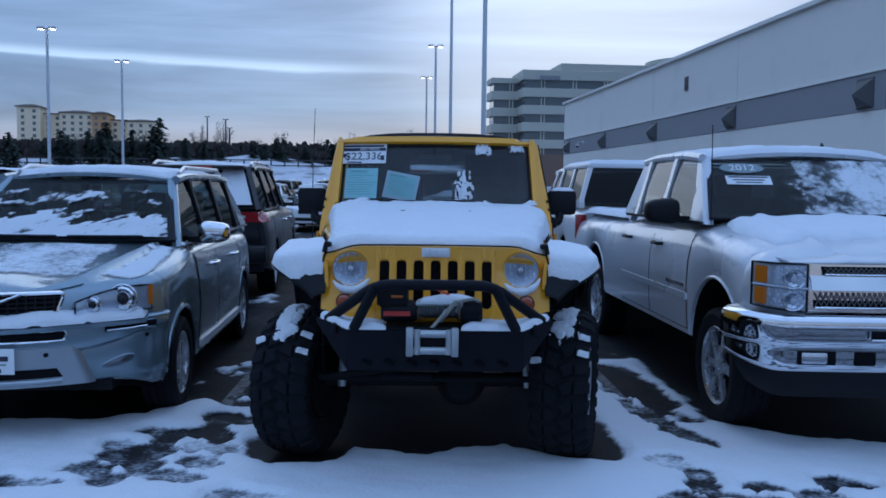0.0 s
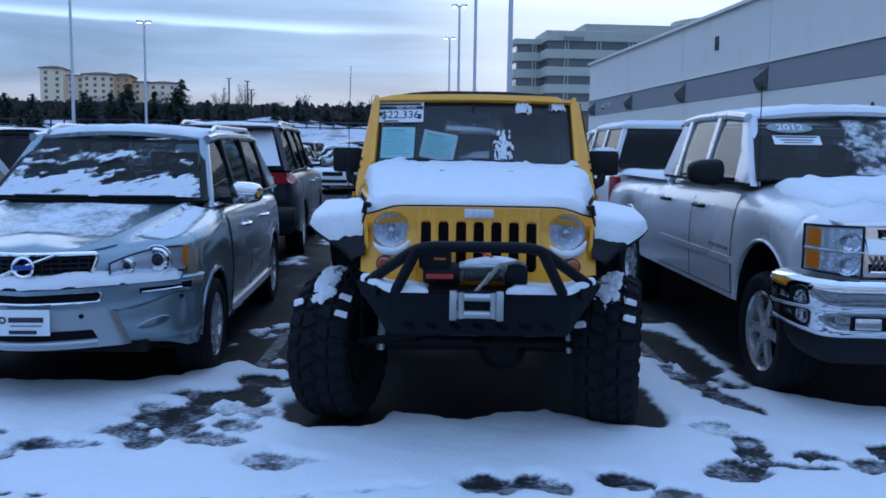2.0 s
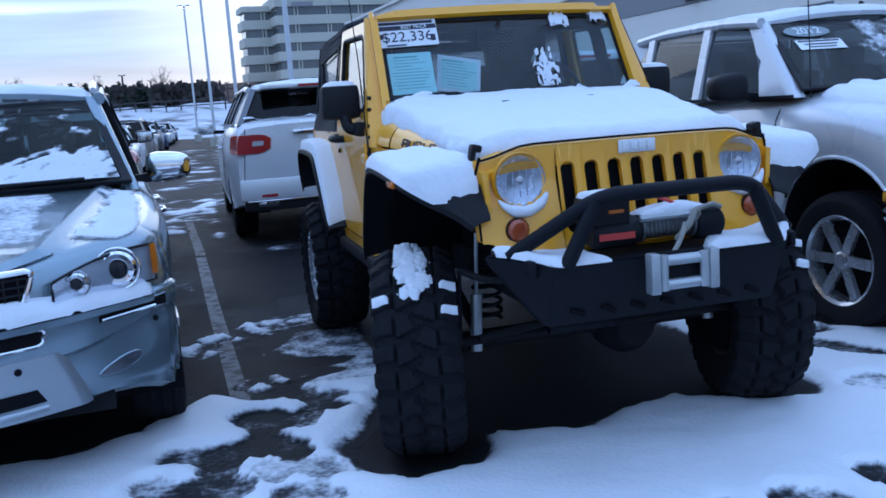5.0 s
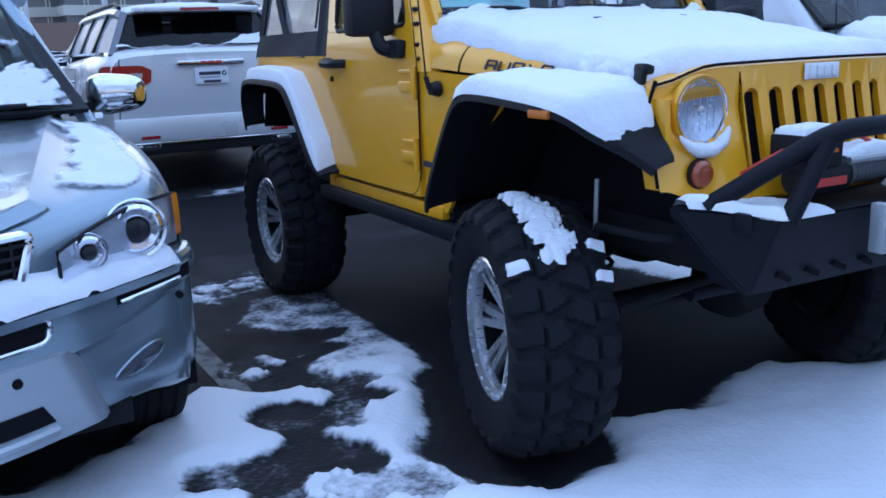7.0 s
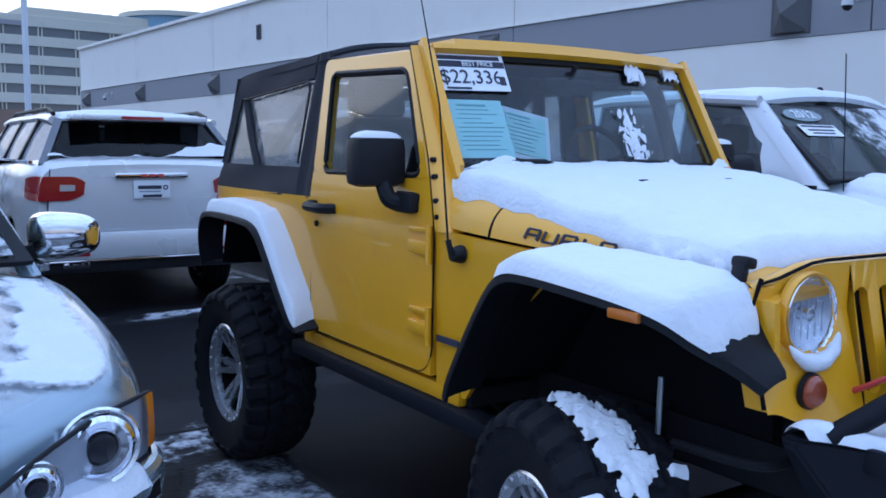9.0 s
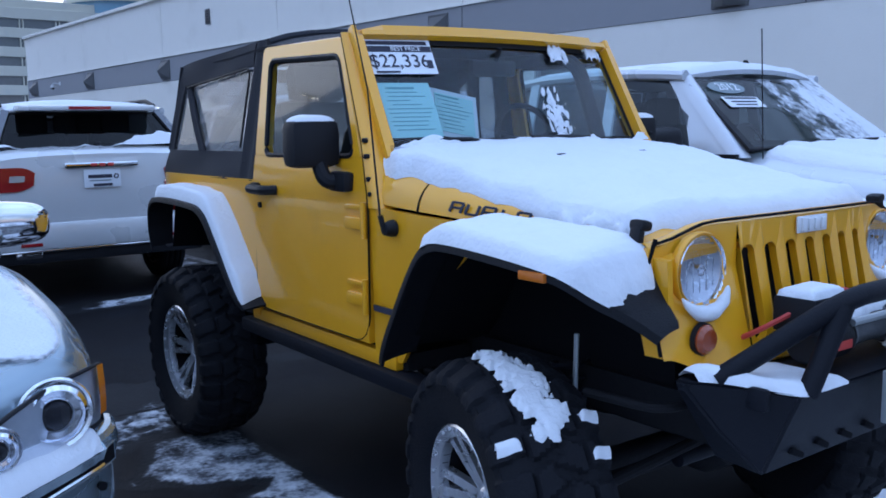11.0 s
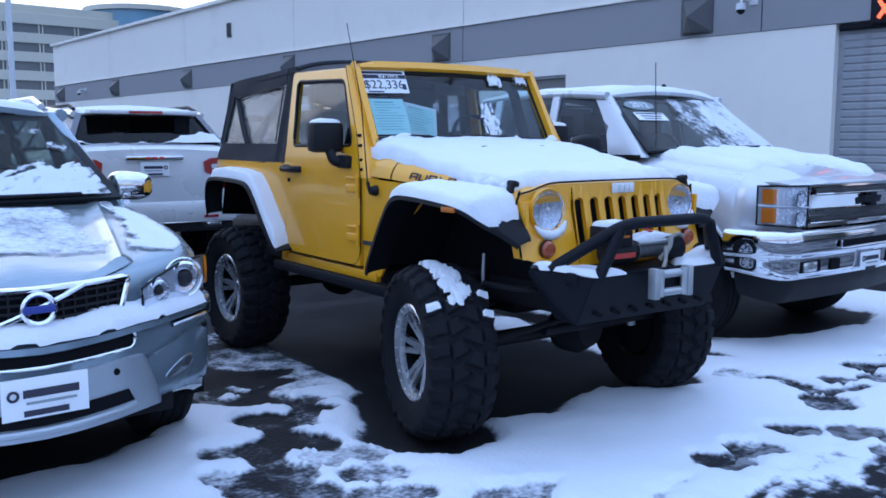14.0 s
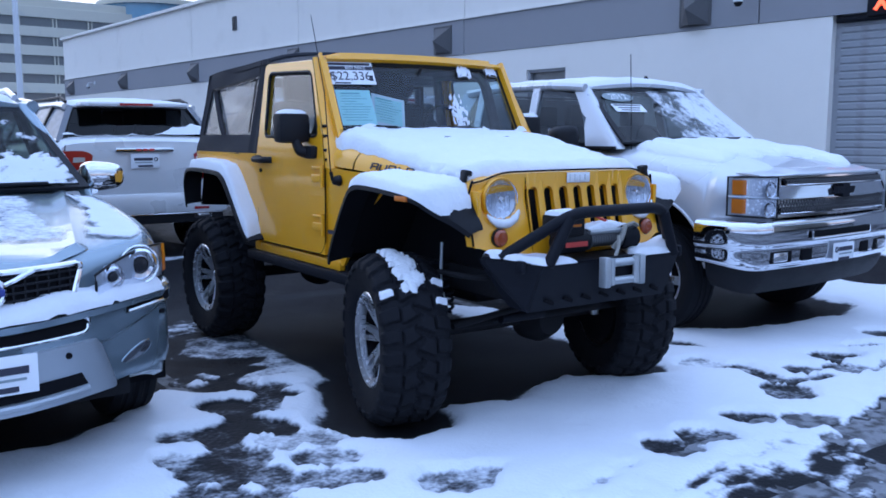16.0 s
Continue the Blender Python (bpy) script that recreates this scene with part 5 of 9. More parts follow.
def greenhouse(th, paint, glass_m, g):
    """Roof, pillars and panes. g: ws0, ws1 (windscreen foot and head y), re1, re0 (rear head and foot y), wb, wt half widths, zb, zr heights, posts (y at belt)."""
    ws0, ws1, re1, re0, wb, wt, zb, zr = (g[k] for k in ("ws0", "ws1", "re1", "re0", "wb", "wt", "zb", "zr"))
    zw = g.get("zw", zb)
    bulge = g.get("bulge", 0.07)

    def head(y):
        return zr - 0.02 - 0.05 * smooth01((ws1 + 0.5 - y) / 0.9) - 0.05 * smooth01((y - re1 + 0.5) / 0.9)

    def roof_pt(u, y):
        edge = 0.045 * (abs(u) ** 3)
        return (u * wt, y - bulge * 0.8 * (1 - u * u) * smooth01((ws1 + 0.4 - y) / 0.4), head(y) + 0.045 * (1 - u * u) - edge * 0.3 + 0.015)
    bm = bmesh.new()
    sheet(bm, roof_pt, [math.sin(math.pi / 2 * s) for s in steps(-1, 1, 14)], steps(ws1, re1, 16))
    solidify(bm, 0.03)
    part("roof", bm, paint, th)
    th_roof = roof_pt

    def side_pt(y, t):
        """On the pane's side plane: t=0 at the belt, 1 at the roof rail, for a place y at the belt slid along with the tilt."""
        return Vector((wb + (wt - wb) * t, y, zb + (head(min(max(y, ws1), re1)) - zb) * t))
    # windscreen and rear pane, curved across
    def ws(u, t):
        return (u * (wb - 0.03 + (wt - wb) * t), ws0 + (ws1 - ws0) * t - bulge * (1 - u * u) * (1 - 0.2 * t), zw + (head(ws1) - zw) * t)
    def rp(u, t):
        return (u * (wb - 0.05 + (wt - wb) * t), re0 + (re1 - re0) * t + 0.04 * (1 - u * u), zb + 0.02 + (head(re1) - zb - 0.02) * t)
    bm = bmesh.new()
    sheet(bm, ws, steps(-0.955, 0.955, 12), steps(0.02, 0.97, 6))
    part("windscreen", bm, g.get("ws_glass", glass_m), th).visible_shadow = False
    bm = bmesh.new()
    sheet(bm, rp, steps(-0.93, 0.93, 10), steps(0.06, 0.94, 5))
    part("rear_window", bm, g.get("re_glass", glass_m), th).visible_shadow = False
    # frame round both panes
    for f, nm in ((ws, "windscreen_frame"), (rp, "rear_frame")):
        bm = bmesh.new()
        for u0, u1, t0, t1 in ((-1, -0.945, 0, 1), (0.945, 1, 0, 1), (-0.945, 0.945, 0.0, 0.03 if f is ws else 0.07), (-0.945, 0.945, 0.965, 1)):
            sheet(bm, f, steps(u0, u1, 6), steps(t0, t1, 6))
        solidify(bm, 0.02)
        part(nm, bm, BLACK_PLASTIC, th)
    for s in (-1, 1):
        # A pillar and the last pillar
        for nm, a, b, wd in (("front_pillar", ws(s, 0.0), ws(s, 1.0), g.get("apillar", 0.06)), ("rear_pillar", rp(s, 0.0), rp(s, 1.0), g.get("dpillar", 0.16))):
            if nm == "front_pillar":
                low, high = Vector(a) + Vector((s * 0.01, 0.02, -0.05)), Vector(b) + Vector((0, 0.01, 0.02))
                bm = bmesh.new()
                prof = [(-0.050, 0.004), (-0.040, -0.014), (-0.010, -0.020), (0.014, -0.006), (0.022, 0.030), (0.022, wd), (0.0, wd + 0.01)]
                sheet(bm, lambda q, k: low.lerp(high, q) + Vector((s * prof[k][0], prof[k][1], 0)), steps(0, 1, 8), list(range(len(prof))))
                part(nm, bm, paint, th, smooth=70)
            else:
                part(nm, beam(bmesh.new(), Vector(a) + Vector((0, 0.03, -0.045)), b, 0.06, wd, (1, 0, 0)), g.get("d_m", paint), th)
        if g.get("sail"):
            bm = bmesh.new()
            sheet(bm, lambda t, q: Vector(ws(s, t)) + Vector((s * 0.020, 0.03 + q * (0.10 + g["sail"] * (1 - t) ** 1.6), -0.05 * (1 - t))), steps(0, 1, 10), steps(0, 1, 5))
            part("pillar_panel", solidify(bm, 0.006), paint, th)
        rail = bmesh.new()
        pts = [Vector((s * wt, y, head(y) + 0.005)) for y in steps(ws1 - 0.02, re1 + 0.02, 8)]
        tube(rail, pts, 0.036, 8)
        part("roof_rail_side", rail, paint, th)
        posts = g["posts"]
        edges = []
        for k, y in enumerate(posts):
            lean = g.get("lean", 0.0)
            p0, p1 = side_pt(y, 0.0), side_pt(y, 1.0) + Vector((0, lean, 0))
            p0.x *= s
            p1.x *= s
            part("pillar", beam(bmesh.new(), p0, p1, 0.05, 0.085, (1, 0, 0)), g.get("post_m", BLACK_PLASTIC), th)
            edges.append((p0, p1))
        front0, front1 = Vector(ws(s, 0.0)), Vector(ws(s, 1.0))
        rear0, rear1 = Vector(rp(s, 0.0)), Vector(rp(s, 1.0))
        front0.z, rear0.z = zb, zb
        chain = [(front0, front1)] + edges + [(rear0, rear1)]
        for (a0, a1), (b0, b1) in zip(chain, chain[1:]):
            bm = bmesh.new()
            sheet(bm, lambda u, t: (a0.lerp(b0, u)).lerp(a1.lerp(b1, u), t) + Vector((s * 0.012 * math.sin(math.pi * t), 0, 0)), steps(0.0, 1.0, 4), steps(0.0, 1.0, 4))
            part("side_window", bm, g.get("side_glass", glass_m), th).visible_shadow = False
        bm = bmesh.new()
        beam(bm, (s * (wb + 0.012), ws0 + 0.05, zb + 0.008), (s * (wb + 0.012), re0 - 0.1, zb + 0.008), 0.03, 0.022)
        part("belt_trim", bm, g.get("trim", BLACK_PLASTIC), th)
    # dark sheet added over the painted deck, its colour giving the cabin's shade
    cabin = bmesh.new()
    sheet(cabin, lambda u, y: (u * (wb - 0.03), y, max(zb, zw) + 0.012), steps(-1, 1, 2), steps(ws0 + 0.06, re0 - 0.05, 4))
    part("cabin_dark_sheet", cabin, SEAT_CLOTH, th)
    # floor pan of the cabin and simple seats, seen through the panes
    if g.get("seats"):
        for sy, n in g["seats"]:
            for k in range(n):
                sx = (k - (n - 1) / 2) * (0.74 if n == 2 else 0.5)
                seat = bmesh.new()
                box(seat, (sx, sy + 0.10, zb - 0.12), (0.46, 0.14, 0.62), bevel=0.04)
                box(seat, (sx, sy + 0.16, zb + 0.28), (0.26, 0.10, 0.20), bevel=0.03)
                part("seat", seat, g.get("seat_m", SEAT_CLOTH), th)
        dash = bmesh.new()
        box(dash, (0, ws0 + 0.38, zb - 0.05), (2 * wb - 0.2, 0.46, 0.16), bevel=0.04)
        part("dashboard", dash, SEAT_CLOTH, th)
        st = bmesh.new()
        c = Vector((g.get("steer", 0.37), ws0 + 0.78, zb + 0.02))
        tube(st, [c + Vector((0.18 * math.cos(a), 0.06 * math.sin(a), 0.17 * math.sin(a))) for a in (2 * math.pi * k / 20 for k in range(20))], 0.014, 6, closed=True)
        part("steering_wheel", st, BLACK_PLASTIC, th)
    return roof_pt, ws, rp, head


def build_car(name, m, label, spec, paint, g, glass_m=TINTED, wheels="five", group="parked cars", doors=(), category="car", rails=False):
    th = thing(name, m, label, category, group)
    part("body", spec.shell(), paint, th, smooth=40)
    # the dark underside, and wheel housings with their shade put into the colour
    bm = bmesh.new()
    y0, y1 = 0.25, spec.length - 0.25
    ls = spec.sill if not isinstance(spec.sill, list) else lerp_table(spec.sill, spec.length / 2)
    box(bm, (0, (y0 + y1) / 2, ls + 0.12), (2 * spec.track - spec.wheel_w - 0.12, y1 - y0, 0.22))
    part("underbody", bm, CHASSIS, th)
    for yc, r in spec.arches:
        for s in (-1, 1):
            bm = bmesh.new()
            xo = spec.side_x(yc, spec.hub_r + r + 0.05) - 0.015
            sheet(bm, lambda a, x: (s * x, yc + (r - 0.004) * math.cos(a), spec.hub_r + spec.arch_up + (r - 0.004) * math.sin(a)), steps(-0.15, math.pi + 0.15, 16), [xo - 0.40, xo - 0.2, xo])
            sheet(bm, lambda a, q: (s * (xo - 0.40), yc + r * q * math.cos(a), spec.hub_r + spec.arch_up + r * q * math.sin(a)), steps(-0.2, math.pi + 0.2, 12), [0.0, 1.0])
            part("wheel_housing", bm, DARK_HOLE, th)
            wheel(th, s * spec.track, yc, spec.hub_r, spec.tyre_r, spec.wheel_w, wheels, s)
    for y0, y1, z0, z1 in doors:
        for s in (-1, 1):
            seam = part("door_seam", spec.panel(s, y0 - 0.008, y1 + 0.008, z0 - 0.008, z1 + 0.003, 0.0025), DARK_HOLE, th)
            d = part("door", spec.panel(s, y0, y1, z0, z1, 0.006), paint, th)
            bm = bmesh.new()
            yh, zh = y1 - 0.17, z1 - 0.13
            x = spec.side_x(yh, zh)
            tube(bm, bend([(s * x, yh - 0.11, zh), (s * (x + 0.045), yh - 0.09, zh), (s * (x + 0.045), yh + 0.09, zh), (s * x, yh + 0.11, zh)], 0.03), 0.014, 8)
            part("door_handle", bm, g.get("handle_m", paint), d)
    pts = greenhouse(th, paint, glass_m, g)
    if rails:
        wt, zr = g["wt"], g["zr"]
        for s in (-1, 1):
            bm = bmesh.new()
            ys = steps(g["ws1"] + 0.25, g["re1"] - 0.1, 10)
            tube(bm, [(s * (wt - 0.03), y, zr + 0.005 + 0.055 * min(1.0, 3.2 * math.sin(math.pi * (i / 10) * 0.98 + 0.03))) for i, y in enumerate(ys)], 0.02, 8)
            part("roof_rail", bm, g.get("rail_m", CHROME), th)
    return th, pts


def mirror(th, x, y, z, s, body_m, glass_m=REFLECTOR, size=(0.24, 0.12, 0.16), arm=0.08, lower=None):
    bm = bmesh.new()
    def shell(a, b):
        """A rounded block, squarer than an egg, narrower towards its tip."""
        soft = lambda q: math.copysign(abs(q) ** 0.62, q)
        px, py, pz = soft(math.cos(b)) * soft(math.cos(a)), soft(math.cos(b)) * soft(math.sin(a)), soft(math.sin(b))
        return (s * (x + arm + size[0] / 2 * (1 + px)), y + min(py, 0.72) * size[1] / 2, z + pz * size[2] / 2 * (1 - 0.14 * px))
    sheet(bm, shell, steps(0, 2 * math.pi, 28), steps(-math.pi / 2, math.pi / 2, 16))
    bmesh.ops.remove_doubles(bm, verts=bm.verts, dist=0.0004)
    m_ob = part("mirror", bm, body_m, th, smooth=50)
    bm = bmesh.new()
    beam(bm, (s * (x - 0.05), y + 0.02, z - size[2] * 0.36), (s * (x + arm + 0.05), y, z - size[2] * 0.3), 0.07, 0.05, (0, 1, 0))
    part("mirror_arm", bm, lower or BLACK_PLASTIC, m_ob)
    part("mirror_glass", box(bmesh.new(), (s * (x + arm + size[0] / 2), y + size[1] * 0.36 + 0.001, z), (size[0] * 0.80, 0.008, size[2] * 0.76), bevel=0.003), glass_m, m_ob)
    if lower:
        part("mirror_underside", box(bmesh.new(), (s * (x + arm + size[0] / 2), y, z - size[2] * 0.40), (size[0] * 0.9, size[1] * 0.9, size[2] * 0.3), bevel=0.02), lower, m_ob)


def plate(th, x, y, z, s, m_plate=PAPER, w=0.31, h=0.155):
    """A dealer's licence-plate insert: white with plain bars where its lettering stands. s: the way it faces along y."""
    bm = bmesh.new()
    box(bm, (x, y, z), (w, 0.008, h), bevel=0.003)
    p = part("number_plate", bm, m_plate, th, "white dealer plate with dark printed bars")
    for dx, dz, bw, bh, mm in ((0.02, 0.018, 0.20, 0.030, INK), (0.02, -0.018, 0.18, 0.010, GREY_INK), (0.0, -0.056, 0.16, 0.022, INK)):
        part("print_bar", box(bmesh.new(), (x + dx, y + s * 0.006, z + dz), (bw * w / 0.31, 0.003, bh)), mm, p, smooth=None)
    bm = bmesh.new()
    lathe(bm, [(0.012, -0.0015), (0.022, -0.0015), (0.022, 0.0015), (0.012, 0.0015)], (x - 0.115 * w / 0.31, y + s * 0.0075, z + 0.016), "Y", 14, closed=True)
    part("print_mark", bm, INK, p)


# silver-blue estate beside the jeep
VOLVO_M = pose(-2.675, 5.412, -0.07, 0, 0, 4.0)
suv_a = Car(4.75, [(0, 0.86), (0.015, 0.97), (0.05, 1.025), (0.16, 1.06), (0.5, 1.125), (0.9, 1.19), (1.3, 1.25), (1.45, 1.235), (4.35, 1.22), (4.63, 1.14), (4.75, 0.88)],
            [(0, 0.10), (0.03, 0.20), (0.07, 0.30), (0.115, 0.39), (0.16, 0.48), (0.22, 0.58), (0.29, 0.69), (0.37, 0.81), (0.43, 0.865), (0.52, 0.90), (0.7, 0.92), (1.0, 0.938), (3.9, 0.94), (4.3, 0.91), (4.6, 0.84), (4.75, 0.74)],
            [(0, 0.48), (0.35, 0.42), (0.5, 0.36), (4.3, 0.36), (4.75, 0.44)], [(0.98, 0.415), (3.84, 0.415)], 0.405, 0.235, 0.80, ridge=[(0.0, 0.30), (0.1, 0.38), (1.3, 0.66), (4.7, 0.66)], tyre_r=0.335)
G_A = dict(ws0=1.28, ws1=1.88, re1=4.10, re0=4.62, wb=0.83, wt=0.675, zb=1.225, zw=1.265, zr=1.755, posts=[2.22, 3.10, 3.92], lean=0.04, seats=[(2.15, 2), (3.05, 3)], seat_m=SEAT_TAN,
           ws_glass=GREEN_GLASS, side_glass=GREEN_GLASS, trim=CHROME, rail_m=SILVER, handle_m=CHROME)
suv_a_ob, (A_ROOF, A_WS, A_RP, A_HEAD) = build_car("suv", VOLVO_M, "silver-blue estate suv dusted with snow, facing the lane", suv_a, SILVER_BLUE, G_A, GREEN_GLASS, "split", doors=[(1.46, 2.24, 0.44, 1.16), (2.26, 3.24, 0.44, 1.16)], rails=True)


def suv_front(th):
    def fx(x):
        """How far back the nose lies at x."""
        ys = [(0.0, -0.012)] + [(w, y) for y, w in suv_a.half if y < 1.0]
        return lerp_table(ys, abs(x))
    def face(x, out):
        """A place on the nose at x, moved straight out of its bow."""
        a = abs(x)
        slope = (fx(a + 0.03) - fx(max(0.0, a - 0.03))) / (0.03 + min(a, 0.03))
        k = out / math.hypot(1.0, slope)
        return (math.copysign(a + slope * k, x), fx(a) - k)
    # bumper: one smooth skin, its lower half set back under a rising crease
    crease = lambda x: 0.655 + 0.13 * smooth01((abs(x) - 0.42) / 0.60)
    bm = bmesh.new()
    def skin(x, k):
        c = crease(x)
        z, out = [(0.445, -0.030), (0.458, 0.006), (0.50, 0.014), (c - 0.05, 0.014), (c - 0.014, 0.011), (c - 0.004, 0.018), (c + 0.008, 0.030), (c + 0.03, 0.033), (0.765 + 0.04 * abs(x), 0.032), (0.805 + 0.03 * abs(x), 0.028), (0.826 + 0.02 * abs(x), 0.016), (0.834 + 0.02 * abs(x), -0.02)][k]
        return face(x, out) + (z,)
    sheet(bm, skin, [0.90 * math.sin(q * math.pi / 2) for q in steps(-1, 1, 60)], list(range(12)))
    part("front_bumper", bm, SILVER_BLUE, th, smooth=32)
    # grille: chrome surround, mesh bars, slash bar, round badge with a plain blue band
    def across(z0, z1, w0, w1, out, n=24):
        """A strip over the bowed nose, w0 and w1 its half widths at foot and head."""
        bm = bmesh.new()
        sheet(bm, lambda u, t: (u * (w0 + (w1 - w0) * t), fx(u * (w0 + (w1 - w0) * t)) - out, z0 + (z1 - z0) * t), steps(-1, 1, n), steps(0, 1, 4))
        return bm

    def rim_line(z0, z1, w0, w1, out, r):
        """A rounded frame round such a strip."""
        loop = round_loop([(-w0, z0, 0), (w0, z0, 0), (w1, z1, 0), (-w1, z1, 0)], 0.03)
        line = []
        for p, q in zip(loop, loop[1:] + loop[:1]):
            line += [p.lerp(q, k / 8) for k in range(8)] if (q - p).length > 0.2 else [p]
        return tube(bmesh.new(), [(p.x, fx(p.x) - out, p.y) for p in line], r, 8, closed=True)

    grille = part("grille", across(0.872, 1.012, 0.335, 0.385, 0.006), DARK_HOLE, th)
    part("grille_surround", rim_line(0.868, 1.014, 0.34, 0.392, 0.020, 0.013), CHROME, grille)
    for k in range(4):
        z, w = 0.898 + k * 0.030, 0.34 + 0.012 * k
        part("grille_bar", tube(bmesh.new(), [(x, fx(x) - 0.016, z) for x in steps(-w, w, 20)], 0.006, 6), BLACK_PLASTIC, grille)
    for k in range(15):
        x = -0.336 + k * 0.048
        part("grille_bar", box(bmesh.new(), (x, fx(x) - 0.014, 0.943), (0.007, 0.012, 0.135)), BLACK_PLASTIC, grille)
    part("slash_bar", tube(bmesh.new(), [(x, fx(x) - 0.030, 0.943 + 0.40 * x) for x in steps(-0.16, 0.175, 14)], 0.012, 8), CHROME, grille, "slanting chrome bar")
    bm = bmesh.new()
    lathe(bm, [(0.047, -0.055), (0.056, -0.062), (0.066, -0.055), (0.066, -0.040), (0.047, -0.040)], (0, 0, 0.943), "Y", 28, closed=True)
    badge = part("badge_ring", bm, CHROME, grille)
    part("badge_band", box(bmesh.new(), (0, -0.058, 0.943), (0.115, 0.014, 0.028), bevel=0.003), BLUE_LABEL, badge)
    for s in (-1, 1):
        # headlamp: swept back round the corner
        bm = bmesh.new()
        def lamp(u, t):
            x = 0.45 + 0.395 * u
            lo, hi = 0.858 + 0.022 * u, 0.950 + 0.19 * u - 0.105 * u * u
            return (s * x, fx(x) - 0.018 - 0.01 * math.sin(math.pi * t), lo + (hi - lo) * t)
        sheet(bm, lamp, steps(0, 1, 14), steps(0, 1, 6))
        lampo = part("headlamp", bm, LAMP_CLEAR, th, "clear headlamp with round projector")
        bm = bmesh.new()
        sheet(bm, lambda u, t: Vector(lamp(u, t)) + Vector((0, -0.034, 0)), steps(0.0, 0.95, 12), steps(0, 1, 5))
        part("headlamp_glass", bm, LENS, lampo).visible_shadow = False
        for u, r in ((0.62, 0.076), (0.22, 0.046)):
            c = lamp(u, 0.55)
            part("bowl_ring", lathe(bmesh.new(), [(r * 1.22, -0.006), (r * 1.16, -0.014), (r * 1.04, -0.010)], c, "Y", 28), REFLECTOR, lampo)
            bm = bmesh.new()
            lathe(bm, [(r, -0.018), (r * 0.86, -0.030), (r * 0.80, -0.014), (r * 0.58, -0.012), (r * 0.55, -0.020)], c, "Y", 24)
            part("bezel", bm, CHROME, lampo)
            bm = bmesh.new()
            lathe(bm, [(r * 0.52, -0.014), (r * 0.4, -0.026), (0, -0.030)], c, "Y", 20)
            part("projector", bm, DARK_PAINT, lampo, "dark glass projector lens")
        bm = bmesh.new()
        sheet(bm, lambda u, t: Vector(lamp(u, t)) + Vector((s * 0.010, -0.016, 0)), steps(0.94, 1.0, 4), steps(0.18, 1, 5))
        part("indicator", bm, AMBER, lampo, "amber side indicator")
        bm = bmesh.new()
        tube(bm, [Vector(lamp(u, t)) + Vector((0, -0.014, 0)) for u, t in [(0, q) for q in steps(0, 1, 3)] + [(q, 1) for q in steps(0.1, 1, 8)] + [(1, 0.5)] + [(q, 0) for q in steps(1, 0.1, 8)]], 0.006, 6, closed=True)
        part("headlamp_seal", bm, BLACK_PLASTIC, lampo)
        # bumper trim: slot, fog lamp, parking sensor
        bm = bmesh.new()
        sheet(bm, lambda x, t: tuple(face(s * x, 0.036)) + (0.752 + 0.05 * (x - 0.58) + (0.040 + 0.03 * (x - 0.58)) * t,), steps(0.58, 0.845, 12), steps(0, 1, 2))
        slot = part("bumper_slot", solidify(bm, 0.004), DARK_HOLE, th)
        part("slot_trim", tube(bmesh.new(), [tuple(face(s * x, 0.041)) + (0.763 + 0.05 * (x - 0.58),) for x in steps(0.59, 0.80, 10)], 0.006, 6), CHROME, slot)
        edge = [(x, 0.0) for x in steps(0.58, 0.845, 8)] + [(x, 1.0) for x in steps(0.845, 0.58, 8)]
        part("slot_edge", tube(bmesh.new(), [tuple(face(s * x, 0.036)) + (0.752 + 0.05 * (x - 0.58) + (0.040 + 0.03 * (x - 0.58)) * t,) for x, t in edge], 0.0035, 6, closed=True), SILVER_BLUE, slot)
        def fog_pt(a, k, out):
            return tuple(face(s * (0.655 + 0.085 * k * math.cos(a)), out)) + (0.556 + (0.027 + 0.008 * math.cos(a)) * k * math.sin(a) + 0.022 * k * math.cos(a),)
        bm = bmesh.new()
        sheet(bm, lambda a, k: fog_pt(a, k, 0.017 + 0.006 * (1 - k)), steps(0, 2 * math.pi, 24), [0.02, 0.4, 0.8, 1.0])
        fog = part("fog_lamp", bm, LAMP_DARK, th)
        bm = bmesh.new()
        sheet(bm, lambda a, k: Vector(fog_pt(a, k, 0.026)) + Vector((-s * 0.03, 0, 0)), steps(0, 2 * math.pi, 18), [0.02, 0.3, 0.55])
        part("fog_bulb", bm, LAMP_CLEAR, fog)
        part("fog_surround", tube(bmesh.new(), [fog_pt(a, 1.0, 0.012) for a in steps(0, 2 * math.pi - 0.2, 24)], 0.006, 6, closed=True), SILVER_BLUE, fog)
        bm = bmesh.new()
        lathe(bm, [(0, -0.012), (0.014, -0.010), (0.014, 0.01)], (s * 0.30, fx(0.30) - 0.045, 0.640), "Y", 12)
        part("parking_sensor", bm, DARK_HOLE, th)
        sx, sy = face(s * 0.80, 0.034)
        part("parking_sensor", lathe(bmesh.new(), [(0, -0.008), (0.012, -0.006), (0.012, 0.01)], (sx, sy, 0.715), "Y", 12), DARK_HOLE, th)
        # wheel-arch lip and silver sill strip
        for yc, r in suv_a.arches:
            bm = bmesh.new()
            tube(bm, [(s * (suv_a.side_x(yc + r * math.cos(a), suv_a.hub_r + r * math.sin(a)) + 0.002), yc + (r + 0.012) * math.cos(a), suv_a.hub_r - 0.02 + (r + 0.012) * math.sin(a)) for a in steps(0.08, math.pi - 0.08, 20)], 0.016, 6)
            part("arch_lip", bm, SILVER_BLUE, th)
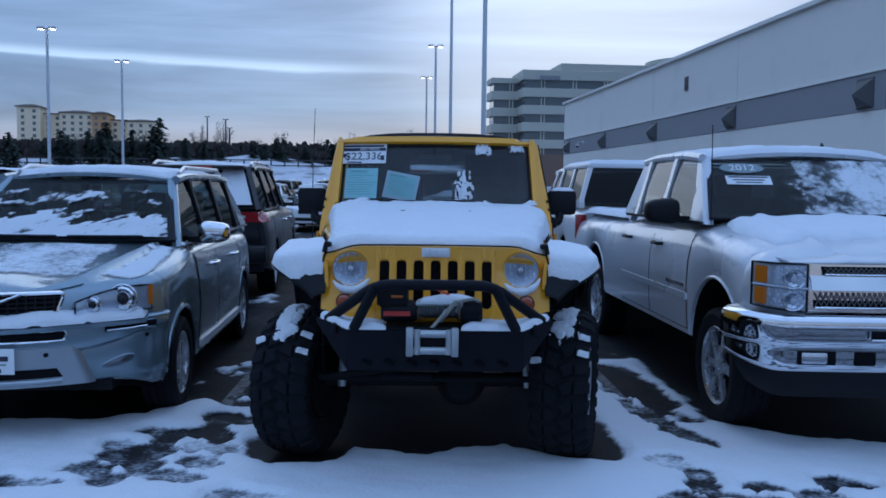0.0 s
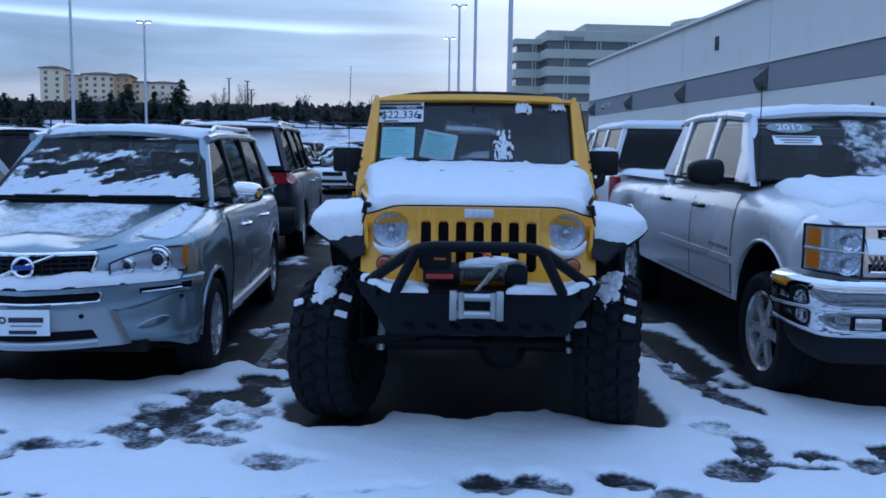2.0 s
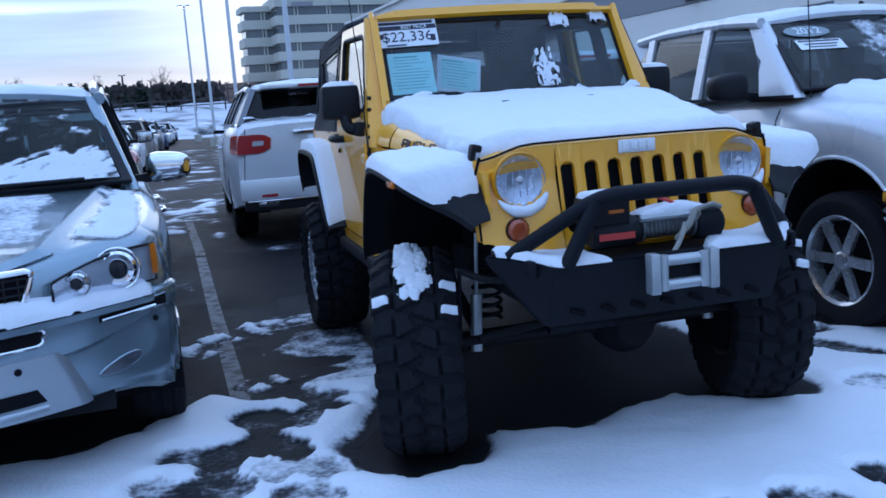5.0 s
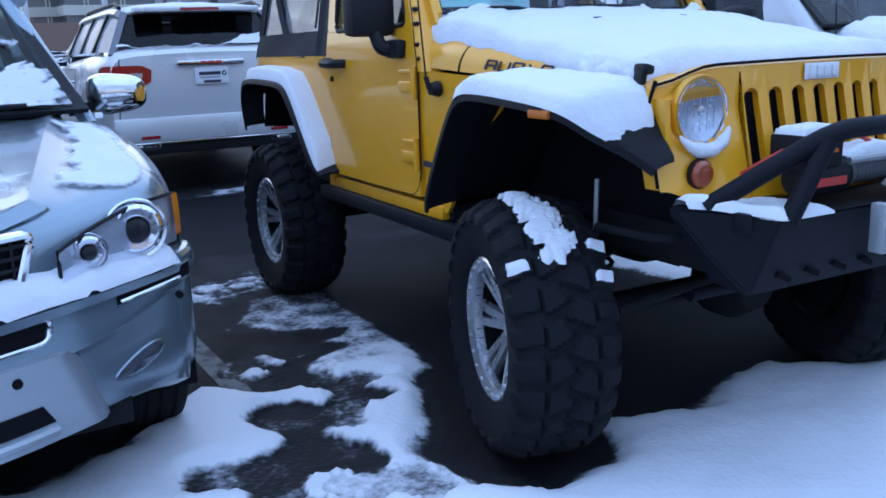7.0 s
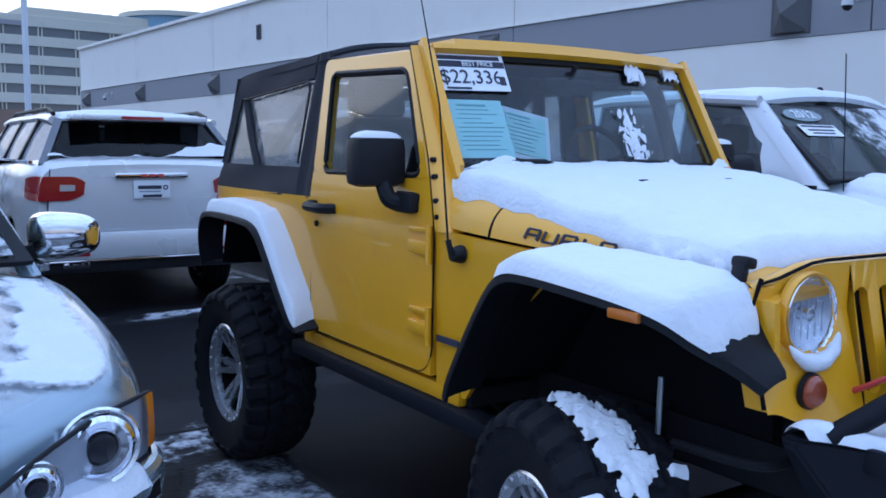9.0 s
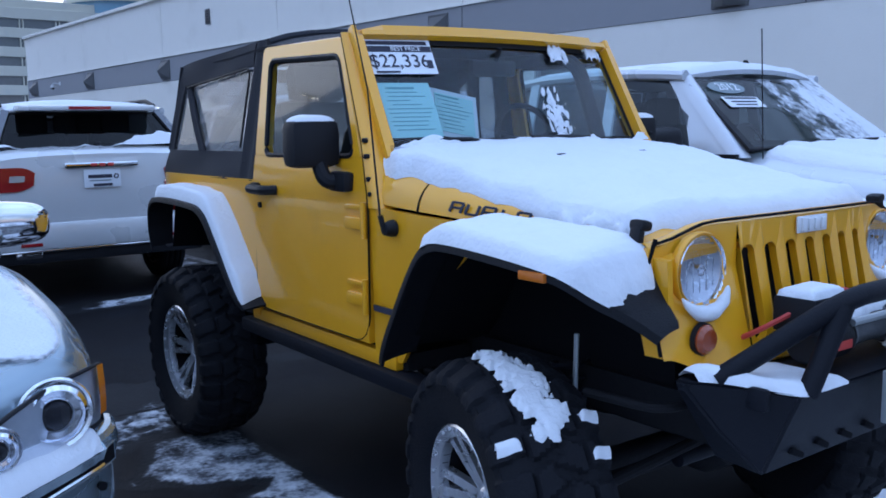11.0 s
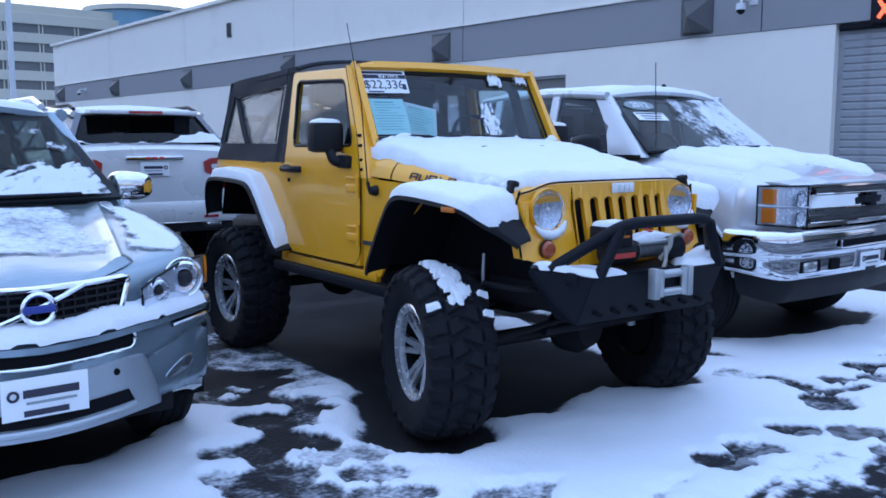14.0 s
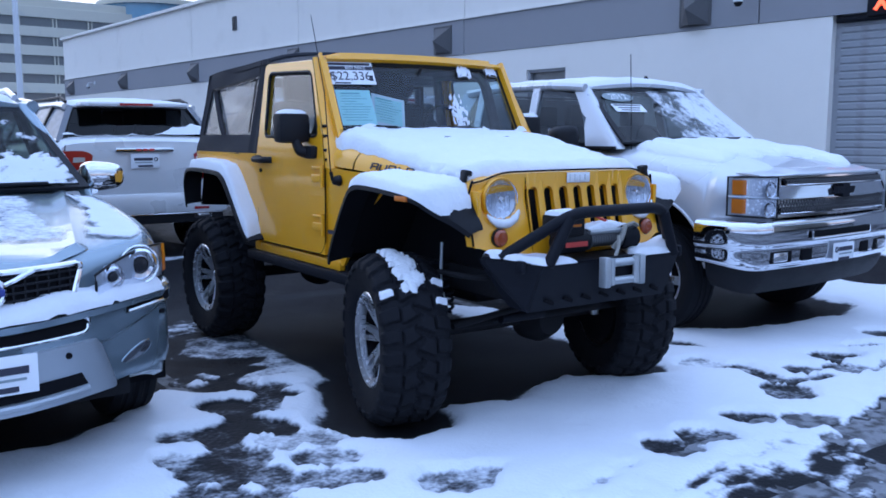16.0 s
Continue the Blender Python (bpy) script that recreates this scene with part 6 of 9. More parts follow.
        part("sill_strip", beam(bmesh.new(), (s * 0.945, 1.44, 0.45), (s * 0.945, 3.40, 0.45), 0.02, 0.05, (1, 0, 0)), SILVER, th, "brushed silver sill strip")
    # lower apron with a silver skid plate, and the central intake slot
    bm = bmesh.new()
    def skid(u, t):
        w = lerp_table([(0.0, 0.535), (0.12, 0.53), (0.80, 0.465), (0.93, 0.445), (1.0, 0.415)], t)
        out = 0.045 - 0.030 * smooth01((t - 0.93) / 0.08) - 0.030 * smooth01((abs(u) - 0.93) / 0.07)
        return face(u * w, out) + (0.445 + 0.250 * t,)
    sheet(bm, skid, sorted(set(steps(-1, 1, 40)) | {-0.965, 0.965}), [0.0, 0.06, 0.3, 0.6, 0.8, 0.88, 0.93, 0.97, 1.0])
    part("skid_plate", bm, SKID_SILVER, th, "pale silver bumper insert", smooth=40)
    part("lower_lip", tube(bmesh.new(), [tuple(face(x, 0.050)) + (0.480,) for x in steps(-0.36, 0.36, 24)], 0.018, 10), SKID_SILVER, th)
    part("intake", across(0.500, 0.556, 0.385, 0.355, 0.052), DARK_HOLE, th)
    part("upper_intake", across(0.728, 0.778, 0.385, 0.40, 0.040), DARK_HOLE, th)
    part("intake_trim", rim_line(0.720, 0.784, 0.395, 0.41, 0.040, 0.008), CHROME, th)
    plate(th, 0.0, -0.082, 0.620, -1)
    for s in (-1, 1):
        mirror(th, 0.85, 1.72, 1.30, s, CHROME, arm=0.03, size=(0.25, 0.15, 0.17))
    for s in (-1, 1):
        bm = bmesh.new()
        p = [Vector(A_WS(s * u, 0.035)) + Vector((0, -0.035, 0.012)) for u in (0.05, 0.35, 0.72)]
        tube(bm, p, 0.010, 6)
        part("wiper", bm, BLACK_PLASTIC, th)


suv_front(suv_a_ob)

# silver crew-cab pickup on the other side
TRUCK_M = pose(2.93, 5.40, 0, 0, 0, 3.0)
truck = Car(5.60, [(0, 1.0), (0.02, 1.12), (0.06, 1.195), (0.16, 1.25), (0.4, 1.31), (1.10, 1.41), (1.3, 1.41), (3.47, 1.38), (3.55, 1.35), (5.55, 1.33), (5.6, 1.20)],
            [(0, 0.80), (0.04, 0.88), (0.10, 0.935), (0.20, 0.975), (0.35, 1.0), (5.45, 1.0), (5.6, 0.97)],
            [(0, 0.88), (0.30, 0.88), (0.36, 0.52), (5.6, 0.52)], [(0.85, 0.475), (4.46, 0.475)], 0.405, 0.27, 0.835, crown=0.075, arch_up=0.13, ridge=[(0, 0.50), (1.4, 0.58), (1.5, 0.58), (5.6, 0.58)], soft=1.5)
G_T = dict(sail=0.26, ws0=1.20, ws1=1.75, re1=3.22, re0=3.40, apillar=0.09, wb=0.935, wt=0.785, zb=1.365, zw=1.415, zr=1.905, posts=[2.25, 2.98], lean=0.03, seats=[(2.05, 2), (2.85, 3)], post_m=SILVER, handle_m=BLACK_PLASTIC, dpillar=0.2, ws_glass=GREEN_GLASS, side_glass=SMOKED)
truck_ob, (T_ROOF, T_WS, T_RP, T_HEAD) = build_car("pickup_truck", TRUCK_M, "silver crew-cab pickup truck with chrome bumper, snow on bonnet", truck, SILVER, G_T, TINTED, "six", doors=[(1.37, 2.32, 0.58, 1.30), (2.34, 3.26, 0.58, 1.30)], category="pickup truck")


def truck_front(th):
    def nose(x):
        """How far back the grille lies at x: gently bowed."""
        return -0.075 + 0.05 * (x / 0.75) ** 2

    def bow(z0, z1, w0, w1, out, thick):
        bm = bmesh.new()
        sheet(bm, lambda u, t: (u * (w0 + (w1 - w0) * t), nose(u * w0) - out + 0.02 * t, z0 + (z1 - z0) * t), steps(-1, 1, 20), steps(0, 1, 4))
        return solidify(bm, thick)
    gr = part("grille", bow(0.905, 1.195, 0.750, 0.765, 0.0, 0.05), CHROME, th, "chrome two-bar grille")
    part("centre_bar", bow(1.036, 1.122, 0.725, 0.735, 0.022, 0.03), CHROME, gr, "broad chrome centre bar")
    for z0, z1, w in ((1.128, 1.176, 0.655), (0.932, 1.030, 0.705)):
        h = part("grille_opening", bow(z0, z1, w, w + 0.012, 0.004, 0.004), DARK_HOLE, gr)
        part("opening_trim", tube(bmesh.new(), [(x, nose(x) - 0.012, z0) for x in steps(-w, w, 16)], 0.007, 6), CHROME, gr)
        n = 44
        for k in range(n):
            bm = bmesh.new()
            x = (-1 + 2 * k / (n - 1)) * (w - 0.02)
            beam(bm, (x - 0.02, nose(x) - 0.012, z0 + 0.006), (x + 0.02, nose(x) - 0.004, z1 - 0.006), 0.005, 0.006, (1, 0, 0))
            beam(bm, (x + 0.02, nose(x) - 0.012, z0 + 0.006), (x - 0.02, nose(x) - 0.004, z1 - 0.006), 0.005, 0.006, (1, 0, 0))
            part("mesh_wire", bm, VENT_METAL, h, smooth=None)
    # the bonnet's lip, rolled over the grille
    bm = bmesh.new()
    def lip(x, t):
        y0 = nose(x) + 0.012 + 0.05 * smooth01((abs(x) - 0.70) / 0.14)
        y1 = y0 + 0.19
        return (x, y0 + 0.19 * (1 - math.cos(t * math.pi / 2)) - 0.012 * math.sin(math.pi * min(1, 2 * t)), 1.190 + (truck.deck_z(x, y1) + 0.005 - 1.190) * math.sin(t * math.pi / 2))
    sheet(bm, lip, steps(-0.83, 0.83, 30), steps(0, 1, 10))
    part("hood_lip", solidify(bm, 0.012), SILVER, th, smooth=60)
    bm = bmesh.new()
    prism(bm, [(-0.12, 1.055), (-0.10, 1.103), (-0.045, 1.103), (-0.045, 1.128), (0.045, 1.128), (0.045, 1.103), (0.12, 1.103), (0.10, 1.055), (0.045, 1.055), (0.045, 1.030), (-0.045, 1.030), (-0.045, 1.055)], "Y", -0.130, -0.09)
    part("badge", bm, BLACK_STEEL, gr, "plain dark badge")
    for s in (-1, 1):
        bm = bmesh.new()
        def lamp(u, t):
            x = 0.755 + 0.240 * u
            y = lerp_table([(0.0, -0.035), (0.75, -0.03), (0.86, 0.005), (0.92, 0.055), (0.96, 0.110), (0.995, 0.205)], x)
            return (s * x, y - 0.012, 0.905 + 0.02 * u + (0.285 - 0.02 * u) * t)
        sheet(bm, lamp, steps(0, 1, 12), steps(0, 1, 6))
        lo = part("headlamp", bm, LAMP_CLEAR, th, "stacked twin headlamp with amber edge")
        for q in range(2):
            bm = bmesh.new()
            sheet(bm, lambda u, t: Vector(lamp(u, t)) + Vector((0, -0.010 + 0.006 * math.sin(math.pi * u * 6) ** 2, 0)), steps(0.03, 0.85, 24), steps(0.05 + 0.50 * q, 0.44 + 0.50 * q, 3))
            part("reflector", bm, LAMP_BOWL, lo)
        bm = bmesh.new()
        tube(bm, [Vector(lamp(u, t)) + Vector((s * 0.004, -0.010, 0)) for u, t in [(0, q) for q in steps(0, 0.9, 3)] + [(q, 1) for q in steps(0, 1, 10)] + [(1, 0.5)] + [(q, 0) for q in steps(1, 0.1, 10)]], 0.007, 6, closed=True)
        part("headlamp_seal", bm, BLACK_PLASTIC, lo)
        for z in (0.97, 1.10):
            bm = bmesh.new()
            c = (s * 0.835, -0.030, z)
            lathe(bm, [(0.058, -0.012), (0.052, -0.010), (0.045, 0.0), (0.02, 0.008), (0.0, 0.009)], c, "Y", 20)
            bmesh.ops.scale(bm, vec=(1.25, 1, 1), verts=bm.verts, space=Matrix.Translation((-s * 0.835, 0, 0)))
            part("bowl", bm, CHROME, lo)
            part("bulb", lathe(bmesh.new(), [(0.018, -0.006), (0.0, -0.016)], c, "Y", 12), CLEAR_LENS, lo)
        part("lamp_divider", tube(bmesh.new(), [Vector(lamp(u, 0.49)) + Vector((0, -0.016, 0)) for u in steps(0, 1, 10)], 0.007, 6), SILVER, lo)
        bm = bmesh.new()
        for q in range(2):
            sheet(bm, lambda u, t: Vector(lamp(u, t)) + Vector((s * 0.008, -0.016, 0)), steps(0.80, 0.96, 8), steps(0.07 + 0.48 * q, 0.44 + 0.48 * q, 2))
        part("indicator", bm, AMBER, lo, "amber indicator segments")
        bm = bmesh.new()
        sheet(bm, lambda u, t: Vector(lamp(u, t)) + Vector((0, -0.034, 0)), steps(0, 0.8, 10), steps(0, 1, 4))
        part("headlamp_glass", bm, LENS, lo).visible_shadow = False
    # chrome bumper: a long flat face with round corners, a ledge on top and a recessed lower half
    def face(u, out):
        """Across the bumper: u from -1 to 1 reaches round both corners."""
        q = abs(u)
        if q < 0.66:
            x, back, nx, ny = 0.78 * q / 0.66, 0.045 * (q / 0.66) ** 2, 0.10 * q / 0.66, -1.0
        else:
            a = (q - 0.66) / 0.34 * math.pi / 2
            x, back, nx, ny = 0.78 + 0.225 * math.sin(a), 0.045 + 0.32 * (1 - math.cos(a)), max(0.10, math.sin(a)), -math.cos(a)
        return (math.copysign(x + nx * out, u), back + ny * out)
    bm = bmesh.new()
    prof = rounded([(-0.05, 0.906), (0.055, 0.898), (0.098, 0.878), (0.110, 0.840), (0.108, 0.735), (0.098, 0.712), (0.086, 0.700), (0.084, 0.60), (0.070, 0.548), (0.03, 0.530)])
    def bum(u, k):
        x, y = face(u, prof[k][0])
        return (x, y, prof[k][1] + 0.055 * smooth01((abs(u) - 0.74) / 0.26) * (0.72 - prof[k][1]) / 0.19 * (prof[k][1] < 0.72))
    sheet(bm, bum, steps(-1, 1, 70), list(range(len(prof))))
    bumper = part("bumper", solidify(bm, 0.01), CHROME, th, "polished chrome bumper", smooth=60)
    part("bumper_opening", box(bmesh.new(), (0, -0.108, 0.775), (0.80, 0.02, 0.052), bevel=0.010), DARK_HOLE, bumper)
    part("opening_trim", tube(bmesh.new(), bend([(-0.40, -0.116, 0.80), (-0.40, -0.118, 0.748), (0.40, -0.118, 0.748), (0.40, -0.116, 0.80)], 0.02), 0.007, 6), CHROME, bumper)
    for s in (-1, 1):
        part("tow_opening", box(bmesh.new(), (s * 0.40, -0.072, 0.632), (0.13, 0.02, 0.085), bevel=0.012), DARK_HOLE, bumper)
        f = part("fog_recess", box(bmesh.new(), (s * 0.685, -0.044, 0.632), (0.23, 0.02, 0.085), pose(0, 0, 0), bevel=0.008), DARK_HOLE, bumper)
        f.matrix_local = Matrix.Translation((s * 0.685, -0.044, 0)) @ Matrix.Rotation(s * 0.10, 4, "Z") @ Matrix.Translation((-s * 0.685, 0.044, 0))
        part("fog_lamp", box(bmesh.new(), (s * 0.70, -0.056, 0.632), (0.15, 0.012, 0.068), bevel=0.012), REFLECTOR, f)
    bm = bmesh.new()
    def valance(u, t):
        x, y = face(u, 0.055 - 0.09 * (1 - t) ** 2)
        return (x * 0.985, y, 0.37 + 0.175 * t + 0.05 * smooth01((abs(u) - 0.74) / 0.26))
    sheet(bm, valance, steps(-0.97, 0.97, 50), steps(0, 1, 5))
    part("apron", solidify(bm, 0.012), BLACK_PLASTIC, th, "dark plastic valance")
    # dark block added to fill the gap behind the bumper with shade-black
    part("bumper_filler", box(bmesh.new(), (0, 0.20, 0.70), (1.50, 0.22, 0.34), bevel=0.03), DARK_HOLE, th)
    plate(th, 0.05, -0.105, 0.625, -1, w=0.29, h=0.13)
    for s in (-1, 1):
        mirror(th, 0.93, 1.64, 1.45, s, BLACK_PLASTIC, arm=0.06, size=(0.27, 0.16, 0.19))
        part("side_moulding", beam(bmesh.new(), (s * 1.008, 1.36, 0.82), (s * 1.008, 3.19, 0.82), 0.02, 0.05, (1, 0, 0)), SILVER, th)
        bm = bmesh.new()
        for k in range(8):
            box(bm, (s * 1.012, 1.43 + k * 0.055, 0.90), (0.006, 0.035, 0.028))
        part("side_badge", bm, CHROME, th)
        for yc, r in truck.arches:
            bm = bmesh.new()
            tube(bm, [(s * (truck.side_x(yc + r * math.cos(a), truck.hub_r + r * math.sin(a)) + 0.004), yc + (r + 0.008) * math.cos(a), truck.hub_r + truck.arch_up + (r + 0.008) * math.sin(a)) for a in steps(0.05, math.pi - 0.05, 20)], 0.012, 6)
            part("arch_lip", bm, SILVER, th)
        part("wiper", tube(bmesh.new(), [Vector(T_WS(s * u + 0.1, 0.04)) + Vector((0, -0.035, 0.012)) for u in (0.0, 0.35, 0.7)], 0.010, 6), BLACK_PLASTIC, th)
    part("aerial", tube(bmesh.new(), [(-0.93, 1.10, 1.36), (-0.93, 1.13, 2.08)], 0.0035, 6), BLACK_STEEL, th)
    part("roof_aerial", hull(bmesh.new(), [(x + 0.30, y - 0.13, z + 0.01) for x, y, z in ((-0.02, 2.05, 1.90), (0.02, 2.05, 1.90), (-0.02, 2.17, 1.90), (0.02, 2.17, 1.90), (0, 2.15, 2.00), (0, 2.12, 2.00), (0.01, 2.15, 2.0))]), BLACK_PLASTIC, th)
    # stickers inside the windscreen: a year oval and a price strip
    def on_ws(u, t, out):
        a, b, c = Vector(T_WS(u, t)), Vector(T_WS(u + 0.01, t)), Vector(T_WS(u, t + 0.01))
        n = (b - a).cross(c - a).normalized()
        x = (b - a).normalized()
        y = n.cross(x).normalized()
        m = Matrix((x, y, n)).transposed().to_4x4()
        m.translation = a + n * (out if n.y < 0 else -out)
        return m
    m = on_ws(-0.66, 0.83, 0.006)
    bm = bmesh.new()
    lathe(bm, [(0, 0.0), (0.085, 0.0), (0.085, 0.002), (0, 0.002)], (0, 0, 0), "Z", 28)
    bmesh.ops.scale(bm, vec=(2.0, 0.72, 1), verts=bm.verts)
    bmesh.ops.transform(bm, matrix=m, verts=bm.verts)
    oval = part("year_sticker", bm, GREY_INK, th, "oval year sticker reading 2012")
    text_mesh("lettering", "2012", 0.10, m @ Matrix.Translation((0, -0.004, 0.006)), PAPER, oval)
    m = on_ws(-0.62, 0.62, 0.006)
    bm = bmesh.new()
    box(bm, (0, 0, 0), (0.34, 0.105, 0.003), m)
    st = part("price_sticker", bm, PAPER, th, "white price strip with dark bars")
    for dy, bw, bh in ((0.035, 0.30, 0.014), (0.0, 0.24, 0.012), (-0.03, 0.20, 0.010)):
        part("print_bar", box(bmesh.new(), (0, dy, 0.003), (bw, bh, 0.002), m), INK, st)


truck_front(truck_ob)


# ---- the yellow jeep. Local: headlamps at y=0, nose towards -y ----
JEEP_M = pose(-0.015, 5.0, 0)
jeep = thing("off_road_jeep", JEEP_M, "yellow lifted two-door off-road jeep with black soft top, snow on bonnet", "jeep")


def jx(y):
    """Half width of the body at y: narrow at the grille, full at the cowl."""
    return 0.615 + 0.175 * smooth01(y / 1.25) if y < 1.25 else 0.79


def jlean(z):
    return 0.79 - 0.085 * max(0.0, (z - 1.36) / 0.58)


def hood_pt(u, y):
    """The bonnet: near-upright flanks, rounded shoulders and a slightly crowned top, carried on over the cowl."""
    hw = jx(y) - 0.010
    ze = 1.213 + 0.078 * y
    zc = 1.270 + 0.185 * smooth01((y + 0.15) / 1.5)
    nose = 0.055 * (1 - smooth01((y + 0.03) / 0.10))
    a = abs(u)
    t = max(0.0, 1 - a ** 9) ** 0.42
    z = ze + (zc - ze) * t + 0.018 * (1 - a * a) - nose * (0.5 + 0.5 * t)
    return (u * (hw - 0.020 * t), y + 0.03 * u * u * (1 - smooth01(y / 0.4)), z)


HOOD_U = [math.sin(s * math.pi / 2) for s in steps(-1, 1, 44)]
bm = bmesh.new()
sheet(bm, hood_pt, HOOD_U, steps(-0.03, 0.93, 26))
hood = part("hood", solidify(bm, 0.025), YELLOW, jeep)
bm = bmesh.new()
sheet(bm, hood_pt, HOOD_U, steps(0.939, 1.20, 8))
part("cowl", solidify(bm, 0.02), YELLOW, jeep)
part("cowl_gap", tube(bmesh.new(), [Vector(hood_pt(u, 0.9345)) - Vector((0, 0, 0.006)) for u in HOOD_U], 0.006, 5), DARK_HOLE, jeep)

FLARES = {}
# side sheet metal: front wing strip and cowl side, door, rear quarter
SEAM = [(0.70, 1.192), (1.30, 1.180), (1.36, 1.190), (1.53, 1.258), (1.85, 1.438), (1.93, 1.483)]


def seam_y(z):
    """Where the door's front edge runs: upright below, along the windscreen pillar above."""
    return lerp_table(SEAM, z)


WING_LOW = [(-0.02, 1.06), (0.06, 1.16), (0.55, 1.20), (0.68, 1.19), (0.90, 0.95), (0.97, 0.83), (1.03, 0.74), (1.185, 0.735)]
WING_TOP = [(-0.02, 1.205), (1.185, 1.293)]
for s in (-1, 1):
    bm = bmesh.new()
    def wing(y, t):
        lo, hi = lerp_table(WING_LOW, y), lerp_table(WING_TOP, y)
        return (s * (jx(y) - 0.008 * (1 - t)), y, lo + (hi - lo) * t)
    sheet(bm, wing, sorted(set(steps(-0.02, 1.185, 28)) | {0.06, 0.55, 0.68, 0.90, 0.97, 1.03}), steps(0, 1, 6))
    part("wing_panel", solidify(bm, 0.02), YELLOW, jeep)
    # door skin with its window frame
    bm = bmesh.new()
    def skin(q, t):
        z = 0.785 + (1.462 - 0.785) * t
        front = seam_y(z) + 0.010
        return (s * (jlean(z) + 0.008), front + (2.158 - front) * q, z)
    sheet(bm, skin, steps(0, 1, 12), steps(0, 1, 14))
    solidify(bm, 0.035)
    door = part("door", bm, YELLOW, jeep)
    def lean(y, z):
        return Vector((s * (jlean(z) - 0.002), y, z))
    outer = round_loop([(seam_y(1.455) + 0.010, 1.455, 0), (1.474, 1.918, 0), (2.170, 1.932, 0), (2.162, 1.455, 0)], 0.035)
    inner = round_loop([(1.300, 1.468, 0), (1.482, 1.846, 0), (2.092, 1.868, 0), (2.058, 1.462, 0)], 0.045)
    bm = bmesh.new()
    loops = []
    for line, out in ((outer, -0.030), (outer, 0.004), (outer, 0.010), (inner, 0.010), (inner, 0.004), (inner, -0.026)):
        mid = Vector((1.75, 1.68, 0))
        pull = 0.006 if out == 0.010 else 0.0
        loops.append([bm.verts.new(lean(*(p + (mid - p).normalized() * (pull if line is outer else -pull)).to_2d()) + Vector((s * out, 0, 0))) for p in line])
    for a, b in zip(loops, loops[1:]):
        for k in range(len(a)):
            bm.faces.new((a[k], a[(k + 1) % len(a)], b[(k + 1) % len(a)], b[k]))
    part("window_frame", bm, YELLOW, door, smooth=40)
    bm = bmesh.new()
    tube(bm, [lean(p.x, p.y) + Vector((s * 0.004, 0, 0)) for p in inner], 0.012, 6, closed=True)
    part("window_seal", bm, BLACK_PLASTIC, door)
    bm = bmesh.new()
    bm.faces.new([bm.verts.new(lean(p.x, p.y) - Vector((s * 0.006, 0, 0))) for p in inner])
    part("door_window", bm, GLASS, door).visible_shadow = False
    bm = bmesh.new()
    tube(bm, bend([(s * 0.795, 2.13, 1.318), (s * 0.845, 2.115, 1.318), (s * 0.845, 1.95, 1.316), (s * 0.795, 1.93, 1.316)], 0.03), 0.021, 8)
    box(bm, (s * 0.808, 2.115, 1.318), (0.03, 0.06, 0.05), bevel=0.01)
    part("door_handle", bm, BLACK_PLASTIC, door)
    part("lock", lathe(bmesh.new(), [(0, s * 0.81), (0.012, s * 0.808), (0.014, s * 0.79)], (0, 2.09, 1.245), "X", 12), BLACK_STEEL, door)
    # door gap: a dark line round the skin
    bm = bmesh.new()
    gap = [(seam_y(1.92) + 0.003, 1.92), (seam_y(1.70) + 0.003, 1.70), (seam_y(1.53) + 0.003, 1.53), (seam_y(1.36) + 0.003, 1.36), (1.184, 1.28), (1.193, 0.85), (1.245, 0.785), (2.09, 0.780), (2.165, 0.81), (2.168, 1.46)]
    tube(bm, bend([(s * (jlean(z) + 0.006), y, z) for y, z in gap], 0.05), 0.0034, 6)
    part("door_seam", bm, DARK_HOLE, jeep)
    for z in (1.225, 0.945):
        bm = bmesh.new()
        box(bm, (s * 0.806, 1.265, z), (0.02, 0.13, 0.045), bevel=0.008)
        box(bm, (s * 0.806, 1.265, z + 0.06), (0.016, 0.12, 0.018), bevel=0.006)
        tube(bm, [(s * 0.812, 1.195, z - 0.05), (s * 0.812, 1.195, z + 0.08)], 0.012, 8)
        part("door_hinge", bm, YELLOW, jeep)
    # rear quarter with its cut for the wheel
    bm = bmesh.new()
    QLOW = [(2.17, 0.735), (2.24, 0.78), (2.50, 1.14), (2.58, 1.18), (3.28, 1.19), (3.36, 1.185), (3.42, 1.17)]
    def quarter(y, t):
        lo = lerp_table(QLOW, y)
        return (s * (0.79 - 0.03 * smooth01((y - 3.3) / 0.14)), y, lo + (1.352 - lo) * t)
    sheet(bm, quarter, sorted(set(steps(2.17, 3.42, 24)) | {2.24, 2.5, 2.58}), steps(0, 1, 5))
    part("rear_quarter", solidify(bm, 0.02), YELLOW, jeep)
    part("rocker", box(bmesh.new(), (s * 0.752, 1.66, 0.735), (0.06, 1.22, 0.06), bevel=0.015), YELLOW, jeep)
    part("rock_rail", box(bmesh.new(), (s * 0.760, 1.60, 0.672), (0.10, 1.50, 0.065), bevel=0.02), BLACK_STEEL, jeep, "black steel rock rail")
    # tail lamp
    tl = part("tail_lamp", box(bmesh.new(), (s * 0.70, 3.455, 1.22), (0.11, 0.06, 0.18), bevel=0.015), RED_LENS, jeep)
    # windscreen pillar: a broad face between the glass and the door, rounded at its outer corner, reaching down to the cowl
    bm = bmesh.new()
    rows = []
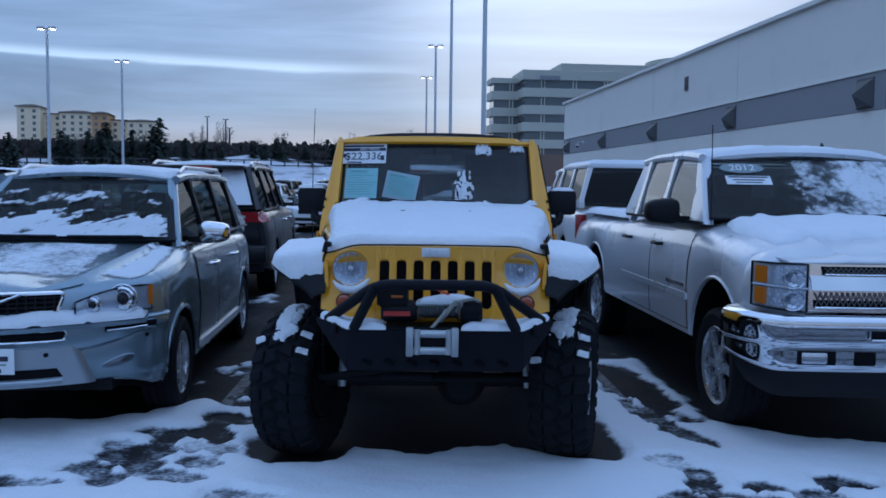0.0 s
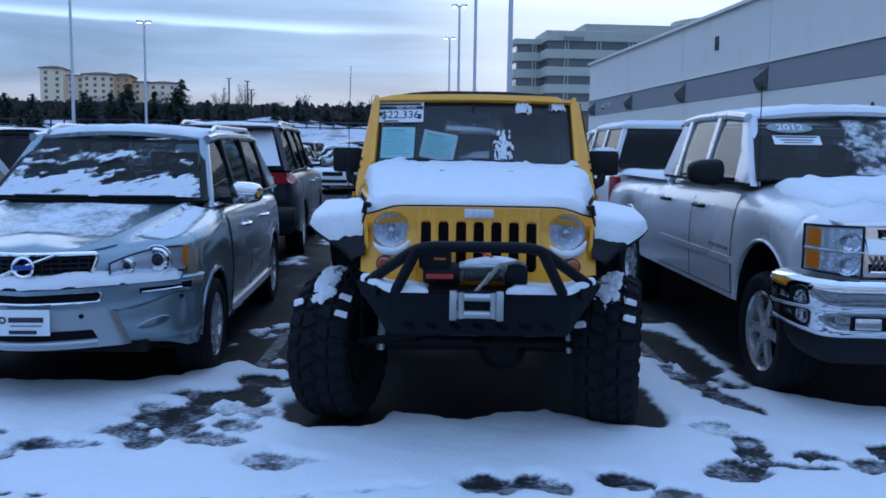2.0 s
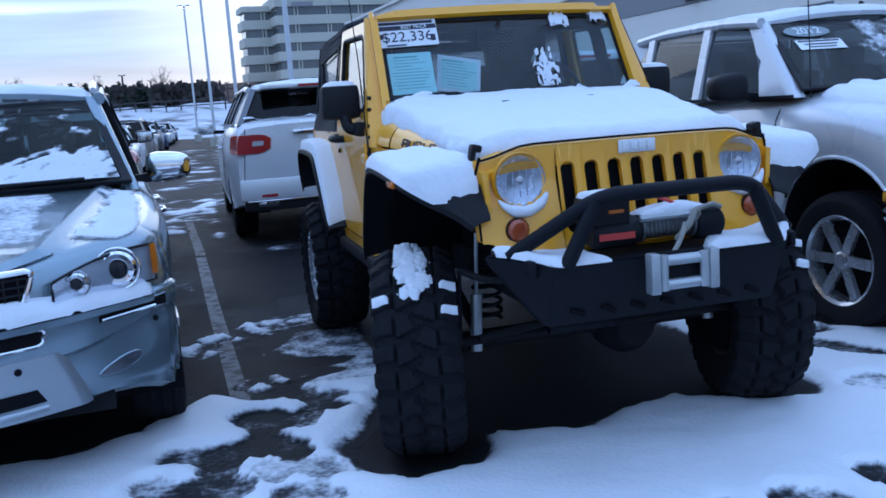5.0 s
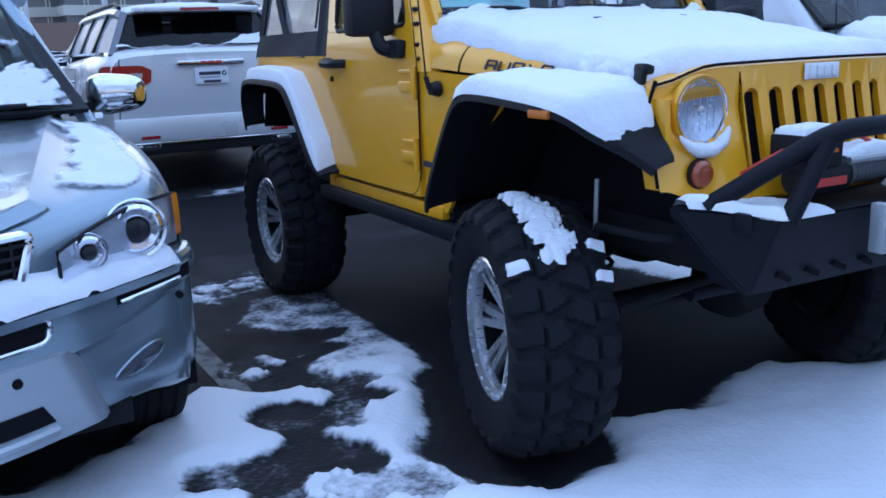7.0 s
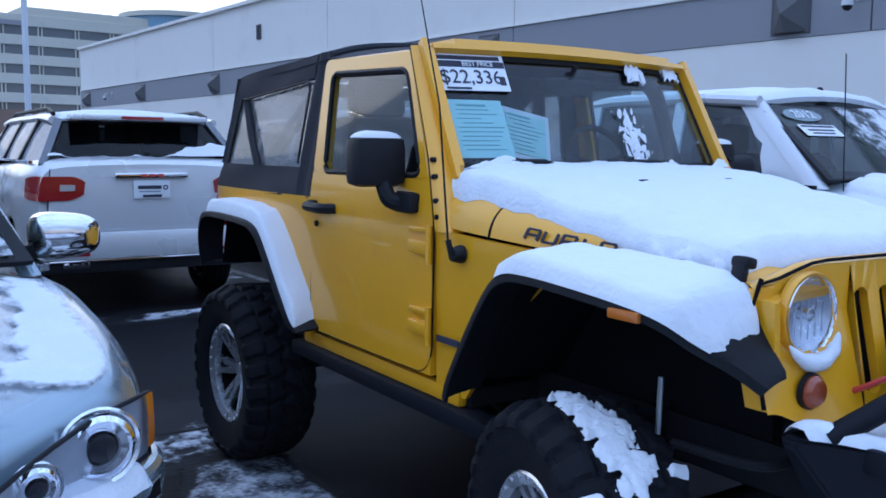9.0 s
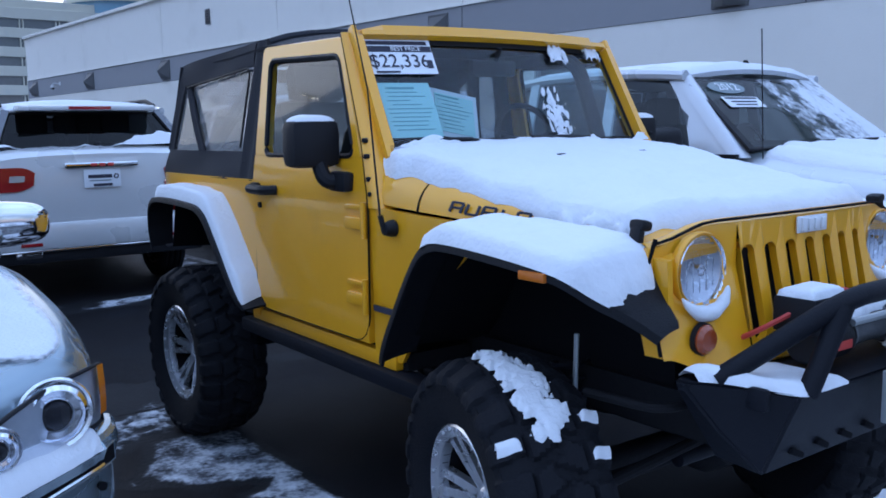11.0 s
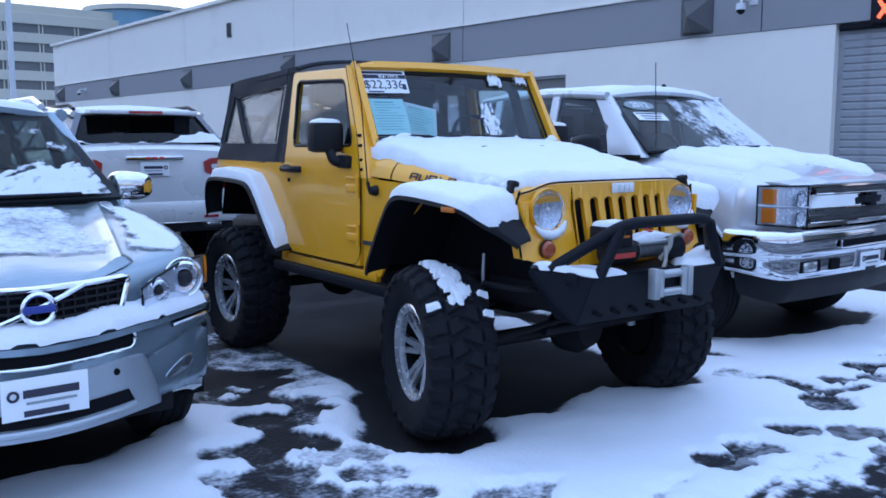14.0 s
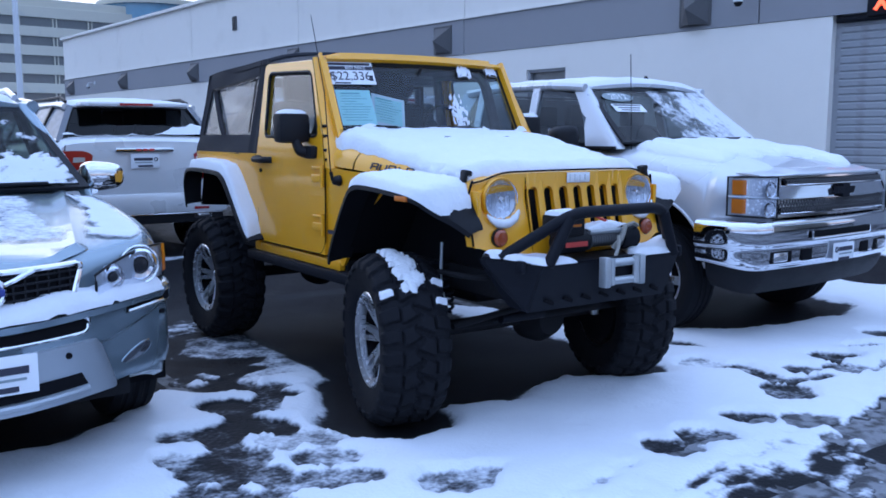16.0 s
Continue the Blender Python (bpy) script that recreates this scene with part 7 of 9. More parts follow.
    for z in steps(1.285, 1.932, 16):
        t = (z - 1.45) / 0.49
        ys_, xs_ = 1.195 + 0.265 * t, 0.705 - 0.02 * max(0.0, t)
        side_, back_ = jlean(z) + 0.002, seam_y(z) - 0.003
        back_ = max(back_, ys_ + 0.018)
        rows.append([bm.verts.new((s * x - 0.005, y, z)) for x, y in ((xs_ * 0.93, ys_ + 0.03), (xs_ * 0.955, ys_ - 0.006), (side_ - 0.040, ys_ - 0.002), (side_ - 0.014, ys_ + 0.002), (side_ - 0.002, ys_ + 0.012), (side_ + 0.002, back_), (side_ - 0.05, back_ + 0.002))])
    for a, b in zip(rows, rows[1:]):
        for k in range(6):
            bm.faces.new((a[k], a[k + 1], b[k + 1], b[k]))
    part("screen_pillar", bm, YELLOW, jeep, smooth=60)
    # screws down the windscreen hinge and the bonnet-side lettering as plain bars
    for z in (1.525, 1.468, 1.388, 1.335):
        part("screw", lathe(bmesh.new(), [(0, s * 0.010), (0.009, s * 0.007), (0.010, -s * 0.01)], (s * (jlean(z) + 0.001) - 0.005, seam_y(z) - 0.020, z), "X", 10), BLACK_STEEL, jeep)
    # the lettering on the bonnet's flank, drawn as plain slanting marks
    for k in range(5):
        bm = bmesh.new()
        y0, wd = 0.790 - k * 0.066, 0.046 if k != 3 else 0.016
        def mark(y, q):
            zb = 1.213 + 0.078 * y + 0.020
            u = 0.9985 - 0.0075 * q
            x = hood_pt(u, y)[0]
            return Vector((s * (x + 0.004), y - 0.012 * q, zb + 0.030 * q))
        lines = [((0.0, 0.0), (0.0, 1.0)), ((1.0, 0.0), (1.0, 1.0)), ((0.0, 1.0), (1.0, 1.0)), ((0.0, 0.46), (1.0, 0.46))] if k != 3 else [((0.5, 0.0), (0.5, 1.0))]
        if k in (1, 4):
            lines[3] = ((0.0, 0.0), (1.0, 0.0))
        if k == 1:
            lines.pop(2)
        for (a0, q0), (a1, q1) in lines:
            beam(bm, mark(y0 - wd * a0, q0), mark(y0 - wd * a1, q1), 0.004, 0.010 if a0 == a1 else 0.007, (1, 0, 0))
        part("decal_mark", bm, INK, jeep, smooth=None)
    part("side_badge", box(bmesh.new(), (s * 0.794, 1.10, 0.925), (0.006, 0.13, 0.022)), INK, jeep)
    # bonnet latch: rubber strap with its catch
    bm = bmesh.new()
    p = Vector((s * (jx(0.08) + 0.008), 0.08, 1.250))
    box(bm, (0, 0, 0.010), (0.026, 0.040, 0.075), Matrix.Translation(p) @ Matrix.Rotation(radians(-s * 12), 4, "Y"), bevel=0.012)
    box(bm, (-s * 0.010, 0, 0.046), (0.044, 0.052, 0.030), Matrix.Translation(p) @ Matrix.Rotation(radians(-s * 12), 4, "Y"), bevel=0.012)
    box(bm, (s * (jx(0.08) + 0.020), 0.08, 1.205), (0.03, 0.06, 0.03), bevel=0.008)
    part("hood_latch", bm, BLACK_PLASTIC, jeep)
    # mirror
    bm = bmesh.new()
    box(bm, (s * 0.885, 1.43, 1.515), (0.20, 0.11, 0.175), bevel=0.035)
    mo = part("mirror", bm, BLACK_PLASTIC, jeep)
    part("mirror_glass", box(bmesh.new(), (s * 0.885, 1.488, 1.515), (0.165, 0.008, 0.145), bevel=0.003), REFLECTOR, mo)
    bm = bmesh.new()
    tube(bm, bend([(s * 0.80, 1.36, 1.375), (s * 0.86, 1.38, 1.375), (s * 0.87, 1.41, 1.45)], 0.03), 0.03, 10)
    box(bm, (s * 0.812, 1.345, 1.375), (0.05, 0.13, 0.075), bevel=0.02)
    part("mirror_arm", bm, BLACK_PLASTIC, mo)
    # flared arches: a wide flat sheet with a turned-down lip
    for nm, path in (("front_flare", [(-0.055, 1.025, 0.67), (-0.01, 1.08, 0.73), (0.025, 1.135, 0.83), (0.05, 1.190, 0.905), (0.14, 1.212, 0.92), (0.32, 1.228, 0.92), (0.52, 1.240, 0.92), (0.655, 1.236, 0.92), (0.74, 1.165, 0.92), (0.93, 0.87, 0.915), (0.965, 0.795, 0.905)]),
                     ("rear_flare", [(2.08, 0.80, 0.90), (2.16, 0.85, 0.915), (2.42, 1.14, 0.92), (2.51, 1.215, 0.92), (2.64, 1.24, 0.92), (3.14, 1.25, 0.92), (3.26, 1.22, 0.92), (3.31, 1.10, 0.915), (3.315, 0.96, 0.90)])):
        path = rounded(path)
        FLARES[nm] = path
        bm = bmesh.new()
        def flare(i, v):
            k = min(int(i), len(path) - 2)
            q = i - k
            y, z, xo = (path[k][c] * (1 - q) + path[k + 1][c] * q for c in range(3))
            xi = jx(y) - 0.01
            rise = 0.02 if nm == "front_flare" else 0.0
            mid_y, mid_z = (0.42, 0.45) if nm == "front_flare" else (2.94, 0.47)
            inward = Vector((0, mid_y - y, mid_z - z)).normalized()
            if v <= 3:
                t = v / 3
                return Vector((s * (xi + (xo - xi) * t), y, z + rise * (1 - t) * (1 if 0 < i < len(path) - 1 else 0.3) - 0.012 * t * t))
            return Vector((s * (xo + 0.004), y, z - 0.012)) + inward * 0.026 * (v - 3)
        sheet(bm, flare, steps(0, len(path) - 1, len(path) - 1), [0, 1, 2, 2.6, 3, 3.5, 4])
        fl = part(nm, solidify(bm, 0.012), BLACK_PLASTIC, jeep, "broad black plastic arch flare", smooth=50)
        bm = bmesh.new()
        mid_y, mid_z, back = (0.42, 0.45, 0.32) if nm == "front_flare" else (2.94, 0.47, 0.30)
        # inner arch liner behind the wheel, coloured near black for the well's shade
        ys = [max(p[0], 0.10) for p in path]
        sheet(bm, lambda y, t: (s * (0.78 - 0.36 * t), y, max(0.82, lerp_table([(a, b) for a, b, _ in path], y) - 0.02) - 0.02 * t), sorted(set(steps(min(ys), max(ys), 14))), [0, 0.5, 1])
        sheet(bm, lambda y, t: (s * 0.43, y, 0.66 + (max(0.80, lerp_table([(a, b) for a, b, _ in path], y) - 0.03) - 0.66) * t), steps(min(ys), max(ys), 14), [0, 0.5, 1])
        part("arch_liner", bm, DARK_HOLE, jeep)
        if nm == "front_flare":
            part("side_marker", box(bmesh.new(), (s * 0.924, 0.165, 1.178), (0.016, 0.10, 0.026), pose(0, 0, 0), bevel=0.006), AMBER, fl, "amber marker lamp")

# grille: seven upright slots through a bowed plate
def gy(x):
    return -0.045 + 0.075 * (abs(x) / 0.62) ** 2


def gtop(x):
    return 1.292 - 0.045 * smooth01((abs(x) - 0.42) / 0.2) - 0.01 * (x / 0.6) ** 2


bm = bmesh.new()
PITCH, SW, SZ0, SZ1 = 0.0935, 0.0275, 0.955, 1.222


for k7 in range(7):
    cx = (k7 - 3) * PITCH
    x0, x1, z0 = cx - PITCH / 2, cx + PITCH / 2, 0.90
    ring_i, ring_o, ring_b = [], [], []
    for k in range(28):
        high = k < 14
        a = math.pi * (k if high else k - 1) / 13
        x, z = cx + SW * math.cos(a), (SZ1 - SW if high else SZ0 + SW) + SW * math.sin(a)
        ox = cx + math.cos(a) * PITCH / 2
        ring_i.append(bm.verts.new((x, gy(x), z)))
        ring_b.append(bm.verts.new((x, gy(x) + 0.024, z)))
        ring_o.append(bm.verts.new((ox, gy(ox), gtop(ox) if high else z0)))
    for k in range(28):
        q = (k + 1) % 28
        bm.faces.new((ring_o[k], ring_o[q], ring_i[q], ring_i[k]))
        bm.faces.new((ring_i[k], ring_i[q], ring_b[q], ring_b[k]))
for s in (-1, 1):
    sheet(bm, lambda x, t: (s * x, gy(x), (0.90 + 0.04 * smooth01((x - 0.5) / 0.12)) + (gtop(x) - 0.90 - 0.04 * smooth01((x - 0.5) / 0.12)) * t), steps(3.5 * PITCH, 0.63, 40), steps(0, 1, 40), keep=lambda x, t: math.hypot(x - 0.468, 0.90 + (gtop(x) - 0.90) * t - 1.165) > 0.090)
    sheet(bm, lambda q, t: (s * (0.63 + 0.004 * math.sin(q * 1.57)), gy(0.63) + 0.06 * q, 0.945 + (gtop(0.63) - 0.945) * t), steps(0, 1, 3), steps(0, 1, 6))
sheet(bm, lambda x, q: (x, gy(x) + 0.05 * q, gtop(x) + 0.012 * math.sin(q * 3.14)), steps(-0.63, 0.63, 24), steps(0, 1, 4))
sheet(bm, lambda x, q: (x, gy(x) + 0.10 * q, 0.905 - 0.10 * smooth01(q)), steps(-0.48, 0.48, 16), steps(0, 1, 4))
bmesh.ops.remove_doubles(bm, verts=bm.verts, dist=0.0015)
for v in bm.verts:
    v.co.y += 0.26 * min(0.0, v.co.z - 1.165)
grille = part("grille", bm, YELLOW, jeep, "yellow seven-slot grille", smooth=35)
# black block close behind the slots, its colour supplying their shade
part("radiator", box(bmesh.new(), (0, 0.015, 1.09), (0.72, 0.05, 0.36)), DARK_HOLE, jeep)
bm = bmesh.new()
for k in range(4):
    box(bm, (-0.05 + k * 0.034, gy(0) - 0.012, 1.262), (0.024, 0.012, 0.034 if k else 0.042), bevel=0.004)
box(bm, (0.0, gy(0) - 0.007, 1.262), (0.155, 0.006, 0.05), bevel=0.003)
part("badge", bm, WHITE_PAINT, grille, "pale plain bonnet badge")
bm = bmesh.new()
tube(bm, [(x, gy(x) - 0.003, gtop(x) + 0.010) for x in steps(-0.61, 0.61, 24)], 0.0048, 6)
part("hood_gap", bm, DARK_HOLE, jeep)
for s in (-1, 1):
    part("grille_gap", tube(bmesh.new(), bend([(s * 0.61, gy(0.61) - 0.003, 1.26), (s * 0.632, gy(0.63) + 0.004, 1.18), (s * 0.632, gy(0.63) - 0.050, 0.95)], 0.03), 0.006, 6), DARK_HOLE, jeep)
    c = (s * 0.468, gy(0.468) - 0.004, 1.165)
    hl = part("headlamp", lathe(bmesh.new(), [(0.107, 0.012), (0.108, -0.006), (0.104, -0.014), (0.099, -0.008)], c, "Y", 40), YELLOW, jeep, "round clear headlamp")
    part("bezel", lathe(bmesh.new(), [(0.101, -0.006), (0.098, -0.018), (0.094, -0.012), (0.093, 0.02)], c, "Y", 40), CHROME, hl)
    bm = bmesh.new()
    lathe(bm, [(0.094, -0.004), (0.074, 0.015), (0.045, 0.032), (0.018, 0.042), (0.0, 0.043)], c, "Y", 32)
    part("reflector", bm, LAMP_BOWL, hl)
    bm = bmesh.new()
    for k in range(5):
        x = -0.056 + k * 0.028
        h = math.sqrt(max(0.0, 0.08 ** 2 - x * x))
        box(bm, (c[0] + x, c[1] - 0.004, c[2] - 0.01), (0.002, 0.004, 1.3 * h))
    lathe(bm, [(0.0, -0.012), (0.016, -0.010), (0.018, 0.02)], c, "Y", 16)
    part("lamp_flutes", bm, REFLECTOR, hl)
    bm = bmesh.new()
    lathe(bm, [(0.088, -0.010), (0.06, -0.030), (0.03, -0.038), (0.0, -0.040)], c, "Y", 32)
    part("lens", bm, LENS, hl).visible_shadow = False
    c = (s * 0.500, gy(0.500) - 0.052, 0.985)
    ts = part("turn_signal", lathe(bmesh.new(), [(0.042, 0.008), (0.041, -0.014), (0.03, -0.026), (0.0, -0.030)], c, "Y", 28), ORANGE_DULL, jeep, "round dull orange turn lamp")
    part("bezel", lathe(bmesh.new(), [(0.046, 0.006), (0.045, -0.008), (0.041, -0.008)], c, "Y", 28), BLACK_PLASTIC, ts)

# windscreen and its frame
WF0, WF1 = Vector((-0.01, 1.195, 1.45)), Vector((-0.01, 1.46, 1.940))


def screen_pt(u, t):
    w = 0.705 - 0.02 * t
    p = WF0.lerp(WF1, t)
    return Vector((p.x + u * w, p.y - 0.035 * (1 - u * u), p.z + 0.012 * (1 - u * u) * t))


bm = bmesh.new()
for u0, u1, t0, t1 in ((-1, -0.945, 0, 1), (0.945, 1, 0, 1), (-0.945, 0.945, 0.925, 1), (-0.945, 0.945, 0.0, 0.04)):
    sheet(bm, screen_pt, steps(u0, u1, 14 if u1 - u0 > 1 else 2), steps(t0, t1, 12 if t1 - t0 > 0.5 else 2))
bmesh.ops.remove_doubles(bm, verts=bm.verts, dist=0.004)
ws_frame = part("windscreen_frame", solidify(bm, 0.035), YELLOW, jeep)
bm = bmesh.new()
for u0, u1, t0, t1 in ((-0.946, -0.915, 0.04, 0.925), (0.915, 0.946, 0.04, 0.925), (-0.945, 0.945, 0.885, 0.926), (-0.945, 0.945, 0.04, 0.13)):
    sheet(bm, lambda u, t: screen_pt(u, t) + Vector((0, 0.006, 0)), steps(u0, u1, 14 if u1 - u0 > 1 else 2), steps(t0, t1, 8 if t1 - t0 > 0.5 else 1))
part("windscreen_seal", bm, BLACK_PLASTIC, ws_frame)
bm = bmesh.new()
sheet(bm, lambda u, t: screen_pt(u, t) + Vector((0, 0.010, 0)), steps(-0.94, 0.94, 14), steps(0.05, 0.92, 6))
part("windscreen", bm, GLASS, ws_frame).visible_shadow = False

# soft top: roof, side strips round the clear vinyl, rear slope
def top_z(y):
    return lerp_table([(1.38, 1.905), (1.50, 1.928), (1.7, 1.955), (2.16, 1.985), (2.5, 1.968), (2.95, 1.955), (3.16, 1.945), (3.27, 1.915)], y)


def top_pt(u, y):
    sag = 0.012 * math.sin((y - 1.4) * 9) * (1 - abs(u)) * (1 if y > 2.1 else 0.4)
    edge = 0.045 * abs(u) ** 5
    return Vector((u * (0.705 - 0.01 * smooth01((y - 2.2) / 0.8)), y, top_z(y) + 0.03 * (1 - u * u) - edge - sag))


bm = bmesh.new()
sheet(bm, top_pt, [math.sin(q * math.pi / 2) for q in steps(-1, 1, 16)], steps(1.45, 3.27, 32))
soft = part("soft_top", solidify(bm, 0.015), FABRIC, jeep, "black fabric soft top")
bm = bmesh.new()
tube(bm, [top_pt(u, 2.16) + Vector((0, 0, 0.006)) for u in steps(-0.98, 0.98, 14)], 0.022, 8)
part("top_bow", bm, FABRIC, soft)


def side_at(y, z, s):
    x = 0.785 - 0.09 * (z - 1.35) / 0.58
    return Vector((s * (x - 0.02 * smooth01((y - 3.0) / 0.4)), y, z))


for s in (-1, 1):
    bm = bmesh.new()
    def strip(a, b, c, d, n=6):
        sheet(bm, lambda u, t: side_at(*(Vector((*a, 0)).lerp(Vector((*b, 0)), u)).lerp(Vector((*d, 0)).lerp(Vector((*c, 0)), u), t).to_2d(), s) + Vector((s * 0.006 * math.sin(u * 7 + t * 3), 0, 0)), steps(0, 1, n), steps(0, 1, n))
    strip((2.175, 1.345), (2.33, 1.345), (2.29, 1.97), (2.175, 1.975))
    strip((2.33, 1.345), (3.41, 1.345), (3.37, 1.475), (2.322, 1.475))
    strip((2.298, 1.865), (3.20, 1.81), (3.27, 1.925), (2.29, 1.97))
    strip((3.29, 1.475), (3.38, 1.475), (3.275, 1.925), (3.18, 1.82))
    strip((2.80, 1.475), (2.87, 1.475), (3.16, 1.80), (3.10, 1.82))
    side = part("top_side", solidify(bm, 0.01), FABRIC, soft)
    bm = bmesh.new()
    bm.faces.new([bm.verts.new(side_at(y, z, s) - Vector((s * 0.008, 0, 0))) for y, z in ((2.32, 1.465), (3.33, 1.465), (3.20, 1.83), (2.295, 1.88))])
    part("vinyl_window", bm, VINYL, side).visible_shadow = False
    part("window_piping", tube(bmesh.new(), bend([side_at(y, z, s) + Vector((s * 0.008, 0, 0)) for y, z in ((2.345, 1.49), (2.315, 1.855), (3.12, 1.80))], 0.05), 0.006, 6), BLACK_PLASTIC, side)
bm = bmesh.new()
sheet(bm, lambda u, t: (u * (0.755 - 0.06 * t), 3.41 - 0.14 * t, 1.345 + 0.575 * t), steps(-1, 1, 10), steps(0, 1, 8), keep=lambda u, t: not (abs(u) < 0.8 and 0.25 < t < 0.88))
part("top_rear", solidify(bm, 0.01), FABRIC, soft)
bm = bmesh.new()
bm.faces.new([bm.verts.new((u * (0.755 - 0.06 * t), 3.405 - 0.14 * t, 1.345 + 0.575 * t)) for u, t in ((-0.82, 0.22), (0.82, 0.22), (0.82, 0.9), (-0.82, 0.9))])
part("rear_vinyl_window", bm, VINYL, soft).visible_shadow = False
part("tailgate", box(bmesh.new(), (0, 3.405, 1.20), (1.40, 0.05, 0.32), bevel=0.02), YELLOW, jeep)
part("floor_pan", box(bmesh.new(), (0, 2.2, 0.74), (1.50, 2.36, 0.06)), CHASSIS, jeep)
part("firewall", box(bmesh.new(), (0, 1.12, 1.03), (1.44, 0.05, 0.64)), CHASSIS, jeep)

# cabin
bm = bmesh.new()
box(bm, (0, 1.40, 1.36), (1.40, 0.32, 0.24), bevel=0.05)
box(bm, (0.36, 1.36, 1.47), (0.40, 0.18, 0.07), bevel=0.03)
part("dashboard", bm, SEAT_CLOTH, jeep)
for sx in (-0.36, 0.36):
    bm = bmesh.new()
    box(bm, (sx, 2.02, 1.02), (0.50, 0.50, 0.18), bevel=0.06)
    box(bm, (0, 0, 0.33), (0.48, 0.15, 0.66), pose(sx, 2.24, 1.05, -10), bevel=0.06)
    box(bm, (0, 0, 0.75), (0.27, 0.11, 0.18), pose(sx, 2.24, 1.05, -10), bevel=0.04)
    part("seat", bm, SEAT_CLOTH, jeep)
bm = bmesh.new()
box(bm, (0, 2.95, 1.20), (1.0, 0.16, 0.55), bevel=0.06)
part("rear_seat", bm, SEAT_CLOTH, jeep)
bm = bmesh.new()
sc = Vector((0.36, 1.62, 1.49))
tube(bm, [sc + Vector((0.185 * math.cos(a), 0.07 * math.sin(a), 0.175 * math.sin(a))) for a in (2 * math.pi * k / 24 for k in range(24))], 0.015, 8, closed=True)
for a in (0.3, 2.84, 4.71):
    tube(bm, [sc, sc + Vector((0.18 * math.cos(a), 0.07 * math.sin(a), 0.17 * math.sin(a)))], 0.013, 6)
tube(bm, [sc, (0.36, 1.40, 1.40)], 0.03, 8)
part("steering_wheel", bm, BLACK_PLASTIC, jeep)
for s in (-1, 1):
    part("roll_bar", tube(bmesh.new(), bend([(s * 0.62, 1.42, 1.50), (s * 0.60, 1.55, 1.88), (s * 0.60, 2.35, 1.90), (s * 0.62, 3.20, 1.40)], 0.12, 6), 0.035, 8), FABRIC, jeep)
    part("roll_post", tube(bmesh.new(), [(s * 0.60, 2.35, 1.90), (s * 0.66, 2.40, 0.80)], 0.035, 8), FABRIC, jeep)
part("roll_hoop", tube(bmesh.new(), [(-0.60, 2.35, 1.90), (0.60, 2.35, 1.90)], 0.035, 8), FABRIC, jeep)
bm = bmesh.new()
box(bm, (-0.02, 1.42, 1.81), (0.24, 0.04, 0.07), bevel=0.018)
tube(bm, [(-0.02, 1.40, 1.84), (-0.02, 1.37, 1.89)], 0.012, 6)
part("rear_view_mirror", bm, BLACK_PLASTIC, jeep)

# wipers with their snow-laden blades
for x0, x1 in ((-0.60, -0.16), (-0.02, 0.42)):
    bm = bmesh.new()
    tube(bm, [screen_pt(x1 / 0.715, 0.035) + Vector((0, -0.05, 0.0)), screen_pt((x0 * 0.4 + x1 * 0.6) / 0.715, 0.12) + Vector((0, -0.035, 0.01)), screen_pt(x0 / 0.715 * 0.8, 0.125) + Vector((0, -0.03, 0.01))], 0.009, 6)
    tube(bm, [screen_pt(x0 / 0.715, 0.125) + Vector((0, -0.014, 0.0)), screen_pt(x1 * 0.9 / 0.715, 0.135) + Vector((0, -0.014, 0.0))], 0.007, 6)
    part("wiper", bm, BLACK_PLASTIC, jeep)
for sx in (-0.3, 0.3):
    part("washer_nozzle", box(bmesh.new(), Vector(hood_pt(sx, 0.80)) + Vector((0, 0, 0.046)), (0.035, 0.02, 0.012), bevel=0.005), BLACK_PLASTIC, jeep)
bm = bmesh.new()
lathe(bm, [(0, -0.035), (0.022, -0.030), (0.030, 0.0), (0.03, 0.01)], (-0.788, 1.045, 1.222), "X", 16)
tube(bm, [(-0.82, 1.045, 1.222), (-0.83, 1.05, 1.27)], 0.010, 8)
part("aerial_base", bm, BLACK_PLASTIC, jeep)
part("aerial", tube(bmesh.new(), [(-0.83, 1.05, 1.26), (-0.835, 1.10, 1.70), (-0.84, 1.24, 2.14)], [0.004, 0.003, 0.002], 6), BLACK_STEEL, jeep)

# windscreen papers
def on_screen(u, t, out=0.016):
    a, b, c = screen_pt(u, t), screen_pt(u + 0.02, t), screen_pt(u, t + 0.02)
    x = (b - a).normalized()
    n = x.cross(c - a).normalized()
    m = Matrix((x, n.cross(x), n)).transposed().to_4x4()
    m.translation = a - n * out * (1 if n.y < 0 else -1)
    return m


m = on_screen(-0.745, 0.785, -0.002) @ Matrix.Scale(1.13, 4)
sign = tagged(part("price_sign", box(bmesh.new(), (0, 0, 0), (0.29, 0.135, 0.002), m), PAPER, None, smooth=None), "white hand-lettered price sheet on the windscreen", "sign")
sign.matrix_world = JEEP_M
for c, sz in (((0, 0.054, 0.002), (0.26, 0.014, 0.002)), ((0, 0.030, 0.002), (0.285, 0.022, 0.002)), ((-0.118, -0.012, 0.002), (0.026, 0.026, 0.002)), ((0.122, -0.030, 0.002), (0.022, 0.032, 0.002)), ((-0.05, -0.060, 0.002), (0.09, 0.007, 0.002))):
    part("print_bar", box(bmesh.new(), c, sz, m), INK, sign, smooth=None)
text_mesh("lettering", "BEST PRICE", 0.024, m @ Matrix.Translation((0.04, 0.030, 0.004)), PAPER, sign, 0.0005)
text_mesh("price", "$22,336", 0.072, m @ Matrix.Translation((0.005, -0.020, 0.003)) @ Matrix.Shear("XZ", 4, (0, 0)), INK, sign, 0.0006)


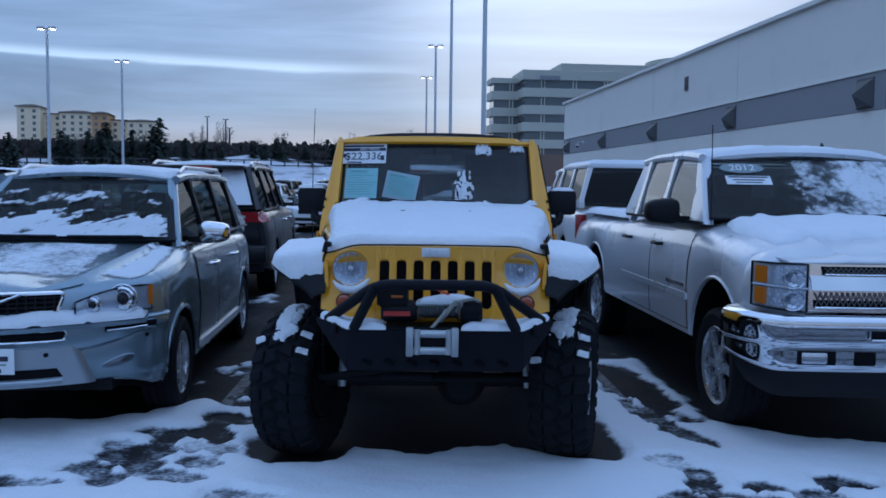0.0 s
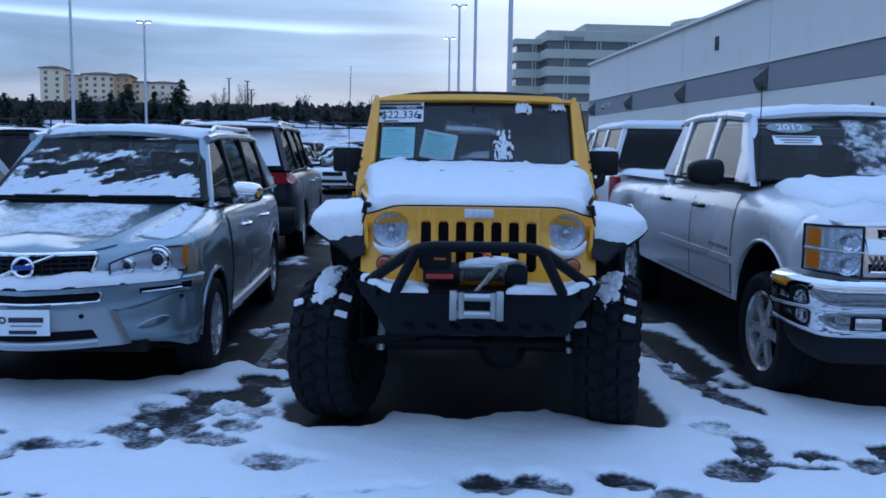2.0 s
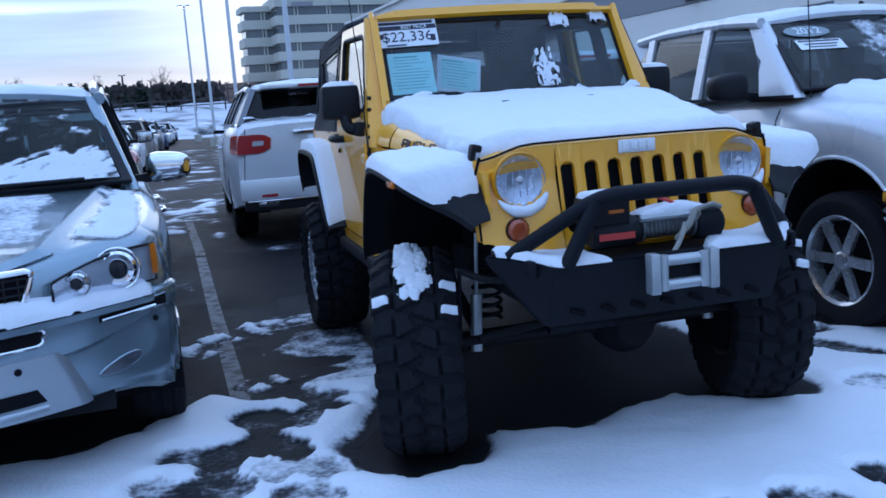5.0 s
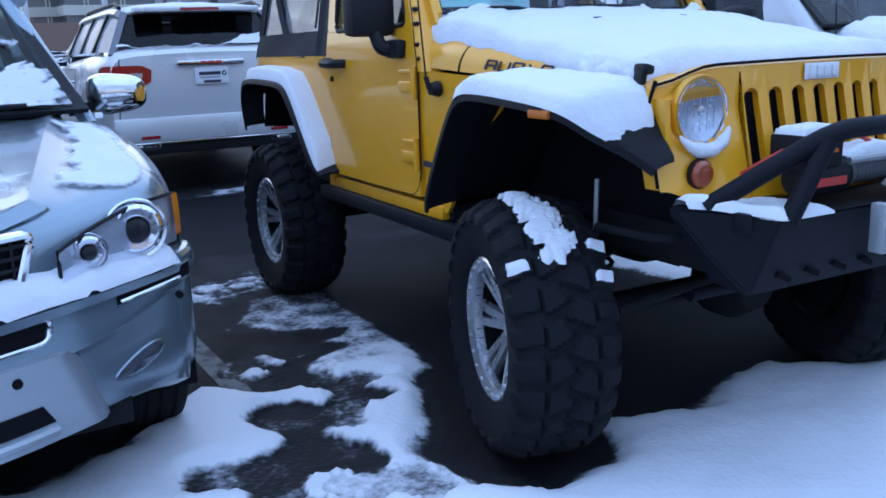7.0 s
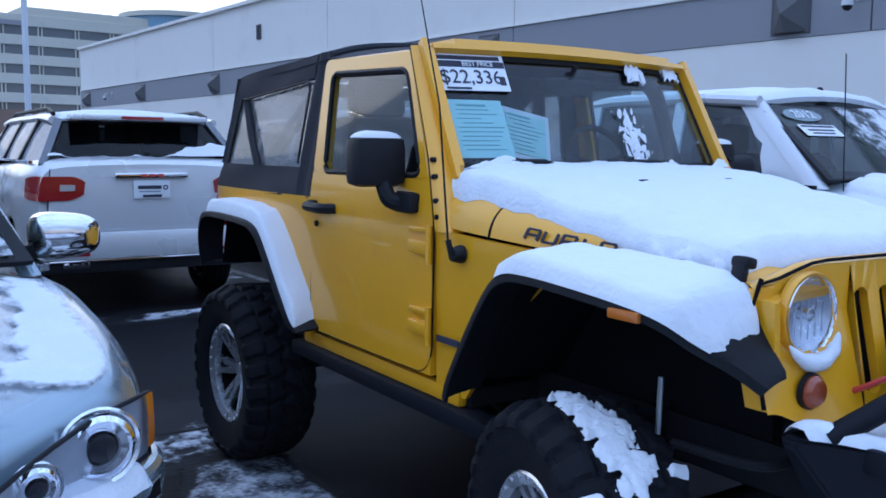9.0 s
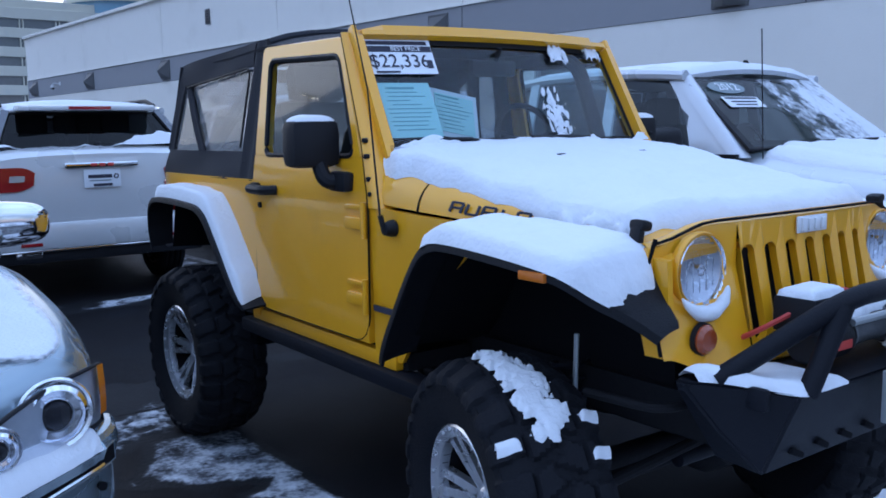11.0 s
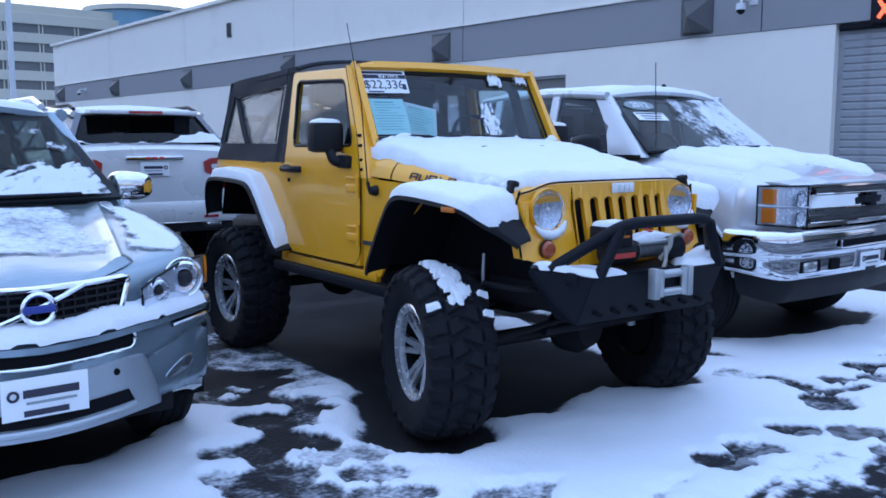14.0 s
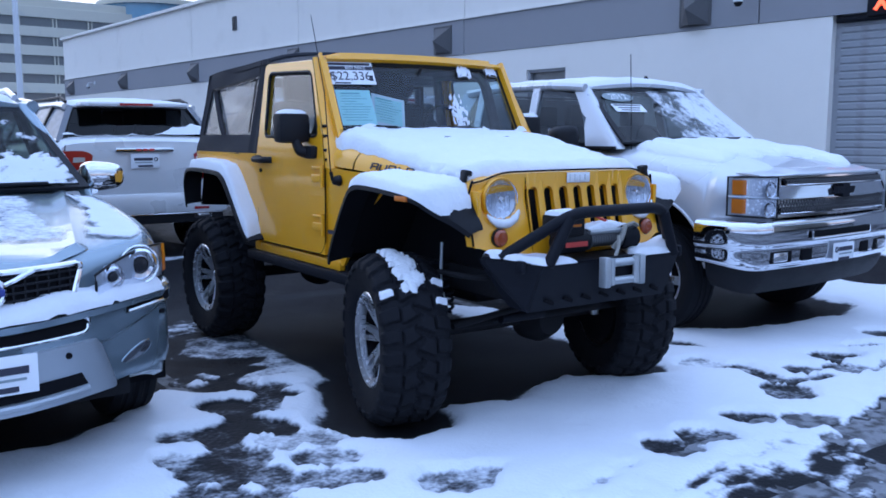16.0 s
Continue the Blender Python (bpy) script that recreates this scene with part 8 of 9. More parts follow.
def print_rows(parent, m, w, h, rows, seed):
    rng2 = random.Random(seed)
    for k in range(rows):
        y = h * 0.40 - k * h * 0.84 / rows
        ww = w * rng2.uniform(0.45, 0.88)
        part("print_bar", box(bmesh.new(), (-(w * 0.9 - ww) / 2 * rng2.uniform(0, 1), y, 0.002), (ww, h * 0.014 if k else h * 0.035, 0.001), m), TEAL_INK, parent, smooth=None)


m = on_screen(-0.745, 0.385, 0.012)
pp = tagged(part("warranty_sheet", box(bmesh.new(), (0, 0, 0), (0.225, 0.235, 0.002), m), GREEN_PAPER, None, smooth=None), "pale green printed sheet behind the windscreen", "paper")
pp.matrix_world = JEEP_M
print_rows(pp, m, 0.225, 0.235, 11, 3)
m = pose(-0.255, 1.38, 1.615, 70, 0, 2) @ pose(0, 0, 0, 0, 0, -11)
pp = tagged(part("data_card", box(bmesh.new(), (0, 0, 0), (0.235, 0.20, 0.003), m), PAPER, None, smooth=None), "green printed card leaning on the dashboard", "paper")
pp.matrix_world = JEEP_M
part("print_field", box(bmesh.new(), (0, 0, 0.003), (0.195, 0.162, 0.002), m), GREEN_PAPER, pp, smooth=None)
print_rows(pp, m @ Matrix.Translation((0, 0, 0.004)), 0.21, 0.18, 9, 8)

# front bumper, hoop and winch
WING = [(0.645, ((-0.12, 0.908), (-0.075, 0.908), (-0.075, 0.885), (-0.11, 0.885))), (0.56, ((-0.21, 0.900), (-0.05, 0.90), (-0.07, 0.775), (-0.15, 0.765))), (0.465, ((-0.325, 0.882), (-0.06, 0.885), (-0.07, 0.65), (-0.22, 0.640)))]
BUMP = [(-x, q) for x, q in WING] + [(x, q) for x, q in reversed(WING)]
bm = bmesh.new()
rings = [[bm.verts.new((x, y, z)) for y, z in quad] for x, quad in BUMP]
for a, b in zip(rings, rings[1:]):
    for k in range(4):
        bm.faces.new((a[k], a[(k + 1) % 4], b[(k + 1) % 4], b[k]))
bm.faces.new(rings[0]), bm.faces.new(rings[-1])
bmesh.ops.bevel(bm, geom=list(bm.edges), offset=0.008, segments=2, affect="EDGES")
bumper = part("bumper", bm, BLACK_STEEL, jeep, "black steel winch bumper")
for k in range(7):
    x = -0.36 + k * 0.12
    part("bumper_slot", box(bmesh.new(), (x, -0.248, 0.690), (0.060, 0.02, 0.018), pose(x, -0.248, 0.690, 0, 24, 0) @ pose(-x, 0.248, -0.690), bevel=0.005), DARK_HOLE, bumper)
for s in (-1, 1):
    part("tow_tab", box(bmesh.new(), (s * 0.53, -0.245, 0.87), (0.025, 0.06, 0.06), pose(0, 0, 0), bevel=0.01), BLACK_STEEL, bumper)
part("hoop", tube(bmesh.new(), bend([(-0.575, -0.15, 0.905), (-0.30, -0.35, 1.118), (0.29, -0.35, 1.118), (0.575, -0.15, 0.905)], 0.09, 6), 0.028, 12), BLACK_STEEL, bumper)
for s in (-1, 1):
    part("hoop_leg", tube(bmesh.new(), [(s * 0.315, -0.34, 1.095), (s * 0.425, -0.315, 0.875)], 0.028, 12), BLACK_STEEL, bumper)
winch = thing("winch", JEEP_M @ Matrix.Translation((0, 0.055, 0)), "electric winch with black control box on the bumper", "winch")
bm = bmesh.new()
lathe(bm, [(0, -0.11), (0.052, -0.11), (0.052, -0.10), (0.036, -0.098)] + [(0.036 + (0.005 if k % 2 else 0), -0.09 + 0.0085 * k) for k in range(22)] + [(0.036, 0.098), (0.052, 0.10), (0.052, 0.11), (0, 0.11)], (0.02, -0.26, 0.965), "X", 24)
part("drum", bm, CABLE, winch, "cable-wound steel drum")
part("gear_housing", lathe(bmesh.new(), [(0, 0.0), (0.055, 0.0), (0.06, 0.02), (0.06, 0.10), (0.045, 0.115), (0, 0.115)], (0.135, -0.26, 0.962), "X", 24), BLACK_STEEL, winch)
part("motor", lathe(bmesh.new(), [(0, 0.0), (0.05, 0.0), (0.058, -0.02), (0.058, -0.17), (0.045, -0.19), (0, -0.19)], (-0.095, -0.26, 0.962), "X", 24), BLACK_PLASTIC, winch)
part("label_strip", box(bmesh.new(), (-0.20, -0.319, 0.955), (0.14, 0.004, 0.024)), RED_LABEL, winch)
cb = part("control_box", box(bmesh.new(), (-0.225, -0.25, 1.045), (0.165, 0.13, 0.10), bevel=0.012), BLACK_PLASTIC, winch)
part("box_mark", box(bmesh.new(), (-0.20, -0.317, 1.045), (0.06, 0.003, 0.012)), AMBER, cb)
part("tie_rod", tube(bmesh.new(), [(-0.10, -0.30, 1.005), (0.145, -0.30, 1.005)], 0.012, 8), ZINC, winch)
part("power_cable", tube(bmesh.new(), bend([(-0.30, -0.24, 1.05), (-0.36, -0.18, 1.0), (-0.34, -0.05, 0.93), (-0.36, -0.02, 1.15)], 0.05), 0.008, 6), RED_LABEL, winch)
part("power_cable", tube(bmesh.new(), bend([(-0.16, -0.22, 1.07), (-0.02, -0.22, 1.085), (0.09, -0.24, 1.04), (0.12, -0.26, 0.99)], 0.04), 0.007, 6), RED_LABEL, winch)
part("hook", tube(bmesh.new(), bend([(0.03, -0.33, 0.92), (0.07, -0.36, 0.98), (0.11, -0.33, 1.03), (0.145, -0.30, 1.0), (0.11, -0.29, 0.965)], 0.03), 0.012, 8), ROPE, winch)
part("cable_end", tube(bmesh.new(), bend([(-0.03, -0.40, 0.88), (0.02, -0.38, 0.93), (0.06, -0.34, 0.98)], 0.03), 0.009, 8), ROPE, winch)
part("hook_strap", tube(bmesh.new(), [(0.13, -0.30, 1.02), (0.20, -0.30, 1.035), (0.235, -0.30, 1.02)], 0.010, 6), ROPE, winch)
fl = part("fairlead", box(bmesh.new(), (-0.012, -0.412, 0.828), (0.23, 0.012, 0.14), bevel=0.003), BLACK_STEEL, winch)
for x in (-0.128, 0.104):
    part("side_bracket", box(bmesh.new(), (x, -0.440, 0.828), (0.036, 0.05, 0.145), bevel=0.006), ZINC, fl)
    part("side_roller", tube(bmesh.new(), [(x * 0.70, -0.445, 0.765), (x * 0.70, -0.445, 0.892)], 0.017, 12), ZINC, fl)
for z in (0.782, 0.868):
    part("roller", tube(bmesh.new(), [(-0.11, -0.432, z), (0.086, -0.432, z)], 0.020, 14), ZINC, fl)

# running gear
for y, x, steer in ((0.45, 0.795, -14), (2.89, 0.785, 0)):
    for s in (-1, 1):
        wheel(jeep, s * x, y, 0.441, 0.440, 0.305, "offroad", s, steer)
    bm = bmesh.new()
    tube(bm, [(-0.75, y, 0.45), (0.75, y, 0.45)], 0.042, 12)
    lathe(bm, [(0, -0.15), (0.09, -0.14), (0.145, -0.05), (0.145, 0.05), (0.09, 0.12), (0, 0.13)], (0.16 if y < 1 else 0.0, y, 0.45), "Y", 20)
    part("axle", bm, CHASSIS, jeep)
for s in (-1, 1):
    part("frame_rail", beam(bmesh.new(), (s * 0.42, -0.10, 0.74), (s * 0.44, 3.35, 0.74), 0.07, 0.13), CHASSIS, jeep)
    for y in (0.50, 2.90):
        bm = bmesh.new()
        tube(bm, [(s * 0.46 + 0.062 * math.cos(a), y + 0.062 * math.sin(a), 0.52 + 0.30 * a / (2 * math.pi * 7)) for a in steps(0, 2 * math.pi * 7, 110)], 0.009, 5)
        part("coil_spring", bm, BLACK_STEEL, jeep)
        bm = bmesh.new()
        tube(bm, [(s * 0.56, y - 0.12, 0.42), (s * 0.54, y - 0.10, 0.66)], 0.026, 10)
        tube(bm, [(s * 0.54, y - 0.10, 0.66), (s * 0.52, y - 0.09, 0.92)], 0.009, 8)
        part("shock_absorber", bm, ZINC if y < 1 else BLACK_STEEL, jeep)
    part("sway_link", tube(bmesh.new(), [(s * 0.655, 0.28, 0.50), (s * 0.655, 0.24, 0.80)], 0.008, 8), BLACK_STEEL, jeep)
    part("control_arm", tube(bmesh.new(), [(s * 0.47, 0.55, 0.40), (s * 0.42, 1.35, 0.62)], 0.028, 8), CHASSIS, jeep)
part("tie_rod", tube(bmesh.new(), [(-0.68, 0.26, 0.50), (0.68, 0.24, 0.50)], 0.020, 10), CHASSIS, jeep)
part("drag_link", tube(bmesh.new(), [(-0.60, 0.20, 0.52), (0.36, 0.16, 0.64)], 0.018, 10), CHASSIS, jeep)
part("steering_damper", tube(bmesh.new(), [(-0.30, 0.19, 0.525), (-0.02, 0.185, 0.525)], 0.026, 12), BLACK_STEEL, jeep)
part("sway_bar", tube(bmesh.new(), bend([(-0.655, 0.24, 0.80), (-0.60, 0.0, 0.79), (0.60, 0.0, 0.79), (0.655, 0.24, 0.80)], 0.08), 0.014, 8), CHASSIS, jeep)
part("gearbox", box(bmesh.new(), (0, 1.3, 0.66), (0.40, 1.5, 0.26), bevel=0.06), CHASSIS, jeep)
part("engine_block", box(bmesh.new(), (0, 0.55, 0.95), (0.62, 0.80, 0.40), bevel=0.06), CHASSIS, jeep)
part("fuel_tank", box(bmesh.new(), (-0.1, 2.2, 0.66), (0.62, 0.7, 0.2), bevel=0.05), CHASSIS, jeep)
part("tail_pipe", tube(bmesh.new(), bend([(0.30, 1.8, 0.62), (0.36, 2.6, 0.68), (0.40, 3.4, 0.62)], 0.1), 0.03, 10), BLACK_STEEL, jeep)

# snow lying on the jeep
us = [math.sin(q * math.pi / 2) for q in steps(-1, 1, 110)]


def hood_cover(u, y):
    n, f = fbm(u * 4.5, y * 5.5, 2.0), fbm(u * 16, y * 14, 6.0)
    if u < 0:
        side = lerp_table([(-0.03, 0.90), (0.03, 0.955), (0.10, 1.02), (0.34, 1.04), (0.47, 0.975), (0.60, 0.955), (0.85, 0.94), (1.2, 0.955)], y) + 0.016 * n + 0.012 * f
    else:
        side = 0.985 + 0.02 * n
    edge = (side - abs(u)) / 0.035
    if abs(u) > 0.965:
        edge = min(edge, 0.45 + 1.4 * f)
    front = (y - 0.035 - 0.022 * n - 0.03 * abs(u) ** 4) / 0.05
    return min(edge, front, 1.0)


def hood_skin(u, y):
    x, yy, z = hood_pt(u, y)
    return (x * 1.008, yy, z)


snow_on("snow", hood_skin, us, steps(-0.03, 1.20, 84), 0.048, hood_cover, "thick white snow lying on the yellow bonnet", JEEP_M)
snow_on("snow", lambda u, t: screen_pt(u, t) + Vector((0, -0.02, 0.005)), steps(-0.95, 0.98, 90), steps(0.0, 0.2, 12), 0.035,
        lambda u, t: (0.05 + 0.10 * max(0, fbm(u * 5, 2.0, 5)) + 0.085 * max(smooth01(1 - abs(u + 0.70) / 0.2), smooth01(1 - abs(u - 0.22) / 0.2)) - t) / 0.05, "snow heaped along the wipers of the jeep", JEEP_M)
for u0, u1, t0, t1, seed, dens in ((0.40, 0.56, 0.78, 0.92, 3.3, 0.25), (0.74, 0.90, 0.83, 0.93, 8.1, 0.3), (0.17, 0.39, 0.10, 0.55, 5.9, -0.04)):
    snow_on("snow", lambda u, t: screen_pt(u, t) + Vector((0, -0.008, -0.004)), steps(u0, u1, 36), steps(t0, t1, 46), 0.012,
            lambda u, t: (dens + 0.25 - abs((u - (u0 + u1) / 2) / (u1 - u0)) * 0.9 - 0.5 * abs((t - (t0 + t1) / 2) / (t1 - t0)) + 0.80 * fbm(u * 34, t * 22, seed)) * 3, "patch of snow stuck to the jeep's windscreen", JEEP_M)
for s in (-1, 1):
    fp = FLARES["front_flare"]
    run = [0.0]
    for a, b in zip(fp, fp[1:]):
        run.append(run[-1] + math.dist(a, b))
    def on_flare(q, t):
        y, z, xo = (lerp_table(list(zip(run, (p[c] for p in fp))), q) for c in range(3))
        xi = jx(y) + 0.008
        return (s * (xi + (xo - xi) * t), y, z + 0.020 * (1 - t) - 0.010 * t * t)
    top_end = run[[k for k, p in enumerate(fp) if p[0] > 0.64][0]]
    snow_on("snow", on_flare, steps(0.0, top_end + 0.06, 110), steps(0, 1.03, 30), 0.030,
            lambda q, t: min((q - 0.17 + 0.03 * fbm(t * 3, s, 1.0)) / 0.14, (top_end + 0.02 - q) / 0.10, (1.03 - t) / 0.10, 1.0), "rounded snow on the front arch flare", JEEP_M, lift=0.014)
    snow_on("snow", lambda y, t: (s * (0.785 + 0.135 * t), y, lerp_table([(a, b) for a, b, _ in FLARES["rear_flare"]], y) - 0.010 * t * t), steps(2.10, 3.22, 60), steps(0, 1, 12), 0.04,
            lambda y, t: min((y - 2.13 + 0.03 * t) / 0.06, (3.2 - y) / 0.06, (0.90 - t) / 0.12, 1.0), "snow along the rear arch flare", JEEP_M, lift=0.015)
    # bumper wing and mirror tops
    snow_on("snow", lambda x, y: (s * x, y, 0.882 + 0.026 * smooth01((x - 0.45) / 0.15)), steps(0.12, 0.62, 40), steps(-0.40, 0.06, 26), 0.028,
            lambda x, y: min((y - lerp_table([(0.12, -0.33), (0.45, -0.33), (0.56, -0.205), (0.64, -0.10)], x)) / 0.03, (lerp_table([(0.12, -0.30), (0.25, -0.12), (0.56, -0.05), (0.63, -0.07)], x) - y) / 0.04, (0.625 - x) / 0.02, (x - 0.14 - (0.12 if s < 0 else 0)) / 0.06, 1.0) + 0.25 * fbm(x * 9, y * 9, s), "snow on the winch bumper", JEEP_M)
    snow_on("snow", lambda x, y: (s * x, y, 1.60), steps(0.79, 0.98, 12), steps(1.38, 1.48, 8), 0.018, lambda x, y: min((x - 0.805) / 0.04, (0.965 - x) / 0.04, (y - 1.385) / 0.03, (1.475 - y) / 0.03), "cap of snow on the wing mirror", JEEP_M)
    # a crescent of snow below each headlamp
    bm = bmesh.new()
    arc = steps(-2.55, -0.35, 22)
    tube(bm, [(s * 0.468 + math.cos(a) * 0.113, gy(0.468) - 0.010 + 0.26 * 0.113 * math.sin(a), 1.163 + math.sin(a) * 0.113) for a in arc], [max(0.003, (0.023 + 0.006 * fbm(a * 3, s, 2)) * math.sin(math.pi * k / 22) ** 0.6) for k, a in enumerate(arc)], 10)
    lump = part("snow", bm, SNOW, None, smooth=80)
    lump.matrix_world = JEEP_M
    tagged(lump, "crescent of snow below the headlamp", "snow", kind="stuff")
    # snow caught in the tread of the front tyres
    def tread(a, x):
        r = 0.441 - 0.030 * smooth01((abs(x) - 0.09) / 0.08)
        v = Matrix.Rotation(radians(-14), 3, "Z") @ Vector((x, -math.cos(a) * r, 0))
        return (s * 0.795 + v.x, 0.45 + v.y, 0.441 + math.sin(a) * r)
    def tread_cover(a, x):
        lug = lug_height(a if s < 0 else math.pi - a, (-x if s < 0 else x) / 0.305)
        w = 0.046 * smooth01((a - 0.66) / 0.30) * smooth01((2.0 - a) / 0.9)
        off = abs(x - 0.02 * s - 0.035 * s * (a - 1.4))
        main = (w + 0.030 * fbm(a * 7, x * 16, 3 + s) + 0.020 * fbm(a * 22, x * 55, s) - off) / 0.022 + 2.6 * (lug - 0.55) * smooth01((off - 0.015) / 0.03)
        lip = (a * LUGS / 6.283 + (0.5 if x > 0 else 0.0)) % 1.0
        lone = min((lug - 0.6) * 2, (abs(x) - 0.10) / 0.02, (0.92 - a) / 0.05, (a - 0.40) / 0.05, (lip - 0.79) / 0.06) if fbm(int(a * LUGS / 6.283 + (0.5 if x > 0 else 0.0)) * 7.3, 3.0 * (x > 0), s) > 0.0 else 0
        return max(main - (2 if w <= 0.004 else 0), lone)
    ob = snow_on("snow", tread, steps(0.30, 1.95, 190), steps(-0.165, 0.165, 56), 0.016, tread_cover, "snow packed in the tread of the big tyre", JEEP_M, lift=0.003)
snow_on("snow", lambda x, y: (x, y, 1.097), steps(-0.305, -0.145, 18), steps(-0.31, -0.19, 14), 0.018, lambda x, y: min((x + 0.302) / 0.02, (-0.148 - x) / 0.02, (y + 0.308) / 0.02, (-0.192 - y) / 0.02), "snow on the winch control box", JEEP_M @ Matrix.Translation((0, 0.055, 0)))
snow_on("snow", lambda x, y: (x, y, 1.004 + 0.01 * math.sin(x * 20)), steps(-0.11, 0.25, 30), steps(-0.28, -0.16, 14), 0.03, lambda x, y: min((x + 0.10) / 0.04, (0.24 - x) / 0.04, (y + 0.275) / 0.02, (-0.165 - y) / 0.03, 1) + 0.5 * fbm(x * 12, y * 12, 4), "snow on the winch drum", JEEP_M @ Matrix.Translation((0, 0.055, 0)))
snow_on("snow", lambda x, y: (x, y, top_pt(x / 0.705, y).z), steps(-0.66, 0.66, 60), steps(1.45, 1.52, 8), 0.012, lambda x, y: (0.5 * fbm(x * 7, y * 9, 2.2) - 0.14 + (0.4 if -0.60 < x < -0.52 else 0)) * 3, "specks of snow on the header of the soft top", JEEP_M)


# snow on the two neighbours
def deck(spec):
    return lambda x, y: (x, y, spec.deck_z(x, y))


def suv_hood_cover(x, y):
    n, n2 = fbm(x * 2.2 + 3, y * 2.2, 1.7), fbm(x * 9, y * 9, 4.2)
    lim = lerp_table(suv_a.half, y) - 0.115
    sheet_ = min((0.50 + 0.12 * n - abs(x + 0.08)) / 0.06, (y - 0.30 - 0.10 * n) / 0.06, (1.18 - y) / 0.05)
    right = min((x - 0.42 - 0.21 * y + 0.05 * n2) / 0.07, (lim + 0.04 - x + 0.04 * n) / 0.06, (y - 0.36 - 0.06 * n2) / 0.06, (1.27 - y) / 0.08) * 0.8
    left = min((-x - 0.60) / 0.05, (0.84 + x) / 0.05, (y - 0.5) / 0.05, (1.25 - y) / 0.06)
    return min(max(min(sheet_ * 0.6, 0.50 + 0.35 * n), right, left) + 0.16 * n2, (lim + 0.02 - abs(x)) / 0.03)


snow_on("snow", deck(suv_a), steps(-0.86, 0.86, 90), steps(0.20, 1.28, 60), 0.009, suv_hood_cover, "thin wind-blown snow on the silver bonnet", VOLVO_M, material=FROST)


def suv_lip(x, t):
    half = [(w, y) for y, w in suv_a.half if y < 1.0]
    y = lerp_table([(0.0, -0.012)] + half, abs(x))
    return (x, y - 0.080 + 0.110 * t, 0.818 + 0.034 * t + 0.020 * abs(x))


snow_on("snow", suv_lip, steps(-0.82, 0.82, 110), steps(-0.1, 1, 18), 0.050, lambda x, t: min((0.82 - abs(x)) / 0.05, (t + 0.08) / 0.5, 1.0) + 0.22 * fbm(x * 6, t * 2, 9.0), "snow lying along the bumper of the silver car", VOLVO_M)
# the lip that this snow rests on
bm = bmesh.new()
sheet(bm, lambda x, t: Vector(suv_lip(x, t)) + Vector((0, 0, -0.012)), steps(-0.83, 0.83, 40), steps(0, 1, 4))
part("bumper_ledge", solidify(bm, 0.03), SILVER_BLUE, suv_a_ob)
snow_on("snow", lambda u, y: A_ROOF(u, y), steps(-0.96, 0.96, 40), steps(1.92, 4.1, 60), 0.035, lambda u, y: min((0.90 + 0.06 * fbm(u, y * 3, 2.0) - abs(u)) / 0.06, (y - 2.0 - 0.05 * fbm(u * 4, y, 3.0)) / 0.05, (4.08 - y) / 0.05, 1), "snow on the roof of the silver car", VOLVO_M)


def suv_ws_cover(u, t):
    # wiped in shallow slanting strokes, thickest along the foot and the driver's corner
    across = t * 0.62 - u * 0.28
    streak = fbm(u * 1.6, across * 9.0, 7.0)
    fine = fbm(u * 9, across * 26, 3.0)
    foot = smooth01((0.46 - t + 0.16 * streak + 0.05 * fine) / 0.16)
    high = smooth01((t - 0.50) / 0.12) * smooth01((0.86 - t) / 0.10)
    body = -0.28 + 1.05 * foot + high * (0.30 + 1.0 * fbm(u * 3.2, t * 5.0, 4.0) + 0.25 * smooth01((-0.3 - u) / 0.3)) + 0.35 * streak + 0.45 * fine - 0.5 * smooth01((u - 0.80) / 0.15)
    return body * 1.2


snow_on("snow", lambda u, t: Vector(A_WS(u, t)) + Vector((0, -0.012, 0.0)), steps(-0.93, 0.93, 130), steps(0.03, 0.95, 70), 0.008, suv_ws_cover, "streaks of thin snow on the silver car's windscreen", VOLVO_M, material=FROST)


def truck_hood_cover(x, y):
    n = fbm(x * 2.5, y * 2.5, 6.0)
    return min((0.80 + 0.06 * n - 0.22 * smooth01((0.5 - y) / 0.5) - abs(x)) / 0.10, (y - 0.40 - 0.16 * n + 0.20 * smooth01((x - 0.1) / 0.4) - 0.10 * smooth01((-0.3 - x) / 0.4)) / 0.12, (1.19 - y) / 0.04, 1.0)


snow_on("snow", deck(truck), steps(-0.92, 0.92, 80), steps(0.04, 1.30, 50), 0.035, truck_hood_cover, "thick snow on the pickup's bonnet", TRUCK_M)
snow_on("snow", lambda u, y: T_ROOF(u, y), steps(-0.98, 0.98, 40), steps(1.72, 3.19, 40), 0.04, lambda u, y: min((0.97 - abs(u)) / 0.06, (y - 1.76) / 0.05, (3.18 - y) / 0.05, 1), "snow on the pickup's roof", TRUCK_M)


def truck_ws_cover(u, t):
    n, f = fbm(u * 3.0, t * 2.5, 8.0), fbm(u * 14, t * 11, 2.0)
    return (-0.05 + 0.62 * smooth01((u + 0.55) / 1.0) * (1.0 - 0.20 * t) - 0.30 * smooth01((-0.1 - u) / 0.4) * (1 if t > 0.12 else 0.2) + 0.42 * n + 0.16 * f) * 1.25


